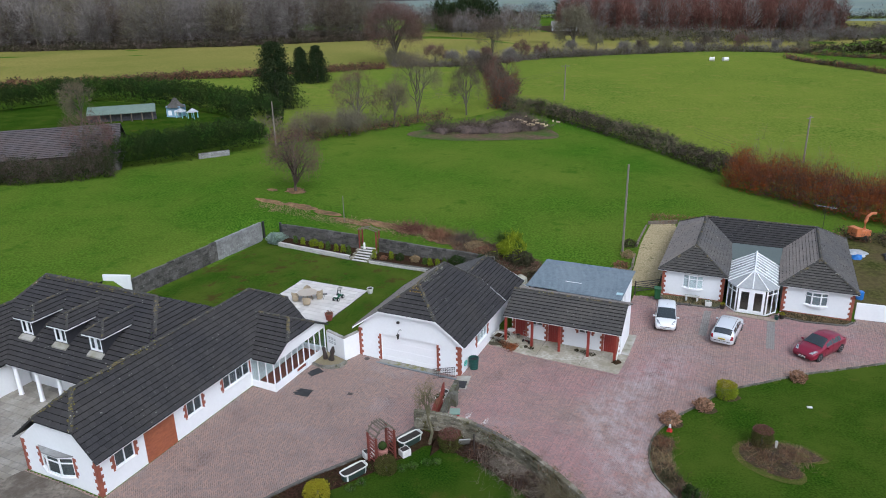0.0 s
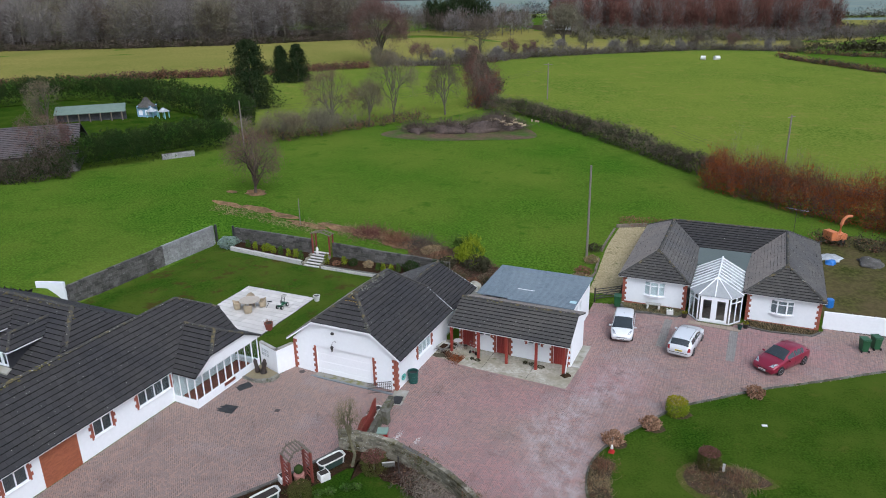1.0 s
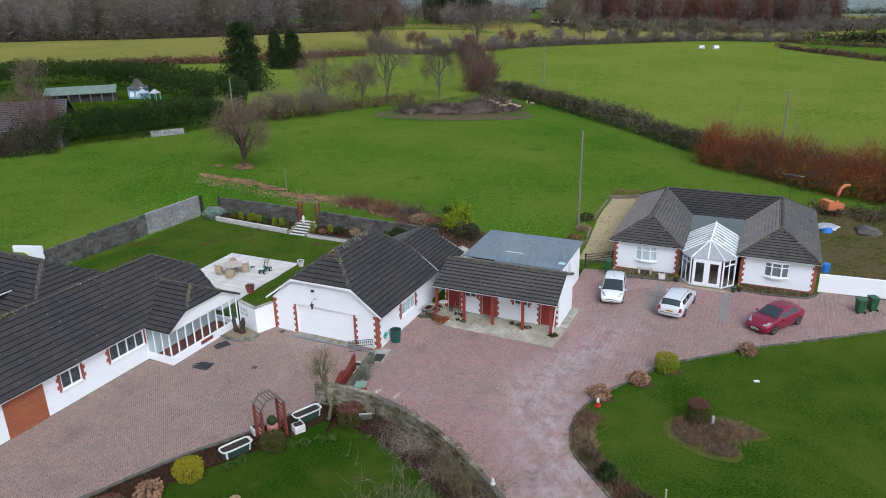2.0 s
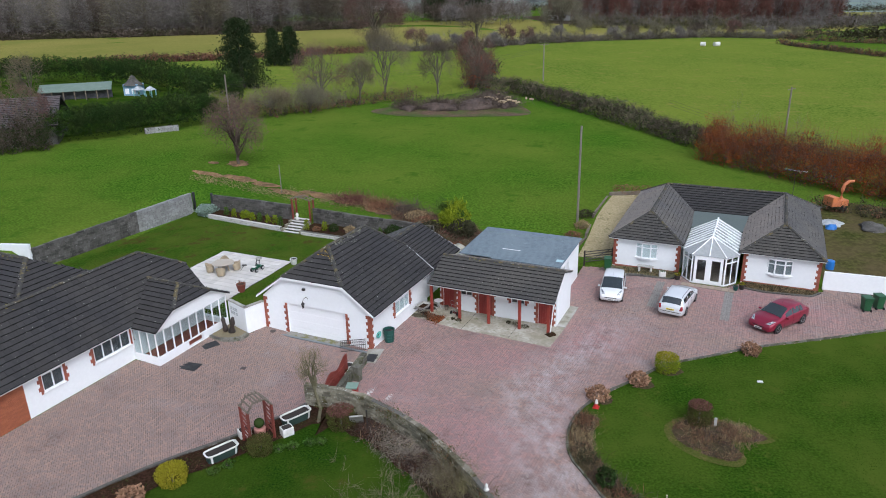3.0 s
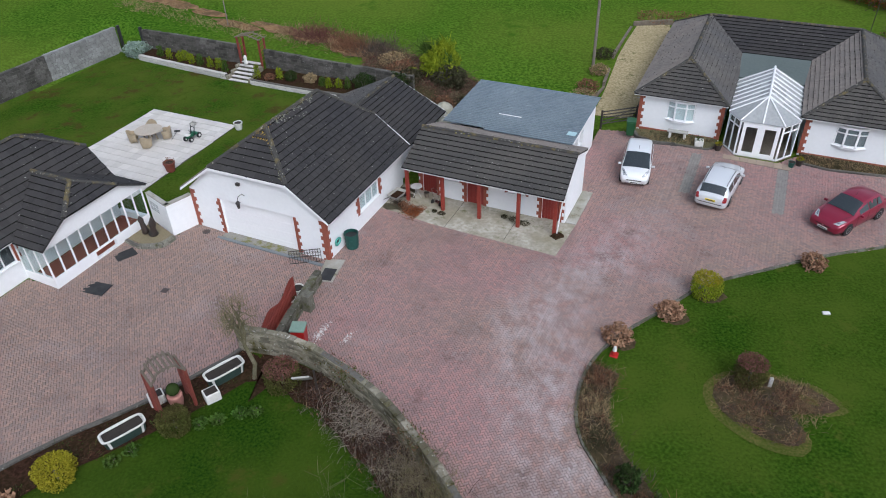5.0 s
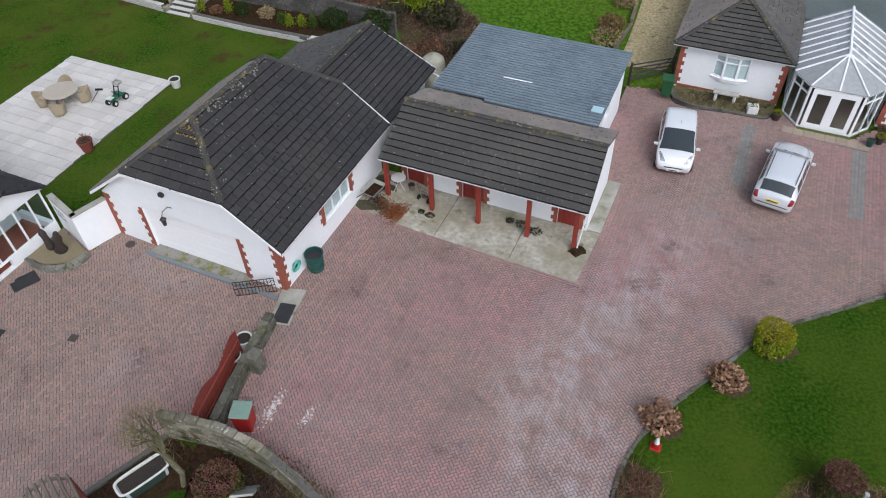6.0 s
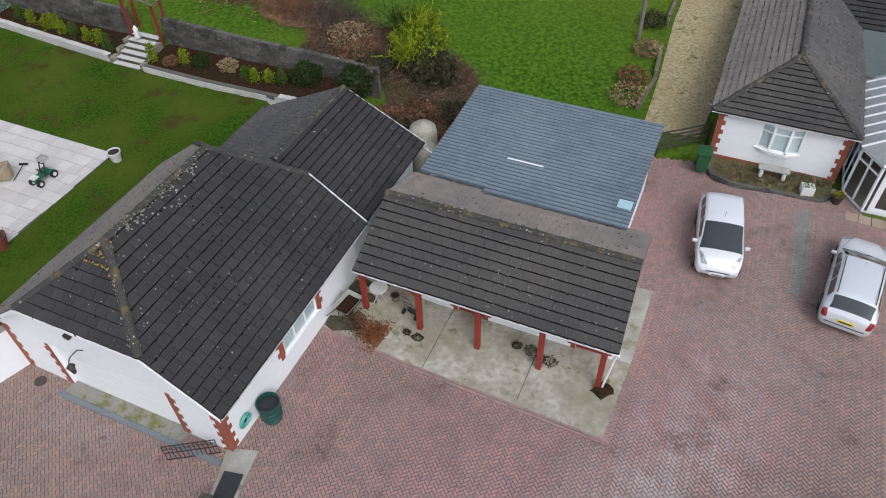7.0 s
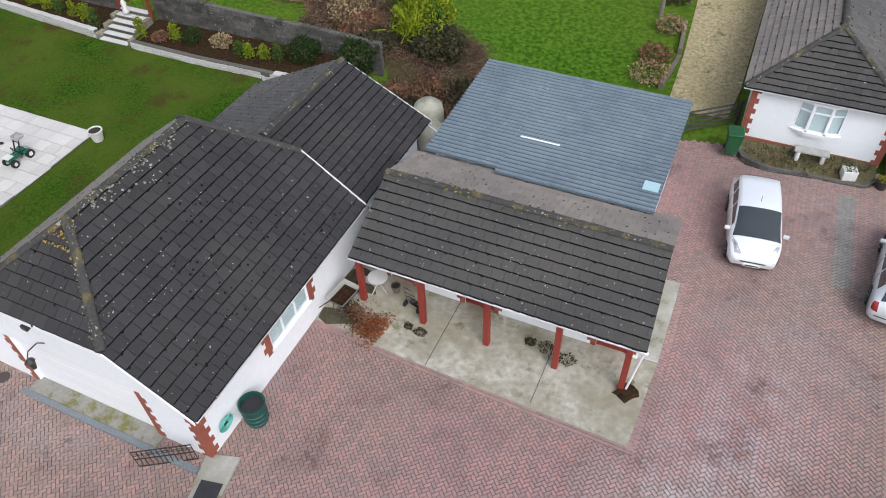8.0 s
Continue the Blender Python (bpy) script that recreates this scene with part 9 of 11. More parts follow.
for k in range(3):
    bm = fresh()
    a = k * 2.09
    tube(bm, [(0.05 * math.cos(a), 0.05 * math.sin(a), 0.68), (0.08 * math.cos(a), 0.08 * math.sin(a), 0.35), (0.28 * math.cos(a), 0.28 * math.sin(a), 0)], 0.013, 6)
    part("leg", bm, WHITEPOT, th)
th = free("sack_truck", at(2.25, 7.35, zl(2.25, 7.35) + 0.045, 170, -14), "grey metal sack truck leaning under the veranda", "sack truck")
for s in (-1, 1):
    bm = fresh()
    tube(bm, [(s * 0.2, 0, 0.05), (s * 0.2, 0, 1.0), (s * 0.15, 0, 1.12), (0, 0, 1.18)], 0.015, 6)
    part("rail", bm, CHROME, th)
    bm = fresh()
    cone(bm, 0, 0, -0.03, 0.03, 0.13, 0.13, 14, pose(s * 0.26, 0.08, 0.13, 0, 90))
    part("wheel", bm, RUBBER, th)
for z in (0.3, 0.55, 0.8):
    bm = fresh()
    tube(bm, [(-0.2, 0, z), (0.2, 0, z)], 0.011, 6)
    part("rung", bm, CHROME, th)
bm = fresh()
box(bm, -0.22, 0.22, -0.2, 0.0, 0.02, 0.035)
part("toe_plate", bm, CHROME, th)
g = np.random.default_rng(4)
th = thing("leaf_pile", 1.6, 6.1, -0.15, "drift of fallen rusty brown leaves on the concrete", "fallen leaves", kind="stuff")
n = 9000
bed("bed_dirt", smooth_line([(-0.3, 5.6), (0.5, 5.65), (1.0, 6.0), (1.2, 6.6), (0.9, 7.2), (0.7, 7.9), (-0.3, 7.9)], 0.3, True), "dark damp dirt in the corner of the apron", surf("damp_dirt", (0.050, 0.040, 0.026), (0.12, 0.10, 0.072), 0.9, 2.0, 6, (0.045, 0.05, 0.02), bump=0.5, spec=0.2), 0.049, seed=15)
along, across = g.beta(1.6, 1.3, n), g.normal(0, 0.2, n)
c = np.stack([0.35 + 1.5 * along + 0.25 * across, 6.35 - 0.55 * along + across * (0.6 + 1.1 * along) + 0.1 * np.sin(along * 9), np.abs(g.normal(0, 0.03, n))], 1)
c[:, 2] += land(c[:, 0], c[:, 1]) + 0.05
low = c[along + g.normal(0, 0.12, n) > 0.52]
part("leaves", leaves(low[::3], 0.026, 1, 0.005, 4, 0.3), LEAF_RUST, th, kind="stuff")
part("leaves", leaves(c[1::4], 0.028, 1, 0.02, 5, 0.3), LEAF_DEAD, th, kind="stuff")
part("leaf_mould", leaves(c[::3] + np.array([-0.25, 0.05, -0.01]), 0.03, 1, 0.06, 6, 0.2), SOIL, th, kind="stuff")
for k, (w, u, r) in enumerate(((2.9, 6.45, 0.2), (7.4, 7.25, 0.28), (6.2, 7.45, 0.16), (6.75, 7.4, 0.3), (2.45, 6.5, 0.15))):
    th = free("weed_clump", at(w, u, zl(w, u) + 0.04), "dark low weeds in the concrete joint", "weeds", "weeds")
    puff(r, r * 0.8, 0.1, 260, 0.03, 40 + k, LEAF_HEDGE, th)
th = free("soil_heap", at(9.3, 6.85, -0.15), "small dark earth heap round the downpipe foot", "soil heap")
bm = fresh()
lathe(bm, [(0.42, -0.02), (0.36, 0.05), (0.22, 0.12), (0.08, 0.16), (0.01, 0.17)], 14)
for v in bm.verts:
    f = 0.8 + 0.45 * noise.noise(v.co * 4 + Vector((5, 1, 2)))
    v.co.x, v.co.y, v.co.z = v.co.x * f, v.co.y * f, v.co.z * (0.7 + 0.4 * f)
part("mound", bm, SOIL, th)
bm = fresh()
tube(bm, [(9.55, 6.62, 2.12), (9.5, 6.72, 1.9), (9.3, 6.86, 0.0), (9.3, 6.86, -0.1)], 0.036, 8)
part("downpipe", bm, UPVC, stable)

# pale tanks between the roofs
th = thing("oil_tank", -1.0, 15.2, 0.0, "cream plastic oil tank with stains and white pipes", "tank")
for k, (w, u, r, h) in enumerate(((-1.05, 15.6, 0.62, 1.9), (-0.55, 14.75, 0.55, 1.5))):
    bm = fresh()
    lathe(bm, [(r * 0.95, 0), (r, 0.1), (r, h * 0.72), (r * 0.9, h * 0.88), (r * 0.55, h * 0.98), (0.16, h), (0.16, h + 0.06), (0.01, h + 0.07)], 20, pose(w, u, 0.0))
    part("tank_body", bm, surf("stained_cream_plastic", (0.36, 0.34, 0.27), (0.46, 0.44, 0.36), 0.6, 1.6, 8, (0.2, 0.2, 0.13), bump=0.05) if k == 0 else bpy.data.materials["stained_cream_plastic"], th, smooth=True)
bm = fresh()
tube(bm, [(-0.6, 14.6, 1.5), (-0.3, 14.3, 1.65), (0.2, 14.2, 1.5), (0.6, 14.3, 1.1)], 0.03, 8)
part("pipe", bm, UPVC, th)
# roof strip light and patch on the steel roof
bm = fresh()
box(bm, 3.55, 4.95, 13.4, 13.47, 2.896, 2.912)
part("roof_strip", bm, UPVC, shed, "narrow white strip on the steel roof")
bm = fresh()
box(bm, 8.0, 8.5, 12.3, 12.75, 2.866, 2.884)
part("roof_patch", bm, surf("pale_blue_patch", (0.35, 0.52, 0.56), (0.42, 0.58, 0.62), 0.5, 3, 9, bump=0.0), shed, "pale blue patch on the steel roof")

# ---- patio furniture ----
th = free("garden_table", at(-17.6, 6.4, zl(-17.6, 6.4) + 0.065), "round stone-topped table on the patio", "table")
bm = fresh()
lathe(bm, [(0.02, 0.7), (0.83, 0.7), (0.86, 0.72), (0.86, 0.745), (0.83, 0.76), (0.02, 0.762)], 32)
part("tabletop", bm, surf("tan_table_top", (0.40, 0.34, 0.27), (0.47, 0.41, 0.33), 0.5, 2, 12, bump=0.05), th)
for k in range(4):
    a = k * 1.57 + 0.6
    bm = fresh()
    tube(bm, [(0.3 * math.cos(a), 0.3 * math.sin(a), 0.7), (0.42 * math.cos(a), 0.42 * math.sin(a), 0)], 0.05, 8)
    part("leg", bm, WICKER, th)


def tub_chair(m):
    th = free("tub_chair", m, "pale wicker tub chair at the round table", "chair", "chairs round the table")
    bm = fresh()
    cone(bm, 0, 0, 0.36, 0.44, 0.27, 0.29, 20)
    part("seat", bm, WICKER, th)
    bm = fresh()
    prev = None
    for i in range(15):
        a = math.radians(-125 + 250 * i / 14)
        hgt = 0.62 + 0.22 * math.cos(a) ** 2 * (1 if math.cos(a) > 0 else 0.1)
        r0, r1 = 0.27, 0.34
        ring_v = [bm.verts.new((r * math.cos(a), r * math.sin(a), z)) for r, z in ((r0, 0.1), (r1, hgt), (r1 + 0.04, hgt - 0.01), (r0 + 0.045, 0.1))]
        if prev:
            for k in range(4):
                bm.faces.new((prev[k], prev[(k + 1) % 4], ring_v[(k + 1) % 4], ring_v[k]))
        else:
            bm.faces.new(ring_v)
        prev = ring_v
    bm.faces.new(list(reversed(prev)))
    part("backrest", bm, WICKER, th)
    for k in range(4):
        a = k * 1.57 + 0.78
        bm = fresh()
        tube(bm, [(0.23 * math.cos(a), 0.23 * math.sin(a), 0.38), (0.26 * math.cos(a), 0.26 * math.sin(a), 0)], 0.022, 6)
        part("leg", bm, WICKER, th)
    return th


first_chair = None
for k, a in enumerate((35, 125, 215, 300)):
    r = math.radians(a)
    w, u = -17.6 + 1.0 * math.cos(r), 6.4 + 1.0 * math.sin(r)
    m = at(w, u, zl(w, u) + 0.066, a)
    first_chair = tub_chair(m) if first_chair is None else (copy_thing(first_chair, m), first_chair)[1]

# toy tractor on the patio
TOYG = surf("toy_green", (0.008, 0.10, 0.045), (0.012, 0.13, 0.06), 0.4, 2, 20, bump=0.0)
th = free("toy_tractor", at(-15.12, 7.5, zl(-15.12, 7.5) + 0.066, -88), "green toy pedal tractor with a raised grey shovel", "toy tractor")
bm = fresh()
box(bm, 0.0, 0.5, -0.12, 0.12, 0.22, 0.42, 0.04)
box(bm, -0.42, 0.05, -0.1, 0.1, 0.2, 0.32, 0.03)
box(bm, -0.42, -0.12, -0.26, -0.14, 0.3, 0.36, 0.02)
box(bm, -0.42, -0.12, 0.14, 0.26, 0.3, 0.36, 0.02)
part("body", bm, TOYG, th)
for x, y, r in ((-0.33, 0.26, 0.18), (-0.33, -0.26, 0.18), (0.4, 0.22, 0.16), (0.4, -0.22, 0.16)):
    bm = fresh()
    cone(bm, 0, 0, -0.055, 0.055, r, r, 16, pose(x, y, r, 90))
    wh = part("wheel", bm, RUBBER, th)
    bm = fresh()
    cone(bm, 0, 0, -0.06, 0.06, r * 0.5, r * 0.5, 12, pose(x, y, r, 90))
    part("hub", bm, WHITEPOT, wh)
bm = fresh()
box(bm, 0.26, 0.56, -0.17, 0.17, 0.42, 0.46, 0.015)
part("bonnet_plate", bm, WHITEPOT, th, "white bonnet plate")
bm = fresh()
box(bm, -0.34, -0.1, -0.13, 0.13, 0.34, 0.4, 0.015)
part("seat", bm, TOYG, th)
bm = fresh()
tube(bm, [(0.06 + 0.03 * math.sin(0.52 * k), 0.12 * math.cos(0.52 * k), 0.58 + 0.09 * math.sin(0.52 * k)) for k in range(13)], 0.016, 6)
tube(bm, [(0.06, 0, 0.58), (0.14, 0, 0.4)], 0.016, 6)
part("steering_wheel", bm, RUBBER, th)
for s in (-1, 1):
    bm = fresh()
    tube(bm, [(-0.04, s * 0.14, 0.3), (-0.22, s * 0.14, 0.82), (-0.3, s * 0.13, 0.88)], 0.028, 6)
    part("loader_arm", bm, RUBBER, th)
bm = fresh()
tube(bm, [(-0.2, -0.14, 0.76), (-0.2, 0.14, 0.76)], 0.022, 6)
part("cross_bar", bm, RUBBER, th)
bm = fresh()
box(bm, -0.5, -0.16, -0.2, 0.2, 0.86, 0.885, 0.008)
box(bm, -0.5, -0.475, -0.2, 0.2, 0.88, 1.0, 0.008)
box(bm, -0.475, -0.2, -0.2, -0.18, 0.88, 0.97, 0.006)
box(bm, -0.475, -0.2, 0.18, 0.2, 0.88, 0.97, 0.006)
part("shovel", bm, WORNSTONE, th)
th = free("broom", at(-16.55, 7.4, zl(-16.55, 7.4) + 0.075, 115), "dark-handled yard broom lying on the patio", "broom")
bm = fresh()
tube(bm, [(-0.6, 0, 0.02), (0.56, 0, 0.05)], 0.016, 6)
part("handle", bm, RUBBER, th)
bm = fresh()
box(bm, 0.55, 0.63, -0.19, 0.19, 0.0, 0.09, 0.01)
part("head", bm, RUBBER, th)

# ---- pergola at the garden steps ----
th = thing("pergola", -18.1, 18.2, 1.4, "reddish-brown timber pergola arch at the top of the steps", "pergola")
for w in (-19.05, -17.1):
    for u in (17.85, 18.5):
        bm = fresh()
        box(bm, w - 0.06, w + 0.06, u - 0.06, u + 0.06, 1.2, 3.35, 0.01)
        part("post", bm, FENCERED, th)
    for k in range(6):
        bm = fresh()
        z = 1.6 + k * 0.28
        tube(bm, [(w, 17.85, z), (w, 18.5, z + 0.25)], 0.022, 4)
        part("lattice", bm, FENCERED, th)
for u in (17.85, 18.5):
    bm = fresh()
    tube(bm, [(-19.2, u, 3.35), (-18.08, u, 3.62), (-16.95, u, 3.35)], 0.05, 6)
    part("beam", bm, WEATHERWOOD, th)
for k in range(7):
    bm = fresh()
    w = -19.1 + k * 0.35
    z = 3.4 + 0.24 * (1 - abs(w + 18.08) / 1.05)
    tube(bm, [(w, 17.65, z), (w, 18.7, z)], 0.03, 6)
    part("rafter", bm, WEATHERWOOD, th)
bm = fresh()
lathe(bm, [(0.14, 0), (0.17, 0.1), (0.1, 0.3), (0.14, 0.5), (0.05, 0.68), (0.01, 0.7)], 10)
whole("garden_statue", bm, WHITEPOT, at(-18.3, 17.5, 1.5), "small pale garden statue on the steps", "statue", smooth=True)

# ---- bed plants ----
for k, (w, u, h) in enumerate(((-26.6, 17.3, 0.75), (-25.6, 17.2, 0.7), (-23.2, 17.0, 0.7), (-22.3, 16.95, 0.75), (-21.3, 16.9, 0.7), (-20.4, 16.85, 0.8), (-19.6, 16.6, 0.85), (-16.6, 16.5, 1.0), (-14.9, 16.9, 0.75), (-11.2, 16.9, 0.6), (-10.6, 16.8, 0.65), (-9.9, 17.0, 0.6), (-9.2, 17.1, 0.7))):
    conifer("dwarf_conifer", w, u, h, 0.24, 60 + k, "small yellow-green dwarf conifer in the bed", 420, 0.05, LEAF_YELLOW if k % 3 else LEAF_GREEN, 0.0, 0.35).matrix_world = at(w, u, 1.06 + 0.12 * (u - 16.5))
bush("silver_bush", -29.1, 17.4, 1.15, 1.0, 0.62, 2600, 0.07, 1, LEAF_SILVER, "large silvery grey-green bush at the bed's end", z=0.85)
bush("box_bush", -24.3, 17.3, 0.55, 0.5, 0.4, 900, 0.05, 2, LEAF_YELLOW, "rounded yellow-green bush in the bed", z=1.15)
bush("green_bush", -14.0, 17.0, 0.5, 0.45, 0.38, 800, 0.05, 3, LEAF_DARK, "dark green bush in the bed", z=1.1)
bush("red_bush", -15.6, 16.6, 0.42, 0.4, 0.22, 500, 0.05, 4, LEAF_DEAD, "reddish brown low plant in the bed", z=1.05)
bush("dry_bush", -12.4, 17.2, 0.5, 0.4, 0.35, 600, 0.05, 5, LEAF_PALE, "pale dry flower stalks in the bed", z=1.1)
bush("green_bush", -8.2, 17.6, 0.8, 0.7, 0.6, 1300, 0.06, 6, LEAF_DARK, "dark green straggling bush by the wall end", z=1.1)
bush("ivy_bush", -5.6, 17.8, 0.9, 0.8, 0.9, 1500, 0.07, 7, LEAF_DARK, "dark ivy over the end of the block wall", z=0.9)
th = bush("gold_shrub", -3.9, 21.4, 1.9, 1.3, 1.1, 3800, 0.08, 8, LEAF_YELLOW, "large bright feathery yellow-green shrub behind the garage")
g = np.random.default_rng(88)
for k in range(9):
    c = np.array([[g.normal(0, 1.1), g.normal(0, 0.7), g.uniform(0.7, 1.7)]])
    part("spray", twigs(c, 0.55, 0.07, 170, 0.28, 300 + k, 0.55), LEAF_YELLOW if k % 3 else LEAF_GREEN, th, kind="stuff")
bush("dark_shrub", -3.2, 20.3, 1.9, 1.2, 0.8, 2600, 0.1, 9, LEAF_HEDGE, "dark twiggy shrub under the gold shrub")
for k, (w, u, rx, mat) in enumerate(((-6.3, 19.8, 1.2, LEAF_DEAD), (-5.2, 19.0, 1.0, LEAF_HEDGE), (-2.2, 18.0, 1.2, LEAF_DEAD), (-0.6, 18.4, 1.0, LEAF_HEDGE), (-0.4, 16.6, 0.8, LEAF_DEAD), (-2.6, 16.4, 1.1, LEAF_HEDGE), (-7.5, 20.8, 1.3, LEAF_PALE), (-3.6, 17.2, 1.0, LEAF_DEAD))):
    th = bush("bramble", w, u, rx, rx * 0.8, 0.55, 1100, 0.07, 70 + k, mat, "tangled brown bramble on rough ground", "bramble", "brambles")
    c = np.random.default_rng(k).normal(0, 1, (160, 3)) * np.array([rx * 0.5, rx * 0.4, 0.1])
    c[:, 2] = np.abs(c[:, 2])
    part("twig_tangle", twigs(c, 0.9, 0.014, 2, 0.1, k, 0.7), TWIG_PALE, th, kind="stuff")

# right-hand lawn
bush("hydrangea", 14.02, 0.08, 0.6, 0.6, 0.45, 700, 0.075, 11, LEAF_TAN, "brown dead-headed hydrangea by the kerb", "bush", "hydrangeas")
bush("hydrangea", 15.78, 2.55, 0.6, 0.6, 0.42, 750, 0.075, 12, LEAF_TAN, "brown dead-headed hydrangea by the kerb", "bush", "hydrangeas")
bush("hydrangea", 21.4, 8.75, 0.58, 0.55, 0.42, 650, 0.07, 13, LEAF_TAN, "brown dead-headed hydrangea by the kerb", "bush", "hydrangeas")
clipped_drum("clipped_ball", 16.98, 4.68, 0.7, 0.95, 14, LEAF_YELLOW, LEAF_GOLD, "clipped yellow-green ball bush with a gold top")
bush("green_bush", 16.0, -6.95, 0.45, 0.5, 0.55, 900, 0.06, 15, LEAF_DARK, "dark green bush in the kerb bed", "bush")
clipped_drum("topiary", 19.3, -0.3, 0.62, 1.15, 26, LEAF_MOSS, TWIG_RED, "clipped mossy green topiary drum with brown top")
th = free("marker_post", at(20.1, -0.2), "short grey post in the round bed", "post")
bm = fresh()
box(bm, -0.07, 0.07, -0.07, 0.07, 0, 0.5, 0.02)
part("post", bm, WORNSTONE, th)
th = free("traffic_cone", at(14.12, -0.8), "small red and white traffic cone on the grass by the kerb", "traffic cone")
bm = fresh()
box(bm, -0.17, 0.17, -0.17, 0.17, 0, 0.05, 0.02)
lathe(bm, [(0.135, 0.04), (0.085, 0.27), (0.01, 0.27)], 14)
part("base", bm, REDPLASTIC, th)
bm = fresh()
lathe(bm, [(0.09, 0.265), (0.05, 0.48), (0.03, 0.5), (0.005, 0.5)], 14)
part("sleeve", bm, WHITEPOT, th, "white upper sleeve")
bm = fresh()
box(bm, -0.16, 0.16, -0.1, 0.1, 0, 0.06, 0.02)
whole("flat_stone", bm, WHITEPOT, at(22.05, 5.35, None, 20), "pale flat stone lying on the lawn", "stone")
for k, (w, u) in enumerate(((19.4, -1.6), (20.6, -2.1), (21.5, -1.2), (20.8, -0.7), (20.0, -1.2), (21.2, -0.3))):
    th = free("dead_plant", at(w, u), "low brown dead stalks in the round bed", "plant", "dead plants")
    c = np.random.default_rng(180 + k).normal(0, 1, (90, 3)) * np.array([0.35, 0.35, 0.02])
    c[:, 2] = 0.04
    part("dead_growth", twigs(c, 0.3, 0.014, 3, 0.06, k, 0.5), (LEAF_DEAD, TWIG, LEAF_PALE)[k % 3], th, kind="stuff")
for k, (w, u, r) in enumerate(((14.3, 0.1, 0.5), (16.05, 2.6, 0.55), (17.2, 4.8, 0.7), (21.5, 8.8, 0.42))):
    q = [(w + r * math.cos(a * 0.45) * (1 + 0.15 * math.sin(a * 2.1 + k)), u + r * math.sin(a * 0.45) * (1 + 0.12 * math.cos(a * 1.7 + k))) for a in range(14)]
    bed("bed_bush", q, "dark soil patch round a bush by the kerb", DRYBED, 0.025, seed=30 + k)
for k in range(12):
    i = 28 + k * 3
    if i < i1:
        w, u = (kin[i][0] * 0.5 + kout[i][0] * 0.5), (kin[i][1] * 0.5 + kout[i][1] * 0.5)
        th = free("dead_plant", at(w, u), "low brown dead plant in the kerb bed", "plant", "dead plants")
        c = np.random.default_rng(80 + k).normal(0, 1, (120, 3)) * np.array([0.35, 0.35, 0.02])
        c[:, 2] = 0.02
        part("dead_growth", twigs(c, 0.4, 0.016, 4, 0.08, k, 0.6), (LEAF_DEAD, TWIG, LEAF_HEDGE, LEAF_PALE)[k % 4], th, kind="stuff")


def growth(name, poly, n, seed, mats, label, length=0.3, lift=0.05):
    """Dead stalks and weeds all over a bed."""
    g = np.random.default_rng(seed)
    q = g.uniform(np.min(poly, 0), np.max(poly, 0), (n, 2))
    q = q[inside(q[:, 0], q[:, 1], poly)]
    k = np.array([noise.noise(Vector((a * 0.9, b * 0.9, seed))) for a, b in q])
    th = thing(name, *q[0], zl(*q[0]), label, "weeds", kind="stuff")
    for i, m in enumerate(mats):
        pick = (np.arange(len(q)) % len(mats) == i) & (k > -0.25)
        c = np.stack([q[pick, 0], q[pick, 1], land(q[pick, 0], q[pick, 1]) + lift], 1)
        part("dead_growth", twigs(c, length, 0.014, 5, 0.09, seed + i, 0.35, 0.2), m, th, kind="stuff")
    return th


growth("kerb_growth", kin[i0:i1] + kout[i0:i1][::-1], 9000, 51, (LEAF_DEAD, TWIG, LEAF_PALE, LEAF_HEDGE), "matted brown dead stalks along the kerb bed")
growth("ring_growth", ring, 1100, 52, (LEAF_DEAD, TWIG, LEAF_PALE), "matted brown dead stalks in the round bed")
growth("wall_growth", wa[2:] + wb[2:][::-1], 5000, 53, (TWIG, LEAF_DEAD, LEAF_PALE, LEAF_HEDGE), "brown dead stalks and leaves under the wall", 0.4)
growth("yard_growth", ya[8:-1] + [(0.4, -6.7), (1.2, -8.2)] + yb[8:-1][::-1], 3000, 54, (LEAF_HEDGE, LEAF_GREEN, LEAF_DEAD), "low weeds in the soil along the yard edge", 0.18)
SCRUB = [(-9.5, 18.9), (-4.6, 18.6), (-0.6, 14.4), (0.6, 14.4), (0.6, 17.8), (0.3, 19.4), (-1.0, 21.6), (-4.0, 23.0), (-9.5, 22.6)]
SCRUB_CANE = foliage_mat("brown_scrub_cane", (0.09, 0.058, 0.04), (0.15, 0.10, 0.07), (0.065, 0.045, 0.032), 0.9)
g = np.random.default_rng(57)
q = g.uniform(np.min(SCRUB, 0), np.max(SCRUB, 0), (3600, 2))
q = q[inside(q[:, 0], q[:, 1], SCRUB)]
c = np.stack([q[:, 0], q[:, 1], land(q[:, 0], q[:, 1]) + 0.1], 1)
th = thing("scrub_growth", *q[0], zl(*q[0]), "matted brown bramble growth behind the outbuildings", "scrub", kind="stuff")
part("twig_tangle", canes(c[::2], 0.8, 0.022, 4, 0.15, 58, 0.9, 0.9), SCRUB_CANE, th, kind="stuff")
part("dead_growth", canes(c[1::3], 0.7, 0.02, 4, 0.15, 59, 0.8, 0.9), TWIG_PALE, th, kind="stuff")
part("dead_leaves", leaves(c[::3] + np.array([0, 0, 0.15]), 0.05, 8, 0.16, 60, 0.6), TWIG_RED, th, kind="stuff")

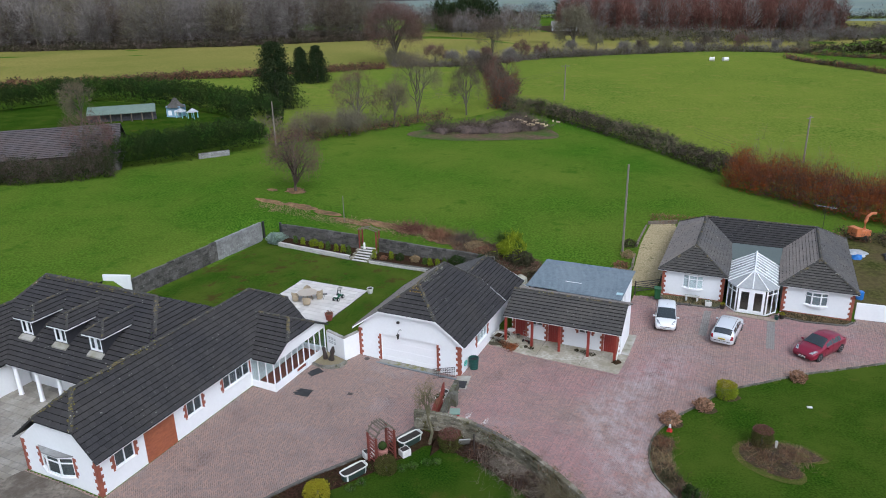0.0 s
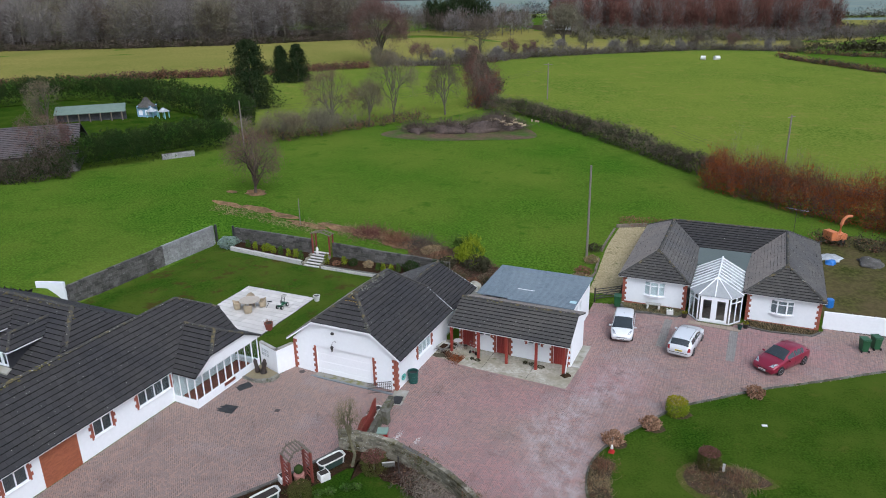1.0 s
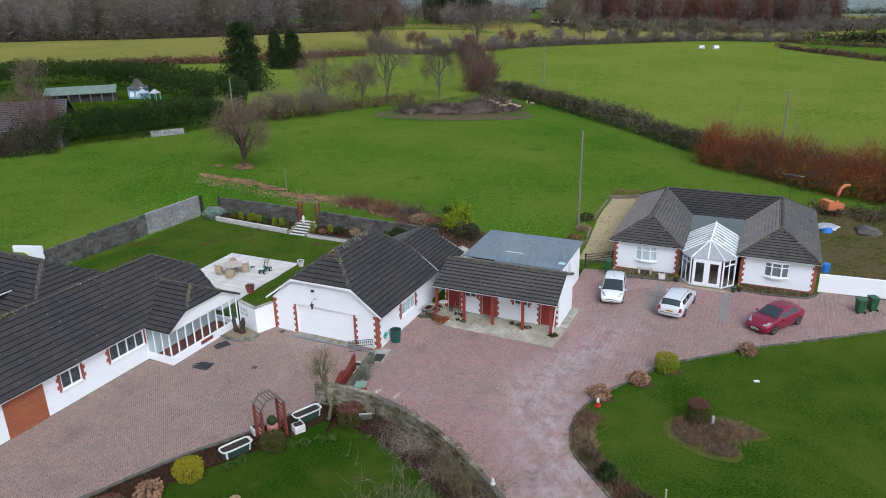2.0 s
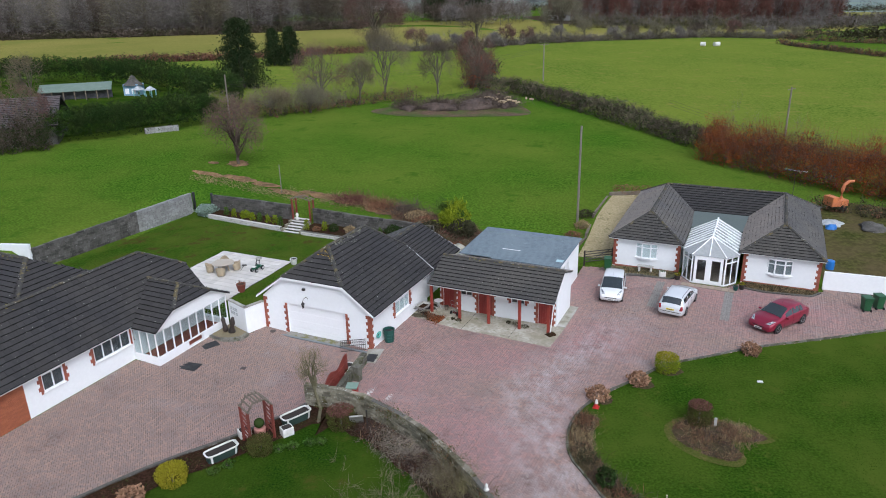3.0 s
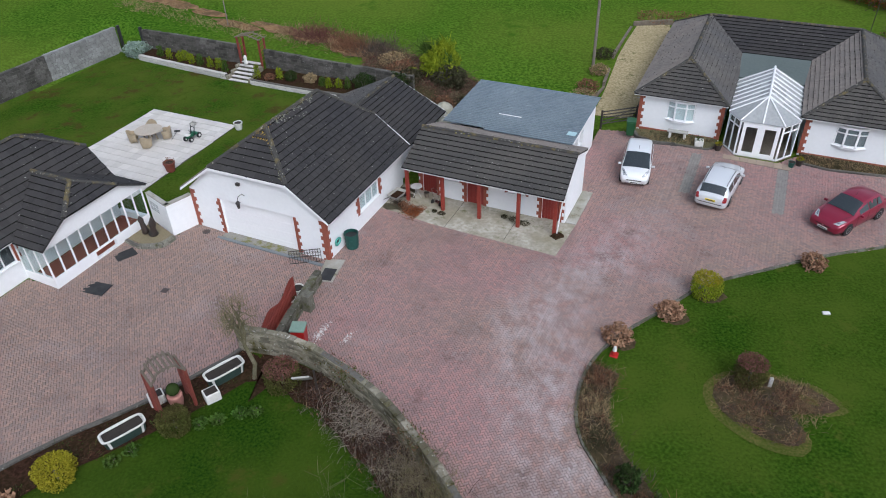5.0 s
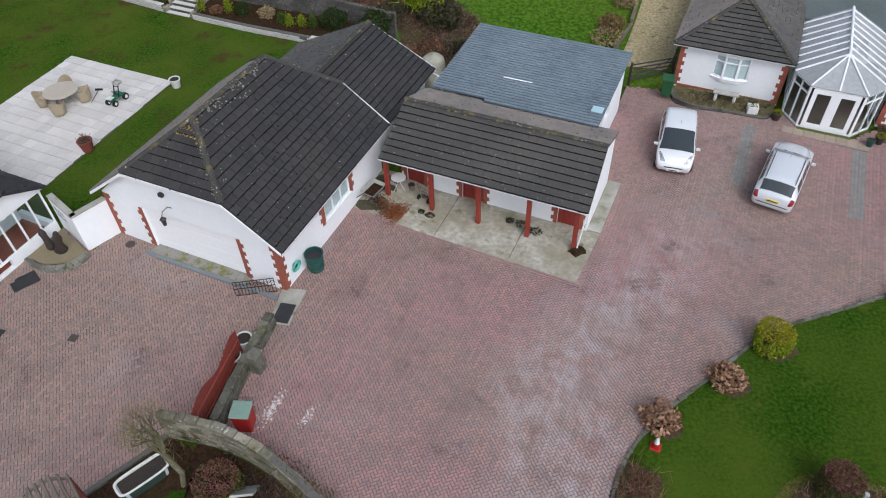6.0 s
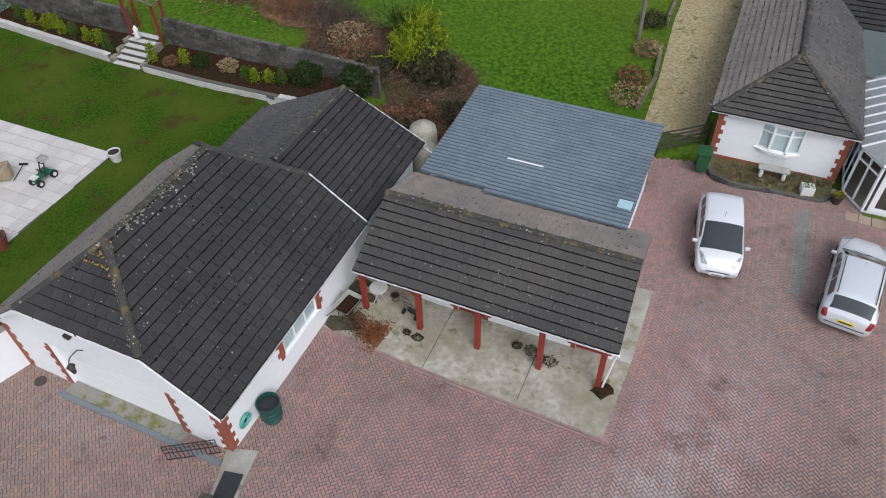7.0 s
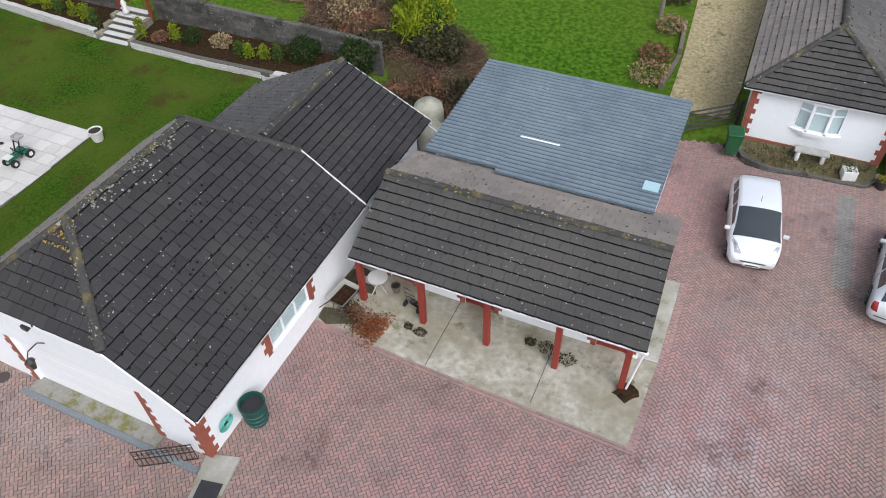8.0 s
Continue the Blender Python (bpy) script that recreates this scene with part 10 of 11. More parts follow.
# yard edge: arch, baths, sinks and shrubs
BROWNWOOD = surf("brown_stained_lattice", (0.16, 0.030, 0.020), (0.22, 0.046, 0.030), 0.75, 1.2, 24, (0.10, 0.04, 0.03), bump=0.2)
th = thing("garden_arch", -1.05, -10.1, 0, "reddish-brown lattice garden arch with rustic roof", "arch")
for (w, u) in ((-1.5, -10.7), (-0.75, -11.05), (-0.95, -9.55), (-0.2, -9.9)):
    bm = fresh()
    box(bm, w - 0.055, w + 0.055, u - 0.055, u + 0.055, -0.1, 2.05, 0.008)
    part("post", bm, BROWNWOOD, th)
for (a, b) in (((-1.5, -10.7), (-0.75, -11.05)), ((-0.95, -9.55), (-0.2, -9.9))):
    for k in range(6):
        bm = fresh()
        z = 0.25 + k * 0.27
        tube(bm, [(a[0], a[1], z), (b[0], b[1], z + 0.25)], 0.032, 4)
        part("lattice", bm, BROWNWOOD, th)
        bm = fresh()
        tube(bm, [(a[0], a[1], z + 0.25), (b[0], b[1], z)], 0.032, 4)
        part("lattice", bm, BROWNWOOD, th)
for (a, b) in (((-1.5, -10.7), (-0.95, -9.55)), ((-0.75, -11.05), (-0.2, -9.9))):
    mid = ((a[0] + b[0]) / 2, (a[1] + b[1]) / 2)
    bm = fresh()
    tube(bm, [(a[0], a[1], 2.03), (mid[0] * 0.5 + a[0] * 0.5, mid[1] * 0.5 + a[1] * 0.5, 2.44), (mid[0], mid[1], 2.48), (mid[0] * 0.5 + b[0] * 0.5, mid[1] * 0.5 + b[1] * 0.5, 2.44), (b[0], b[1], 2.03)], 0.045, 6)
    part("beam", bm, WEATHERWOOD, th)
for k in range(8):
    s = k / 7
    a = (-1.5 + 0.55 * s, -10.7 + 1.15 * s)
    b = (-0.75 + 0.55 * s, -11.05 + 1.15 * s)
    z = 2.08 + min(0.42, 1.6 * min(s, 1 - s))
    bm = fresh()
    tube(bm, [(a[0] - 0.1, a[1] + 0.05, z), (b[0] + 0.1, b[1] - 0.05, z)], 0.05, 6)
    part("rafter", bm, WEATHERWOOD, th)


def bath(w, u, turn, label):
    th = free("bath_planter", at(w, u, None, turn), label, "planter", "bath planters")
    bm = fresh()
    L, W = 0.85, 0.36

    def oval(sx, sy, z):
        pts = []
        for k in range(24):
            a = 2 * math.pi * k / 24
            cx, cy = math.cos(a), math.sin(a)
            pts.append(bm.verts.new((L * sx * math.copysign(abs(cx) ** 0.45, cx), W * sy * math.copysign(abs(cy) ** 0.45, cy), z)))
        return pts
    rings = [oval(0.88, 0.8, 0.02), oval(0.94, 0.9, 0.45), oval(1.0, 1.0, 0.5), oval(1.0, 1.0, 0.54), oval(0.92, 0.84, 0.54), oval(0.9, 0.8, 0.44)]
    for a, b in zip(rings, rings[1:]):
        for k in range(24):
            bm.faces.new((a[k], a[(k + 1) % 24], b[(k + 1) % 24], b[k]))
    bm.faces.new(rings[-1])
    tub = part("tub", bm, WHITEPOT, th)
    tub.data.materials.append(BATHGREEN)
    for p in tub.data.polygons:
        if p.center.z < 0.47 and max(abs(p.center.x) / L, abs(p.center.y) / W) > 0.78:
            p.material_index = 1
    bm = fresh()
    box(bm, -L * 0.86, L * 0.86, -W * 0.76, W * 0.76, 0.4, 0.5, 0.04)
    part("soil", bm, POT_SOIL, th)
    bm = fresh()
    tube(bm, [(L * 0.93, 0, 0.52), (L * 0.93, 0, 0.66), (L * 0.84, 0, 0.67)], 0.02, 6)
    part("tap", bm, WHITEPOT, th)
    return th


bath(-1.62, -12.2, 66, "old white bath used as planter beside the yard edging")
bath(-0.1, -8.2, 66, "old white bath used as planter near the arch")
for w, u, lb in ((-1.75, -10.35, "white square sink planter beside the arch"), (0.15, -9.35, "grey-white cistern planter beside the arch")):
    th = free("sink_planter", at(w, u, None, 60), lb, "planter")
    bm = fresh()
    box(bm, -0.3, 0.3, -0.25, 0.25, 0, 0.45, 0.03)
    part("sink", bm, WHITEPOT, th)
    bm = fresh()
    box(bm, -0.24, 0.24, -0.19, 0.19, 0.4, 0.46, 0.01)
    part("soil", bm, POT_SOIL, th)
bm = fresh()
bmesh.ops.create_uvsphere(bm, u_segments=16, v_segments=10, radius=0.26)
whole("topiary_ball", bm, LEAF_DARK, at(-0.85, -10.2, 0.95), "dark green ball hung inside the arch", "topiary", smooth=True)
bm = fresh()
lathe(bm, [(0.2, 0), (0.28, 0.35), (0.3, 0.66), (0.26, 0.7), (0.01, 0.68)], 14)
whole("chimney_pot", bm, surf("pink_clay_pot", (0.36, 0.16, 0.13), (0.42, 0.2, 0.16), 0.8, 2, 12, bump=0.1), at(-0.85, -10.2, zl(-0.85, -10.2)), "pinkish clay pot standing under the arch", "pot")
clipped_drum("clipped_drum", -0.15, -11.1, 0.62, 0.75, 21, LEAF_MOSS, LEAF_MOSS, "clipped mossy green drum shrub before the arch")
clipped_drum("gold_conifer", -2.5, -14.55, 0.72, 0.75, 22, LEAF_GOLD, LEAF_GOLD, "clipped gold conifer drum at the yard edge")
bush("hydrangea", -3.1, -16.5, 0.68, 0.62, 0.48, 900, 0.075, 23, LEAF_TAN, "brown dead-headed hydrangea at the yard edge", "bush", "hydrangeas")
clipped_drum("clipped_drum", -3.75, -18.25, 0.85, 0.75, 24, LEAF_MOSS, TWIG_RED, "clipped drum shrub with a reddish cut top at the yard edge")
clipped_drum("clipped_drum", 2.3, -7.6, 0.75, 0.95, 25, LEAF_MOSS, TWIG_RED, "clipped mossy shrub with a brown top under the curved wall")
for k, (w, u) in enumerate(((0.6, -10.6), (1.1, -10.2), (1.7, -9.6), (-0.9, -12.6), (-1.2, -13.3), (2.2, -9.3))):
    bush("leafy_plant", w, u, 0.28, 0.28, 0.16, 160, 0.07, 90 + k, LEAF_GREEN, "low green leafy plant in the bed", "plant", "leafy plants")
TWIG_OLIVE = foliage_mat("olive_shoot", (0.16, 0.14, 0.07), (0.22, 0.19, 0.10), (0.12, 0.11, 0.05), 0.85)
LICHEN = surf("lichen_bark", (0.13, 0.115, 0.075), (0.20, 0.18, 0.125), 0.9, 3, 14, (0.09, 0.085, 0.04), bump=0.5, spec=0.0)
round_tree("wall_tree", 1.0, -7.85, 4.2, 0.75, 31, "pollarded tree with thin olive shoots beside the curved wall", 0.1, 0.45, TWIG_OLIVE, 3, 0.4, 0.01, LICHEN, size=(9, 4, 3), up=0.9)
def cane_shrub(name, w, u, height, n, seed, mat, label, spread=0.15, width=0.022, rise=1.0, sag=0.35, reach=0.45, fine=7, category="shrub"):
    """A bare many-stemmed shrub of arching pale stems, with finer shoots on them."""
    th = free(name, at(w, u), label, category)
    stems = canes([(0, 0, 0)], height * 0.85, width, n, spread, seed, rise, sag, reach)
    part("stem_growth", stems, mat, th, kind="stuff")
    tips = np.concatenate([stems[0][4::10], stems[0][6::10], stems[0][8::10]])
    part("shoot_growth", twigs(tips, height * 0.14, width * 0.45, fine, 0.05, seed, 0.5), mat, th, kind="stuff")
    return th


cane_shrub("lawn_shrub", 9.1, -14.7, 4.0, 120, 33, TWIG_PALE, "bare pale many-stemmed shrub on the lower lawn", 0.2, 0.024)
cane_shrub("wall_shrub", 9.3, -9.75, 2.3, 90, 32, TWIG_PALE, "bare straggling shrub over the curved wall", 0.4, 0.016)
cane_shrub("wall_shrub", 10.4, -10.5, 2.0, 70, 36, TWIG_OLIVE, "bare straggling shrub over the curved wall", 0.4, 0.016)
BRIER = foliage_mat("dark_bramble_cane", (0.065, 0.045, 0.038), (0.11, 0.08, 0.066), (0.05, 0.03, 0.026), 0.9)
STALK = foliage_mat("pale_dead_stalk", (0.20, 0.165, 0.13), (0.28, 0.24, 0.195), (0.13, 0.10, 0.08), 0.9)
wall_path = offset_line(CURVE_WALL, 0.9)
for k, (i, n, ln_, m) in enumerate(((7, 70, 0.7, BRIER), (9, 90, 0.9, BRIER), (11, 130, 1.0, STALK), (13, 150, 1.1, STALK), (15, 130, 1.0, BRIER), (17, 110, 1.0, STALK), (19, 120, 1.0, BRIER), (21, 120, 1.1, BRIER), (23, 130, 1.1, STALK), (25, 110, 1.0, BRIER), (27, 110, 1.0, BRIER), (29, 100, 1.0, STALK), (32, 100, 1.0, BRIER), (35, 90, 1.0, BRIER), (39, 90, 1.0, BRIER))):
    if i < len(wall_path):
        th = free("bramble", at(*wall_path[i]), "tangled dead stalks and bramble canes under the wall", "bramble", "brambles")
        c = np.random.default_rng(k + 60).normal(0, 1, (n, 3)) * np.array([0.55, 0.5, 0.0])
        part("twig_tangle", canes(c, ln_, 0.02, 4, 0.1, k + 3, 0.9, 1.1), m, th, kind="stuff")
        part("leaf_litter", leaves(c[::2] + np.array([0, 0, 0.08]), 0.04, 5, 0.12, k, 0.3), (LEAF_HEDGE, LEAF_DEAD, LEAF_DARK)[k % 3], th, kind="stuff")
# ivy and moss over the coping of the curved wall
g = np.random.default_rng(91)
th = thing("wall_ivy", 6.0, -7.2, 0.9, "mossy growth and ivy over the curved wall's coping", "ivy", kind="stuff")
q = np.array([CURVE_WALL[i] for i in range(8, min(40, len(CURVE_WALL)))])
pick = g.integers(0, len(q), 900)
pick = pick[np.sin(pick * 0.9) + g.normal(0, 0.5, len(pick)) > 0.35]
c = np.stack([q[pick, 0] + g.normal(0, 0.2, len(pick)), q[pick, 1] + g.normal(0, 0.2, len(pick)), 1.26 - 0.02 * q[pick, 0] - np.abs(g.normal(0, 0.22, len(pick)))], 1)
part("leaves", leaves(c, 0.035, 7, 0.07, 92), LEAF_MOSS, th, kind="stuff")
part("dead_leaves", leaves(c[::2], 0.035, 6, 0.09, 93), LEAF_DEAD, th, kind="stuff")
# the wide bed at the lawn's lower edge
g = np.random.default_rng(95)
th = thing("bed_brush", 22.0, -9.0, zl(22, -9), "dense dark brush and dead stalks filling the wide bed", "brush", kind="stuff")
q = g.uniform((16.5, -13.0), (40.0, -6.9), (5200, 2))
q = q[inside(q[:, 0], q[:, 1], SE_BED)]
c = np.stack([q[:, 0], q[:, 1], land(q[:, 0], q[:, 1]) + 0.05], 1)
part("twig_tangle", canes(c[::2], 0.5, 0.018, 3, 0.15, 96, 1.0, 0.9), BRIER, th, kind="stuff")
part("dead_growth", canes(c[1::3], 0.4, 0.018, 3, 0.15, 97, 0.8, 0.8), STALK, th, kind="stuff")
part("leaf_litter", leaves(c[::2] + np.array([0, 0, 0.15]), 0.04, 7, 0.14, 98, 0.6), LEAF_HEDGE, th, kind="stuff")
part("green_leaves", leaves(c[::7] + np.array([0, 0, 0.22]), 0.05, 14, 0.14, 99, 0.7), LEAF_DARK, th, kind="stuff")
bush("yellow_shrub", 18.6, -8.2, 0.5, 0.45, 0.32, 500, 0.05, 27, LEAF_OLIVE, "small yellow-green shrub in the wide bed")
for k, (w, u) in enumerate(((20.31, -7.97), (21.38, -8.04), (22.46, -7.83), (23.57, -7.74), (24.59, -7.8), (25.39, -7.8))):
    th = free("garden_lamp", at(w, u, None, k * 50), "small white garden lamp on a short spike", "lamp", "garden lamps")
    bm = fresh()
    tube(bm, [(0, 0, -0.05), (0, 0, 0.36)], 0.015, 6)
    part("spike", bm, IRON, th)
    bm = fresh()
    lathe(bm, [(0.03, 0.34), (0.045, 0.38), (0.048, 0.45), (0.03, 0.48), (0.01, 0.49)], 10)
    part("head", bm, WORNSTONE, th, smooth=True)
PALELATH = surf("pale_cut_lath", (0.42, 0.37, 0.27), (0.52, 0.46, 0.35), 0.9, 3, 20, bump=0.2)
for w, u, h, r, m, lb in ((18.7, -7.5, 0.7, 0.035, PALELATH, "pale short stake in the wide bed"), (22.07, -8.88, 0.6, 0.08, WALLBLOCK, "grey square post in the wide bed"), (13.89, -12.53, 0.5, 0.03, PALELATH, "thin pale stake beside the wall"), (3.75, -7.35, 1.1, 0.035, IRON, "thin dark stake under the curved wall")):
    th = free("garden_stake", at(w, u), lb, "stake", "stakes")
    bm = fresh()
    box(bm, -r, r, -r, r, -0.1, h, 0.015)
    part("stake", bm, m, th)
    bm = fresh()
    box(bm, -r * 1.15, r * 1.15, -r * 1.15, r * 1.15, h + 0.002, h + 0.04, 0.01)
    part("cap", bm, m, th)
th = free("log_slice", at(12.75, -12.1, None, 20, 48), "round tan slice of a sawn log by the wall", "log")
bm = fresh()
cone(bm, 0, 0, 0.1, 0.24, 0.2, 0.2, 18)
part("bark_ring", bm, BARK, th)
bm = fresh()
cone(bm, 0, 0, 0.241, 0.25, 0.175, 0.172, 18)
part("sawn_face", bm, surf("sawn_tan_wood", (0.50, 0.33, 0.14), (0.60, 0.42, 0.2), 0.85, 3, 20, bump=0.2), th)
bm = fresh()
lathe(bm, [(0.1, 0), (0.13, 0.04), (0.05, 0.1), (0.08, 0.22), (0.03, 0.34), (0.01, 0.36)], 10)
whole("wall_ornament", bm, WHITEPOT, at(11.62, -10.6, 1.07), "small white ornament on the wall's coping", "ornament", smooth=True)
for k, (w, u, r) in enumerate(((11.98, -12.4, 0.3), (11.9, -13.5, 0.34), (11.2, -12.9, 0.22))):
    bm = fresh()
    bmesh.ops.create_icosphere(bm, subdivisions=2, radius=r)
    for v in bm.verts:
        v.co *= 1 + 0.25 * noise.noise(v.co * 3 + Vector((k, 0, 0)))
        v.co.z = max(-0.05, v.co.z * 0.45)
    whole("garden_stone", bm, surf("tan_field_stone", (0.24, 0.17, 0.10), (0.33, 0.25, 0.16), 0.9, 3, 12, bump=0.4) if k == 0 else bpy.data.materials["tan_field_stone"], at(w, u, None, k * 70), "rough tan stone on the lawn's edge", "stone", "garden stones", smooth=True)
for w, u, r in ((0.57, -14.96, 0.34), (1.39, -15.55, 0.18), (0.67, -16.58, 0.22)):
    bm = fresh()
    cone(bm, 0, 0, -0.02, 0.012, r, r * 0.7, 12)
    whole("bare_patch", bm, surf("dry_patch", (0.24, 0.17, 0.09), (0.3, 0.22, 0.12), 0.95, 3, 14, bump=0.3), at(w, u), "dry tan bare patch in the lawn", "bare patch", "bare patches", kind="stuff")
# wooden seat and low sign posts by the wall
th = free("slate_slab", at(3.0, -7.15, 0.15, 30, 40), "leaning grey stone slab under the wall", "stone slab")
bm = fresh()
box(bm, -0.35, 0.35, -0.04, 0.04, -0.1, 0.95, 0.02)
part("slab", bm, WORNSTONE, th)

for nm, poly, sd in (("rough_growth", [(10.7, 20.3), (11.0, 19.25), (11.8, 19.0), (15.1, 19.1), (15.4, 20.3)], 1), ("rough_growth", [(20.5, 20.3), (20.5, 19.3), (22.0, 19.1), (25.0, 19.5), (25.3, 20.3)], 2)):
    g = np.random.default_rng(sd)
    q = g.uniform(np.min(poly, 0), np.max(poly, 0), (700, 2))
    q = q[inside(q[:, 0], q[:, 1], poly)]
    c = np.stack([q[:, 0], q[:, 1], land(q[:, 0], q[:, 1]) + 0.07], 1)
    th = thing(nm, *q[0], zl(*q[0]), "straggling dead grass and weeds in the narrow bed", "weeds", kind="stuff")
    part("dead_growth", twigs(c[::2], 0.16, 0.012, 6, 0.06, sd, 0.5, 0.1), LEAF_PALE, th, kind="stuff")
    part("weed_growth", twigs(c[1::2], 0.14, 0.014, 6, 0.06, sd + 5, 0.5, 0.1), LEAF_HEDGE, th, kind="stuff")

# ---- gate, bicycle and edging by the gravel path ----
th = thing("field_gate", 8.4, 19.9, 0, "dark five-bar timber gate standing open to the path", "gate")
for w, u in ((8.35, 19.75), (10.3, 21.3)):
    bm = fresh()
    box(bm, w - 0.06, w + 0.06, u - 0.06, u + 0.06, -0.1, 1.2, 0.01)
    part("post", bm, IRON, th)
for k in range(5):
    bm = fresh()
    z = 0.2 + k * 0.21
    m = FW((8.35, 19.75), (10.3, 21.3))
    box(bm, 0.05, 2.42, -0.015, 0.015, z, z + 0.08, 0.005, m=m)
    part("bar", bm, surf("dark_gate_timber", (0.035, 0.032, 0.026), (0.06, 0.054, 0.045), 0.85, 2, 20, bump=0.2) if k == 0 else bpy.data.materials["dark_gate_timber"], th)
bm = fresh()
m = FW((8.35, 19.75), (10.3, 21.3))
tube(bm, [m @ Vector((0.1, 0.03, 0.2)), m @ Vector((2.3, 0.03, 1.1))], 0.03, 4)
part("brace", bm, bpy.data.materials["dark_gate_timber"], th)
th = free("bicycle", at(10.15, 22.6, 0.05, 90), "old bicycle leaning on the bungalow wall", "bicycle")
for x in (-0.5, 0.5):
    bm = fresh()
    tube(bm, [(x + 0.32 * math.cos(t * 0.35), 0, 0.34 + 0.32 * math.sin(t * 0.35)) for t in range(19)], 0.018, 6, closed_ends=False)
    part("wheel", bm, RUBBER, th)
bm = fresh()
for a, b in (((-0.5, 0.34), (-0.05, 0.34)), ((-0.05, 0.34), (0.35, 0.78)), ((-0.15, 0.8), (0.35, 0.78)), ((-0.05, 0.34), (-0.18, 0.92)), ((-0.5, 0.34), (-0.15, 0.8)), ((0.5, 0.34), (0.33, 0.95))):
    tube(bm, [(a[0], 0, a[1]), (b[0], 0, b[1])], 0.016, 6)
part("frame", bm, IRON, th)
bm = fresh()
tube(bm, [(0.33, -0.25, 0.97), (0.33, 0.25, 0.97)], 0.013, 6)
part("handlebar", bm, CHROME, th)
for k, (a, b) in enumerate((((6.85, 22.6), (7.15, 25.3)), ((7.1, 25.3), (6.7, 29.5)), ((6.7, 29.5), (6.6, 36.3)), ((6.7, 36.6), (9.6, 38.2)))):
    bm = fresh()
    m = FW(a, b)
    box(bm, 0, math.dist(a, b), -0.1, 0.1, zl(*a) - 0.1, zl(*a) + 0.35, 0.02, m=m)
    whole("sleeper", bm, WEATHERWOOD, label="weathered timber sleeper edging the gravel path", category="sleeper", group="sleepers")
for k, (w, u, rx, mat) in enumerate(((6.2, 23.2, 0.9, LEAF_PALE), (6.1, 24.6, 0.8, LEAF_DEAD), (6.3, 27.0, 0.7, LEAF_PALE), (6.0, 29.5, 0.8, LEAF_HEDGE), (8.0, 38.6, 1.6, LEAF_DEAD), (10.5, 39.0, 1.8, LEAF_DEAD))):
    bush("dry_scrub", w, u, rx, rx, 0.4, 700, 0.06, 110 + k, mat, "dry brown scrub beside the path", "scrub", "dry scrub")

# ---- poles, wires, machine and far things ----
POLE = surf("grey_pole_timber", (0.15, 0.125, 0.10), (0.21, 0.18, 0.15), 0.9, 2, 20, bump=0.3)


def pole(name, w, u, h, r, label, arms=0, turn=0):
    th = free(name, at(w, u, None, turn), label, "pole", "poles")
    bm = fresh()
    cone(bm, 0, 0, -0.3, h, r, r * 0.75, 10)
    part("shaft", bm, POLE, th)
    for k in range(arms):
        bm = fresh()
        box(bm, -0.9, 0.9, -0.05, 0.05, h - 0.35 - k * 0.5, h - 0.25 - k * 0.5, 0.01)
        part("cross_arm", bm, POLE, th)
    return th


pole("telegraph_pole", 5.6, 28.0, 9.0, 0.115, "tall grey timber telegraph pole at the field edge")
pole("telegraph_pole", -22.9, 110.0, 7.5, 0.14, "timber electricity pole in the far pasture", 1, 30)
pole("telegraph_pole", 22.9, 74.2, 7.0, 0.14, "timber electricity pole with a cross arm in the pasture", 1, 60)
pole("telegraph_pole", -52.0, 48.0, 7.0, 0.12, "thin timber pole behind the lone tree")
pole("field_post", -23.6, 22.3, 3.0, 0.05, "thin grey post in the rough field strip")
th = thing("overhead_wires", -52, 48, 6, "thin dark overhead wires between timber poles", "wires", kind="stuff")
for k, dz in enumerate((0.0, 0.35, 0.7)):
    for (a, za), (b, zb) in ((((-52.0, 48.0), 9.6), ((-22.9, 110.0), 10.2)), (((8.0, 66.0), 7.0), ((44.0, 33.0), 6.0))):
        bm = fresh()
        pts = [(a[0] + (b[0] - a[0]) * t, a[1] + (b[1] - a[1]) * t, za + (zb - za) * t - dz - 1.2 * math.sin(math.pi * t)) for t in np.linspace(0, 1, 13)]
        tube(bm, pts, 0.012, 4)
        part("wire", bm, IRON, th)

th = free("wood_chipper", at(27.7, 40.9, None, 40), "orange towed wood chipper with a tall curved chute", "chipper")
bm = fresh()
box(bm, -0.7, 0.7, -0.5, 0.5, 0.5, 1.1, 0.05)
part("body", bm, ORANGE, th)
bm = fresh()
box(bm, -1.3, -0.6, -0.6, 0.6, 0.6, 1.5, 0.06)
part("hopper", bm, ORANGE, th)
bm = fresh()
tube(bm, [(0.2, 0, 1.1), (0.2, 0, 2.0), (0.35, 0, 2.5), (0.8, 0, 2.8), (1.35, 0, 2.75)], 0.17, 10, 0.13)
part("chute", bm, ORANGE, th)
for s in (-1, 1):
    bm = fresh()
    cone(bm, 0, 0, -0.1, 0.1, 0.32, 0.32, 16, pose(0, s * 0.62, 0.32, 90))
    part("wheel", bm, RUBBER, th)
bm = fresh()
tube(bm, [(-1.2, 0, 0.5), (-2.2, 0, 0.45)], 0.05, 6)
part("drawbar", bm, IRON, th)


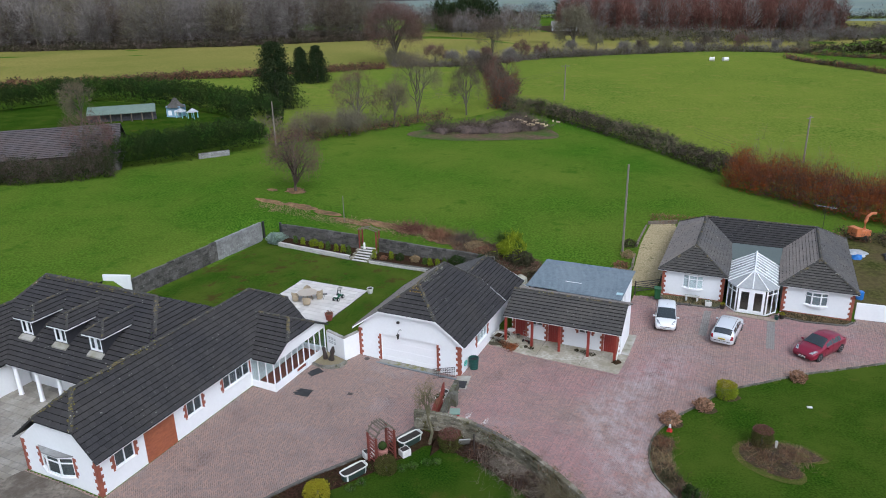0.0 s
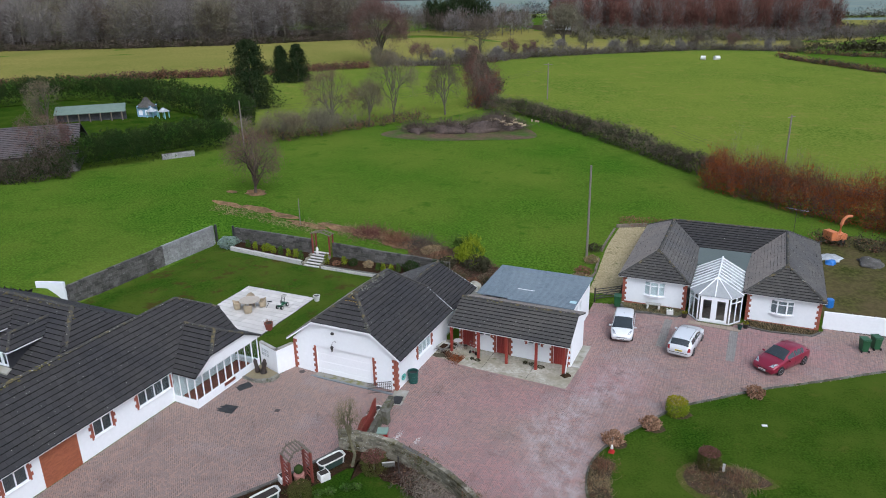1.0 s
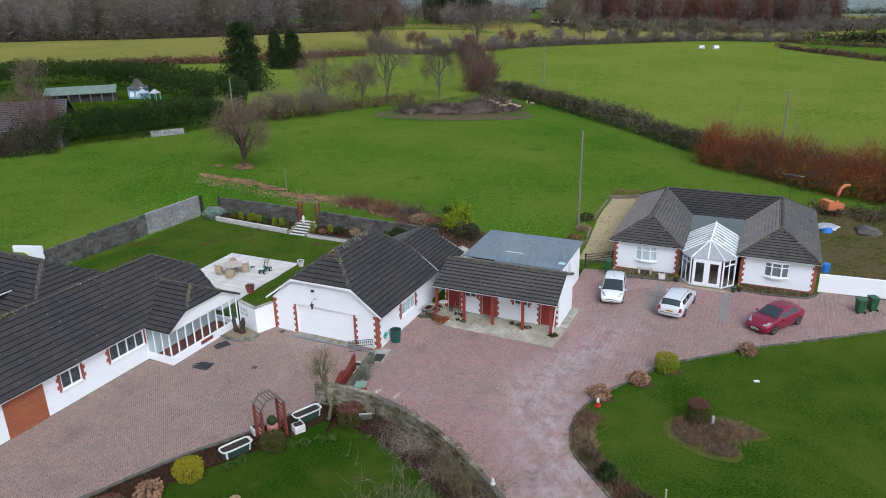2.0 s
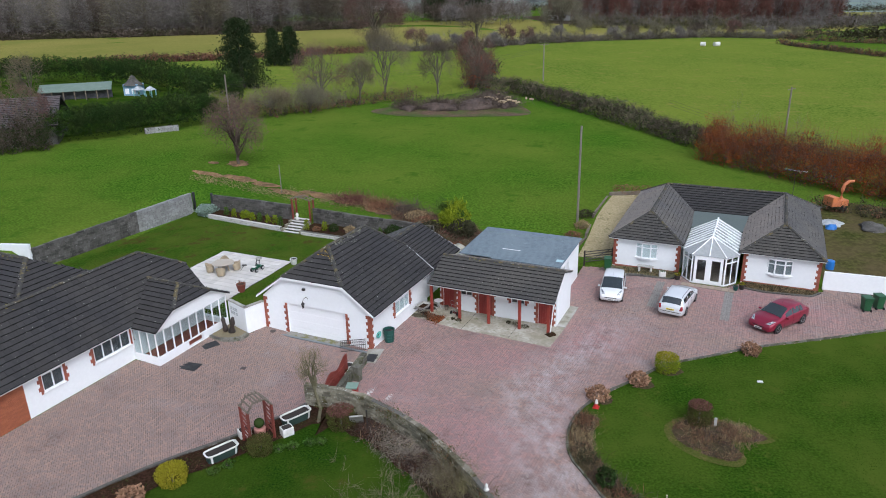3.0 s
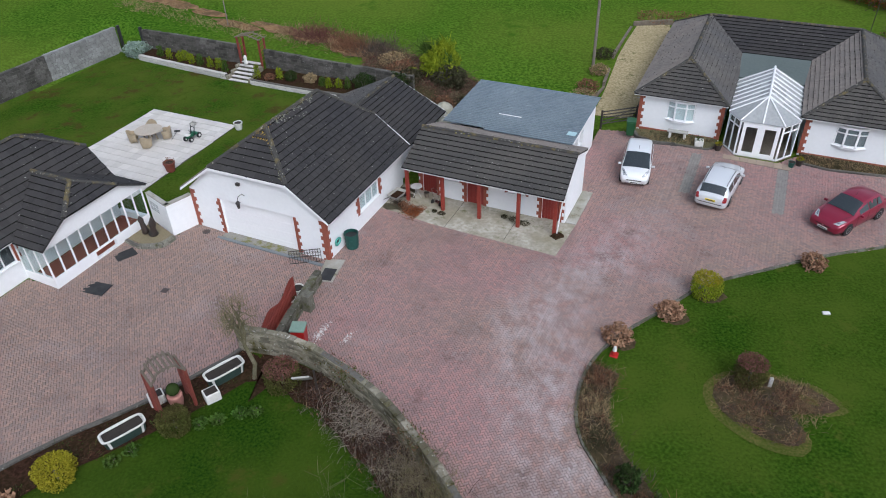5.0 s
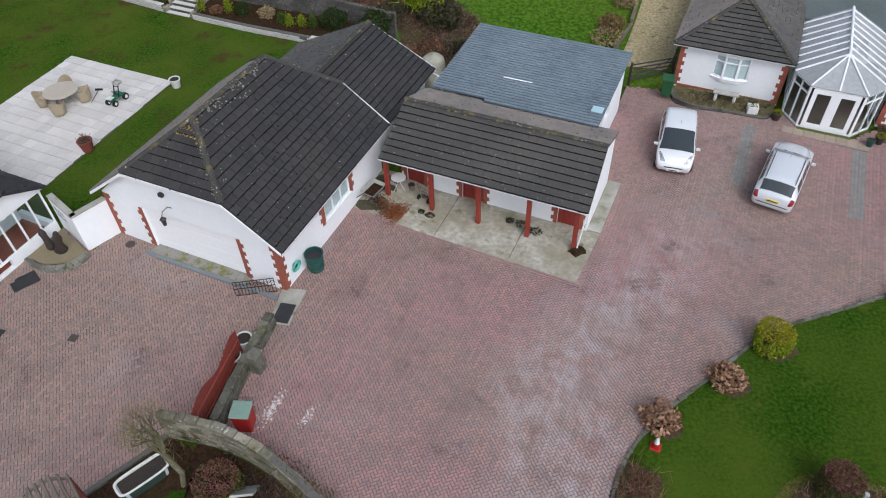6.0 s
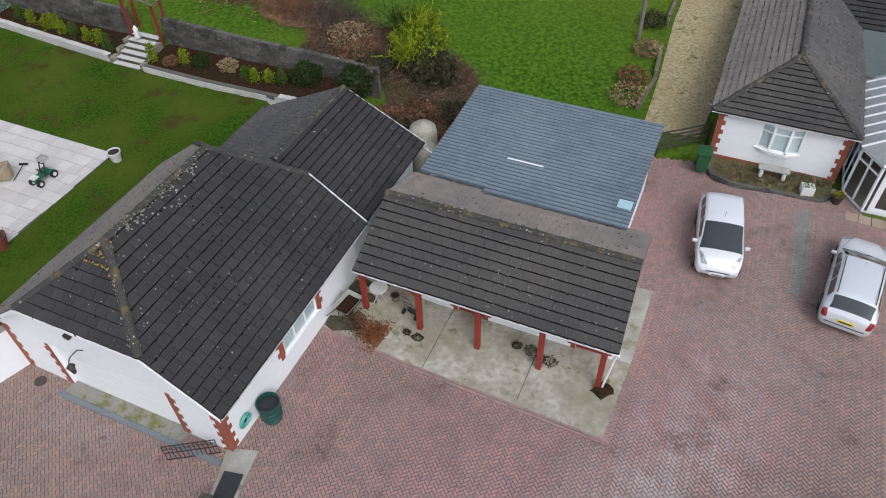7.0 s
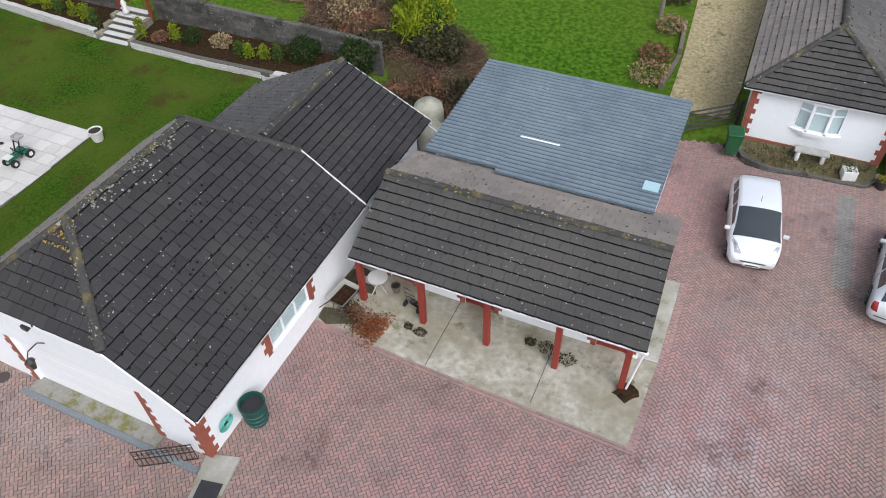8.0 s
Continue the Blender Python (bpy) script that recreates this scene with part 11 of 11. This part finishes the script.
def heap(name, w, u, rx, ry, h, mat, label, category, seed, zoff=0.0):
    bm = fresh()
    bmesh.ops.create_icosphere(bm, subdivisions=3, radius=1.0)
    for v in bm.verts:
        k = 1 + 0.35 * noise.noise(v.co * 1.7 + Vector((seed, 0, 0))) + 0.15 * noise.noise(v.co * 5 + Vector((seed, 3, 0)))
        v.co = Vector((v.co.x * rx * k, v.co.y * ry * k, max(-0.2, v.co.z * h * k)))
    return whole(name, bm, mat, at(w, u, None, seed * 31), label, category, smooth=True)


bed("waste_ground", smooth_line([(25.9, 22.0), (27.5, 21.8), (31.5, 24.0), (36.0, 28.0), (40.0, 34.0), (38.0, 40.0), (30.0, 43.5), (26.0, 42.0), (25.9, 34.0)], 0.8, True), "rough brown-green waste ground behind the bungalow", surf("rough_waste_grass", (0.038, 0.045, 0.013), (0.085, 0.085, 0.026), 0.95, 0.3, 3, (0.10, 0.075, 0.04), bump=0.9, stain=0.8, crisp=0.1, spec=0.0), 0.05, seed=23)
heap("tarpaulin", 26.9, 36.4, 1.3, 1.0, 0.22, TARP, "pale crumpled sheet lying behind the bungalow", "tarpaulin", 1)
heap("blue_sack", 26.9, 34.9, 0.5, 0.45, 0.5, BLUE, "bright blue plastic sack behind the bungalow", "sack", 2)
heap("grey_tarpaulin", 30.3, 36.2, 1.6, 1.1, 0.4, WALLBLOCK, "grey tarpaulin over a low heap", "tarpaulin", 3)
th = free("plastic_barrel", at(26.4, 25.2, 0.0), "dark blue plastic barrel beside the bungalow", "barrel")
bm = fresh()
lathe(bm, [(0.26, 0), (0.3, 0.05), (0.31, 0.5), (0.3, 0.9), (0.24, 0.95), (0.01, 0.96)], 18)
part("barrel", bm, BLUE, th)
th = thing("tv_aerial", 23.3, 33.0, 4.2, "thin television aerial on the bungalow roof", "aerial")
bm = fresh()
tube(bm, [(23.3, 32.2, 4.1), (23.3, 32.2, 6.3)], 0.025, 6)
part("mast", bm, IRON, th)
bm = fresh()
tube(bm, [(22.4, 32.5, 6.25), (24.2, 31.9, 6.25)], 0.016, 5)
part("boom", bm, CHROME, th)
for k in range(9):
    bm = fresh()
    w, u = 22.5 + k * 0.2, 32.47 - k * 0.066
    tube(bm, [(w - 0.08, u - 0.25, 6.25), (w + 0.08, u + 0.25, 6.25)], 0.008, 4)
    part("element", bm, CHROME, th)

# field strip of dead grass, brush heaps and rubble
g = np.random.default_rng(12)
strip = [(-35.6, 22.1), (-28.4, 21.5), (-22.0, 20.8), (-16.9, 21.2), (-12.4, 21.4), (-6.8, 21.7), (-7.3, 23.3), (-13.1, 25.0), (-18.5, 24.6), (-23.6, 23.4), (-30.4, 24.3), (-35.5, 24.0)]
STRAW = surf("dead_grass_earth", (0.20, 0.115, 0.058), (0.32, 0.205, 0.115), 0.95, 0.8, 4, (0.10, 0.07, 0.04), bump=0.9, stain=0.9, crisp=0.12, spec=0.0)
for k, (w, u, rw, ru) in enumerate(((-35.0, 24.6, 2.6, 0.55), (-31.0, 24.7, 2.4, 0.75), (-27.0, 24.1, 2.2, 0.6), (-23.2, 22.7, 2.4, 0.7), (-19.4, 23.4, 2.5, 0.9), (-15.6, 23.2, 2.4, 1.1), (-12.0, 22.2, 2.3, 1.1), (-8.6, 21.4, 2.2, 1.0), (-35.2, 29.6, 1.3, 1.2), (-38.0, 28.6, 0.8, 0.5))):
    q = []
    for j in range(30):
        an = j * 0.2094
        f = 1 + 0.42 * noise.noise(Vector((math.cos(an) * 1.7, math.sin(an) * 1.7, k * 3.1))) + 0.2 * noise.noise(Vector((math.cos(an) * 5, math.sin(an) * 5, k)))
        q.append((w + rw * f * math.cos(an), u + ru * f * math.sin(an) - 0.1 * rw * math.cos(an)))
    bed("rough_strip_%d" % (k + 1), q, "torn patch of flattened dead grass and bare earth", STRAW, 0.07, seed=40 + k)
pts = g.uniform([-36, 20.8], [-6.5, 25.5], (520, 2))
pts = pts[inside(pts[:, 0], pts[:, 1], strip)]
c = np.stack([pts[:, 0], pts[:, 1], land(pts[:, 0], pts[:, 1]) + 0.08], 1)
th = thing("dead_grass", -20, 22.5, zl(-20, 22.5), "tussocks of pale dead grass and brush", "dead grass", kind="stuff")
part("tussocks", twigs(c, 0.35, 0.025, 12, 0.3, 5, 0.25, 0.15), LEAF_PALE, th, kind="stuff")
for k, (w, u, r) in enumerate(((-15.6, 23.2, 1.6), (-12.2, 22.6, 1.4), (-9.6, 22.6, 1.5))):
    th = free("brush_heap", at(w, u), "brown heap of cut brushwood in the field", "brush heap", "brush heaps")
    c = np.random.default_rng(k).normal(0, 1, (300, 3)) * np.array([r * 0.6, r * 0.5, 0.18])
    c[:, 2] = np.abs(c[:, 2])
    part("brushwood", twigs(c, 0.9, 0.03, 4, 0.1, k, 0.1), (TWIG_RED, LEAF_DEAD, TWIG)[k % 3], th, kind="stuff")
bed("rubble_ground", smooth_line([(-37.9, 65.5), (-30.5, 63.5), (-23.2, 67.0), (-14.3, 74.0), (-19.0, 82.0), (-24.6, 86.0), (-31.5, 80.1)], 1, True), "bare brown earth round the bonfire heap", surf("brown_earth", (0.085, 0.055, 0.038), (0.14, 0.09, 0.06), 0.95, 0.25, 2, (0.05, 0.095, 0.015), bump=0.9, stain=1.0, crisp=0.12, spec=0.1), 0.05, seed=22)
for k, (w, u, rx, ry, h) in enumerate(((-28.5, 72.0, 3.4, 2.0, 1.3), (-24.0, 76.0, 3.8, 2.4, 1.5), (-20.5, 79.5, 2.6, 2.0, 1.0), (-33.5, 69.5, 2.4, 1.4, 0.7), (-24.5, 83.0, 3.0, 1.8, 1.2))):
    heap("earth_mound", w, u, rx, ry, h, surf("burnt_heap", (0.07, 0.05, 0.042), (0.13, 0.09, 0.07), 0.95, 0.8, 3, (0.035, 0.03, 0.03), bump=0.9) if k == 0 else bpy.data.materials["burnt_heap"], "brown heap of earth and brushwood", "earth heap", 30 + k)
    th = free("brush_heap", at(w, u), "brown heap of cut brushwood on the earth", "brush heap", "brush heaps")
    c = np.random.default_rng(k).normal(0, 1, (260, 3)) * np.array([rx * 0.5, ry * 0.5, h * 0.4])
    c[:, 2] = np.abs(c[:, 2]) + h * 0.3
    part("brushwood", twigs(c, 1.3, 0.06, 4, 0.3, k, 0.15), TWIG, th, kind="stuff")
gl = random.Random(4)
for k in range(26):
    bm = fresh()
    L = gl.uniform(0.5, 1.3)
    cone(bm, 0, 0, -L / 2, L / 2, 0.16, 0.14, 8)
    w, u = -21.5 + gl.gauss(0, 2.2), 79.5 + gl.gauss(0, 1.6)
    whole("cut_log", bm, PALELOG if k else (PALELOG := surf("pale_cut_log", (0.36, 0.27, 0.17), (0.45, 0.35, 0.23), 0.9, 3, 12, bump=0.2)), at(w, u, zl(w, u) + 0.9 + gl.uniform(0, 0.5), gl.uniform(0, 360), 90), "pale cut log on the heap", "log", "cut logs")

# other pastures, a little over the land
YELLOWGRASS = surf("yellowed_pasture", (0.170, 0.160, 0.040), (0.260, 0.225, 0.068), 0.95, 0.03, 1.6, (0.135, 0.150, 0.032), spec=0.0, bump=0.8, bump_scale=3.0, stain=0.7, crisp=0.1)
LIGHTGRASS = surf("light_pasture", (0.070, 0.118, 0.014), (0.145, 0.190, 0.030), 0.95, 0.045, 2.2, (0.150, 0.182, 0.028), moss=((0.165, 0.172, 0.036), 0.3, 0.545), spec=0.0, bump=0.9, bump_scale=3.5, stain=0.7, crisp=0.11)


def pasture(name, poly, mat, label, lift=0.06, cell=5.0):
    return whole(name, fill_poly(poly, lambda w, u: zl(w, u) + lift, cell), mat, label=label, category="pasture", kind="structure", smooth=True)


LITTER = surf("brown_leaf_litter", (0.050, 0.036, 0.026), (0.085, 0.062, 0.044), 0.95, 0.1, 1.5, (0.045, 0.048, 0.022), bump=0.6, spec=0.0)
pasture("wood_floor", [(-280, 140), (-216, 163), (-176, 183), (-131, 217), (-140, 275), (-250, 270), (-350, 210)], LITTER, "brown leaf litter on the floor of the wood", 0.25)
pasture("wood_floor_2", [(-66, 270), (-40, 284), (-12, 304), (52, 336), (46, 425), (-60, 415), (-100, 320)], LITTER, "brown leaf litter on the floor of the beech wood", 0.25)
pasture("field_back", [(-88, 236), (-60, 215), (-50, 188), (-29, 210), (-5, 236), (24, 248), (60, 330), (46, 338), (-12, 305), (-40, 285), (-66, 271), (-84, 300), (-130, 300), (-132, 236)], YELLOWGRASS, "dull rough pasture before the beech wood", 0.1)
pasture("field_far", [(-300, 40), (-152, 70), (-129, 87), (-108, 103), (-93, 121), (-82, 138), (-71, 148), (-62, 157), (-56, 170), (-50, 186), (-60, 214), (-88, 235), (-131, 216), (-176, 182), (-216, 163), (-261, 148), (-330, 150)], YELLOWGRASS, "yellowed grazed pasture before the wood")
pasture("field_east", [(13.5, 63), (6.5, 69.7), (-5, 80), (-20, 92), (-31, 95), (-36, 111), (-45, 127), (-55, 146), (-58, 165), (-50, 183), (-29, 207), (-5, 233), (24, 245), (40, 200), (120, 120), (120, 30), (60, 30), (33, 47), (20, 54)], LIGHTGRASS, "light green grazed pasture beyond the hedge")
pasture("field_mid", [(-60, 57), (-54, 49), (-42, 70.5), (-34, 84), (-31, 95), (-36, 111), (-45, 127), (-58, 153), (-72, 147), (-82, 137), (-93, 120), (-108, 102), (-118, 92), (-100, 72), (-72, 66)], LIGHTGRASS, "light green rough pasture with trees")
for k, (w0, u0, w1, u1, mat) in enumerate(((40, 250, 120, 330, LIGHTGRASS), (-10, 380, 200, 520, YELLOWGRASS), (-260, 420, -40, 560, LIGHTGRASS), (60, 600, 420, 820, LIGHTGRASS), (-300, 700, 20, 960, YELLOWGRASS))):
    pasture("field_%d" % (k + 4), [(w0, u0), (w1, u0), (w1 + 30, u1), (w0 + 20, u1)], mat, "distant green pasture", 0.15, 30)
    hedge_stuff([(w0, u0), (w1, u0)], 5, 2.6, 34, 0.5, 130 + k, [LEAF_HEDGE], "far_hedge", "distant field hedge", 0.5)
hedge_stuff([(24, 247), (60, 262), (130, 300)], 3.5, 2.2, 90, 0.25, 140, [LEAF_HEDGE, TWIG], "far_hedge", "distant field hedge", 0.5)
hedge_stuff([(22, 243), (50, 228), (120, 190)], 2.2, 1.1, 90, 0.2, 141, [LEAF_HEDGE, TWIG, LEAF_DEAD], "far_hedge", "low brown field hedge", 0.4)

pasture("neighbour_garden", [(-119, 47), (-110, 64), (-88, 66), (-72, 63), (-62, 54), (-59, 45), (-63, 33), (-66, 27), (-84, 4), (-112, 10)], LAWN, "dark mossy lawn of the neighbour's garden", 0.1, 3.0)
# the neighbour's house, summer house, playhouse
nb = thing("neighbour_house", -72, 24, 3.5, "low grey house with a brown-grey tiled roof", "house")
NB = surf("brown_grey_tile", (0.062, 0.053, 0.055), (0.09, 0.078, 0.08), 0.8, 0.5, 10, (0.12, 0.09, 0.08), bump=0.3, island=0.15)
zr, ze = 9.4, 6.4
n0, n1 = (-82.0, 7.5), (-61.5, 27.0)
dn = Vector((n1[0] - n0[0], n1[1] - n0[1], 0)).normalized()
ac = Vector((-dn.y, dn.x, 0))
A, B = Vector((*n0, 0)), Vector((*n1, 0))
pA = [tuple(A + Vector((0, 0, ze))), tuple(B + Vector((0, 0, ze))), tuple(B - dn * 0.0 + ac * 6.0 + Vector((0, 0, zr))), tuple(A + ac * 6.0 + Vector((0, 0, zr)))]
slope(nb, pA, tuple(dn), NB, 91, wide=0.45, gauge=0.4)
pB = [tuple(A + ac * 12.0 + Vector((0, 0, ze))), tuple(B + ac * 12.0 + Vector((0, 0, ze))), pA[2], pA[3]]
slope(nb, pB, tuple(dn), NB, 92, wide=0.45, gauge=0.4)
bm = fresh()
cs = [A + dn * 0.4 + ac * 0.5, B - dn * 0.4 + ac * 0.5, B - dn * 0.4 + ac * 11.5, A + dn * 0.4 + ac * 11.5]
for k in range(4):
    wall(bm, tuple(cs[k])[:2], tuple(cs[(k + 1) % 4])[:2], 3.0, ze - 0.05)
part("wall", bm, WALLBLOCK, nb)
sh = thing("summer_house", -87, 49.5, 4.5, "low timber summer house with a pale green roof", "summer house")
GREENROOF = surf("pale_green_roof", (0.12, 0.17, 0.13), (0.16, 0.21, 0.17), 0.6, 1, 8, bump=0.1)
z0 = zl(-87, 49.5) - 0.7
bm = fresh()
a, b = Vector((-90.6, 46.0, 0)), Vector((-82.6, 54.0, 0))
d = (b - a).normalized()
q = Vector((-d.y, d.x, 0))
slab(bm, [tuple(a + Vector((0, 0, z0 + 2.3))), tuple(b + Vector((0, 0, z0 + 2.3))), tuple(b + q * 4 + Vector((0, 0, z0 + 3.2))), tuple(a + q * 4 + Vector((0, 0, z0 + 3.2)))], 0.12)
part("roof", bm, GREENROOF, sh)
for k in range(7):
    bm = fresh()
    p = a + d * (0.4 + k * (b - a).length / 6.6)
    box(bm, p.x - 0.08, p.x + 0.08, p.y - 0.08, p.y + 0.08, z0 - 0.2, z0 + 2.25)
    part("post", bm, WEATHERWOOD, sh)
bm = fresh()
c0, c1 = a + q * 1.2, b + q * 1.2
wall(bm, tuple(c0)[:2], tuple(c1)[:2], z0 - 0.2, z0 + 2.4)
part("wall", bm, DARKROOM, sh)
PB = surf("pale_blue_paint", (0.20, 0.34, 0.46), (0.26, 0.41, 0.53), 0.6, 1, 8, bump=0.1)
ph = free("playhouse", at(-82.2, 58.5, zl(-82.2, 58.5) - 0.6, 20), "pale blue wooden playhouse with a pointed grey roof", "playhouse")
bm = fresh()
box(bm, -1.3, 1.3, -1.3, 1.3, 0, 2.6, 0.05)
part("wall", bm, PB, ph)
bm = fresh()
lathe(bm, [(2.0, 2.4), (1.2, 2.9), (0.7, 3.4), (0.5, 3.8), (0.05, 4.1)], 6)
part("roof", bm, WALLBLOCK, ph)
for x in (-0.6, 0.6):
    bm = fresh()
    box(bm, x - 0.35, x + 0.35, -1.36, -1.31, 1.0, 1.9, 0.02)
    part("window", bm, UPVC, ph)
sl = free("climbing_frame", at(-79.2, 58.0, zl(-79.2, 58.0) - 1.2, 10), "pale turquoise climbing frame with white roofs and slide", "climbing frame")
TQ = surf("turquoise_plastic", (0.24, 0.50, 0.52), (0.3, 0.57, 0.59), 0.5, 1, 8, bump=0.0)
for x in (-1.2, 1.2):
    bm = fresh()
    for sx in (-0.6, 0.6):
        for sy in (-0.6, 0.6):
            box(bm, x + sx - 0.06, x + sx + 0.06, sy - 0.06, sy + 0.06, 0, 2.4)
    part("tower", bm, TQ, sl)
    bm = fresh()
    lathe(bm, [(1.1, 2.4), (0.05, 3.1)], 4, pose(x, 0, 0, 0, 0, 45))
    part("roof", bm, TARP, sl)
bm = fresh()
slab(bm, [(-1.8, -0.4, 1.3), (-1.8, 0.4, 1.3), (-4.0, 0.4, 0.1), (-4.0, -0.4, 0.1)], 0.1)
part("slide", bm, TQ, sl)
fh = free("far_house", at(-75.5, 303.0, None, 15), "white far house with a pale roof among trees", "house")
bm = fresh()
box(bm, -6, 6, -3, 3, 0, 2.8)
part("wall", bm, RENDER, fh)
bm = fresh()
for s in (-1, 1):
    slab(bm, [(-6.4, s * 3.4, 2.7), (6.4, s * 3.4, 2.7), (6.4, 0, 4.8), (-6.4, 0, 4.8)], 0.2)
bmesh.ops.remove_doubles(bm, verts=bm.verts[:], dist=1e-4)
part("roof", bm, WORNSTONE, fh)
for k in range(3):
    bm = fresh()
    box(bm, -4.6 + k * 3.6, -3.4 + k * 3.6, -3.06, -3.005, 0.9, 2.0)
    part("window", bm, CARGLASS, fh)
for k, (w, u, s) in enumerate(((-0.8, 204, 0.75), (3.0, 206, 0.9))):
    bm = fresh()
    cone(bm, 0, 0, -1.0 * s, 1.0 * s, 0.65, 0.65, 14, pose(0, 0, 0.6, 0, 90))
    whole("wrapped_bale", bm, WHITEPOT, at(w, u, None, k * 40), "pale wrapped round bale at the field edge", "bale", "bales")
# laurel roof-side lean, wall stub by the laurel
strip_wall([(-57.0, 36.5), (-54.8, 40.5)], 0.3, -0.2, lambda w, u: zl(w, u) + 0.85, "wall_field", WASHBLOCK, "pale rendered wall stub under the laurel", seed=31, course=0.25, length=0.8)

# ---- herringbone block paving of the drive, the nearest as single blocks ----
def herringbone(unit=0.105):
    """Centres, half sizes and turn of the blocks that lie in the drive."""
    c, s = math.cos(math.pi / 4), math.sin(math.pi / 4)
    n = 480
    x, y = np.meshgrid(np.arange(-n, n), np.arange(-n, n), indexing="ij")
    k = (x - y) % 4
    hx, hy = x[k == 0] + 1.0, y[k == 0] + 0.5
    vx, vy = x[k == 3] + 0.5, y[k == 3] + 1.0
    px = np.concatenate([hx, vx]) * unit
    py = np.concatenate([hy, vy]) * unit
    turn = np.concatenate([np.zeros(len(hx)), np.ones(len(vx))])
    w = 7.0 + px * c - py * s
    u = -2.0 + px * s + py * c
    ok = (w > -20) & (w < 33) & (u > -27) & (u < 21)
    w, u, turn = w[ok], u[ok], turn[ok]
    ok = inside(w, u, DRIVE)
    return w[ok], u[ok], turn[ok]


bw, bu, bt = herringbone()
bz = land(bw, bu)
UN = 0.105
ca, sa = math.cos(math.pi / 4), math.sin(math.pi / 4)
ex = np.where(bt[:, None] == 0, np.array([[ca, sa]]), np.array([[-sa, ca]])) * (UN - 0.006)
ey = np.where(bt[:, None] == 0, np.array([[-sa, ca]]), np.array([[-ca, -sa]])) * (UN / 2 - 0.006)
gq = np.random.default_rng(5)
n = len(bw)
jit = gq.normal(0, 0.0022, n)
tilt = gq.normal(0, 0.0015, (n, 2))
corner = np.array([[-1, -1], [1, -1], [1, 1], [-1, 1]])
verts = np.zeros((n, 8, 3))
for k, (a, b) in enumerate(corner):
    for lvl, (sc, dz) in enumerate(((1.0, -0.02), (0.95, 0.022))):
        p = a * ex * sc + b * ey * sc
        verts[:, k + 4 * lvl, 0] = bw + p[:, 0]
        verts[:, k + 4 * lvl, 1] = bu + p[:, 1]
        verts[:, k + 4 * lvl, 2] = bz + dz + (jit + a * tilt[:, 0] + b * tilt[:, 1]) * (lvl == 1)
face = np.array([[4, 5, 6, 7], [0, 1, 5, 4], [1, 2, 6, 5], [2, 3, 7, 6], [3, 0, 4, 7]])
grey = ((np.abs(bw - 14.65) < 0.27) & (bu > 13.4) & (bu < 18.3)) | ((np.abs(bw - 19.55) < 0.27) & (bu > 13.0) & (bu < 18.3))
single = (bw > 4.2) & (bw < 6.6) & (bu > 1.0) & (bu < 3.4)


def lay(name, pick, mat):
    v = verts[pick].reshape(-1, 3)
    k = int(pick.sum())
    f = (np.arange(k)[:, None, None] * 8 + face[None]).reshape(-1, 4)
    me = bpy.data.meshes.new(name)
    me.vertices.add(len(v))
    me.vertices.foreach_set("co", v.ravel())
    me.loops.add(f.size)
    me.loops.foreach_set("vertex_index", f.ravel().astype(np.int32))
    me.polygons.add(len(f))
    me.polygons.foreach_set("loop_start", np.arange(0, f.size, 4, dtype=np.int32))
    me.update(calc_edges=True)
    me.shade_flat()
    me.materials.append(mat)
    ob = new(name, me)
    ob.parent = drive
    return tagged(ob, kind="stuff")


lay("paving_blocks", ~grey & ~single, PAVER)
# two courses of straight blocks along the concrete apron
vs, fs = [], []
for (ax, ay), (bx, by), rows_n in (((-0.38, 5.53), (9.79, 5.16), 2), ((9.77, 4.95), (9.97, 8.4), 2), ((9.97, 8.4), (9.98, 11.7), 2)):
    L = math.hypot(bx - ax, by - ay)
    tx, ty = (bx - ax) / L, (by - ay) / L
    for r in range(rows_n):
        x = -0.1 * r
        while x < L:
            x0, x1 = max(x, 0) + 0.005, min(x + 0.21, L + (0.2 if ay > 5.3 else 0)) - 0.005
            o0, o1 = -0.01 + r * 0.115, -0.01 + r * 0.115 + 0.105
            k = len(vs)
            zz = zl(ax + tx * x0, ay + ty * x0) + gq.normal(0, 0.002)
            for sc, dz in ((0.0, -0.03), (0.004, 0.036)):
                for px, po in ((x0 + sc, o0 + sc), (x1 - sc, o0 + sc), (x1 - sc, o1 - sc), (x0 + sc, o1 - sc)):
                    vs.append((ax + tx * px + ty * po, ay + ty * px - tx * po, zz + dz))
            fs += [[k + i for i in q] for q in face.tolist()]
            x += 0.21
part("border_blocks", (vs, fs), PAVER, drive, kind="stuff")
lay("grey_paving_blocks", grey, PAVER_GREY)
shared = {}
for i in np.nonzero(single & ~grey)[0]:
    t = int(bt[i])
    c = np.array([bw[i], bu[i], bz[i]])
    if t not in shared:
        me = bpy.data.meshes.new("paving_block")
        me.from_pydata((verts[i] - c).tolist(), [], face.tolist())
        me.materials.append(PAVER_ONE)
        shared[t] = me
    ob = new("paving_block", shared[t])
    ob.parent = drive
    ob.location = Vector(c)
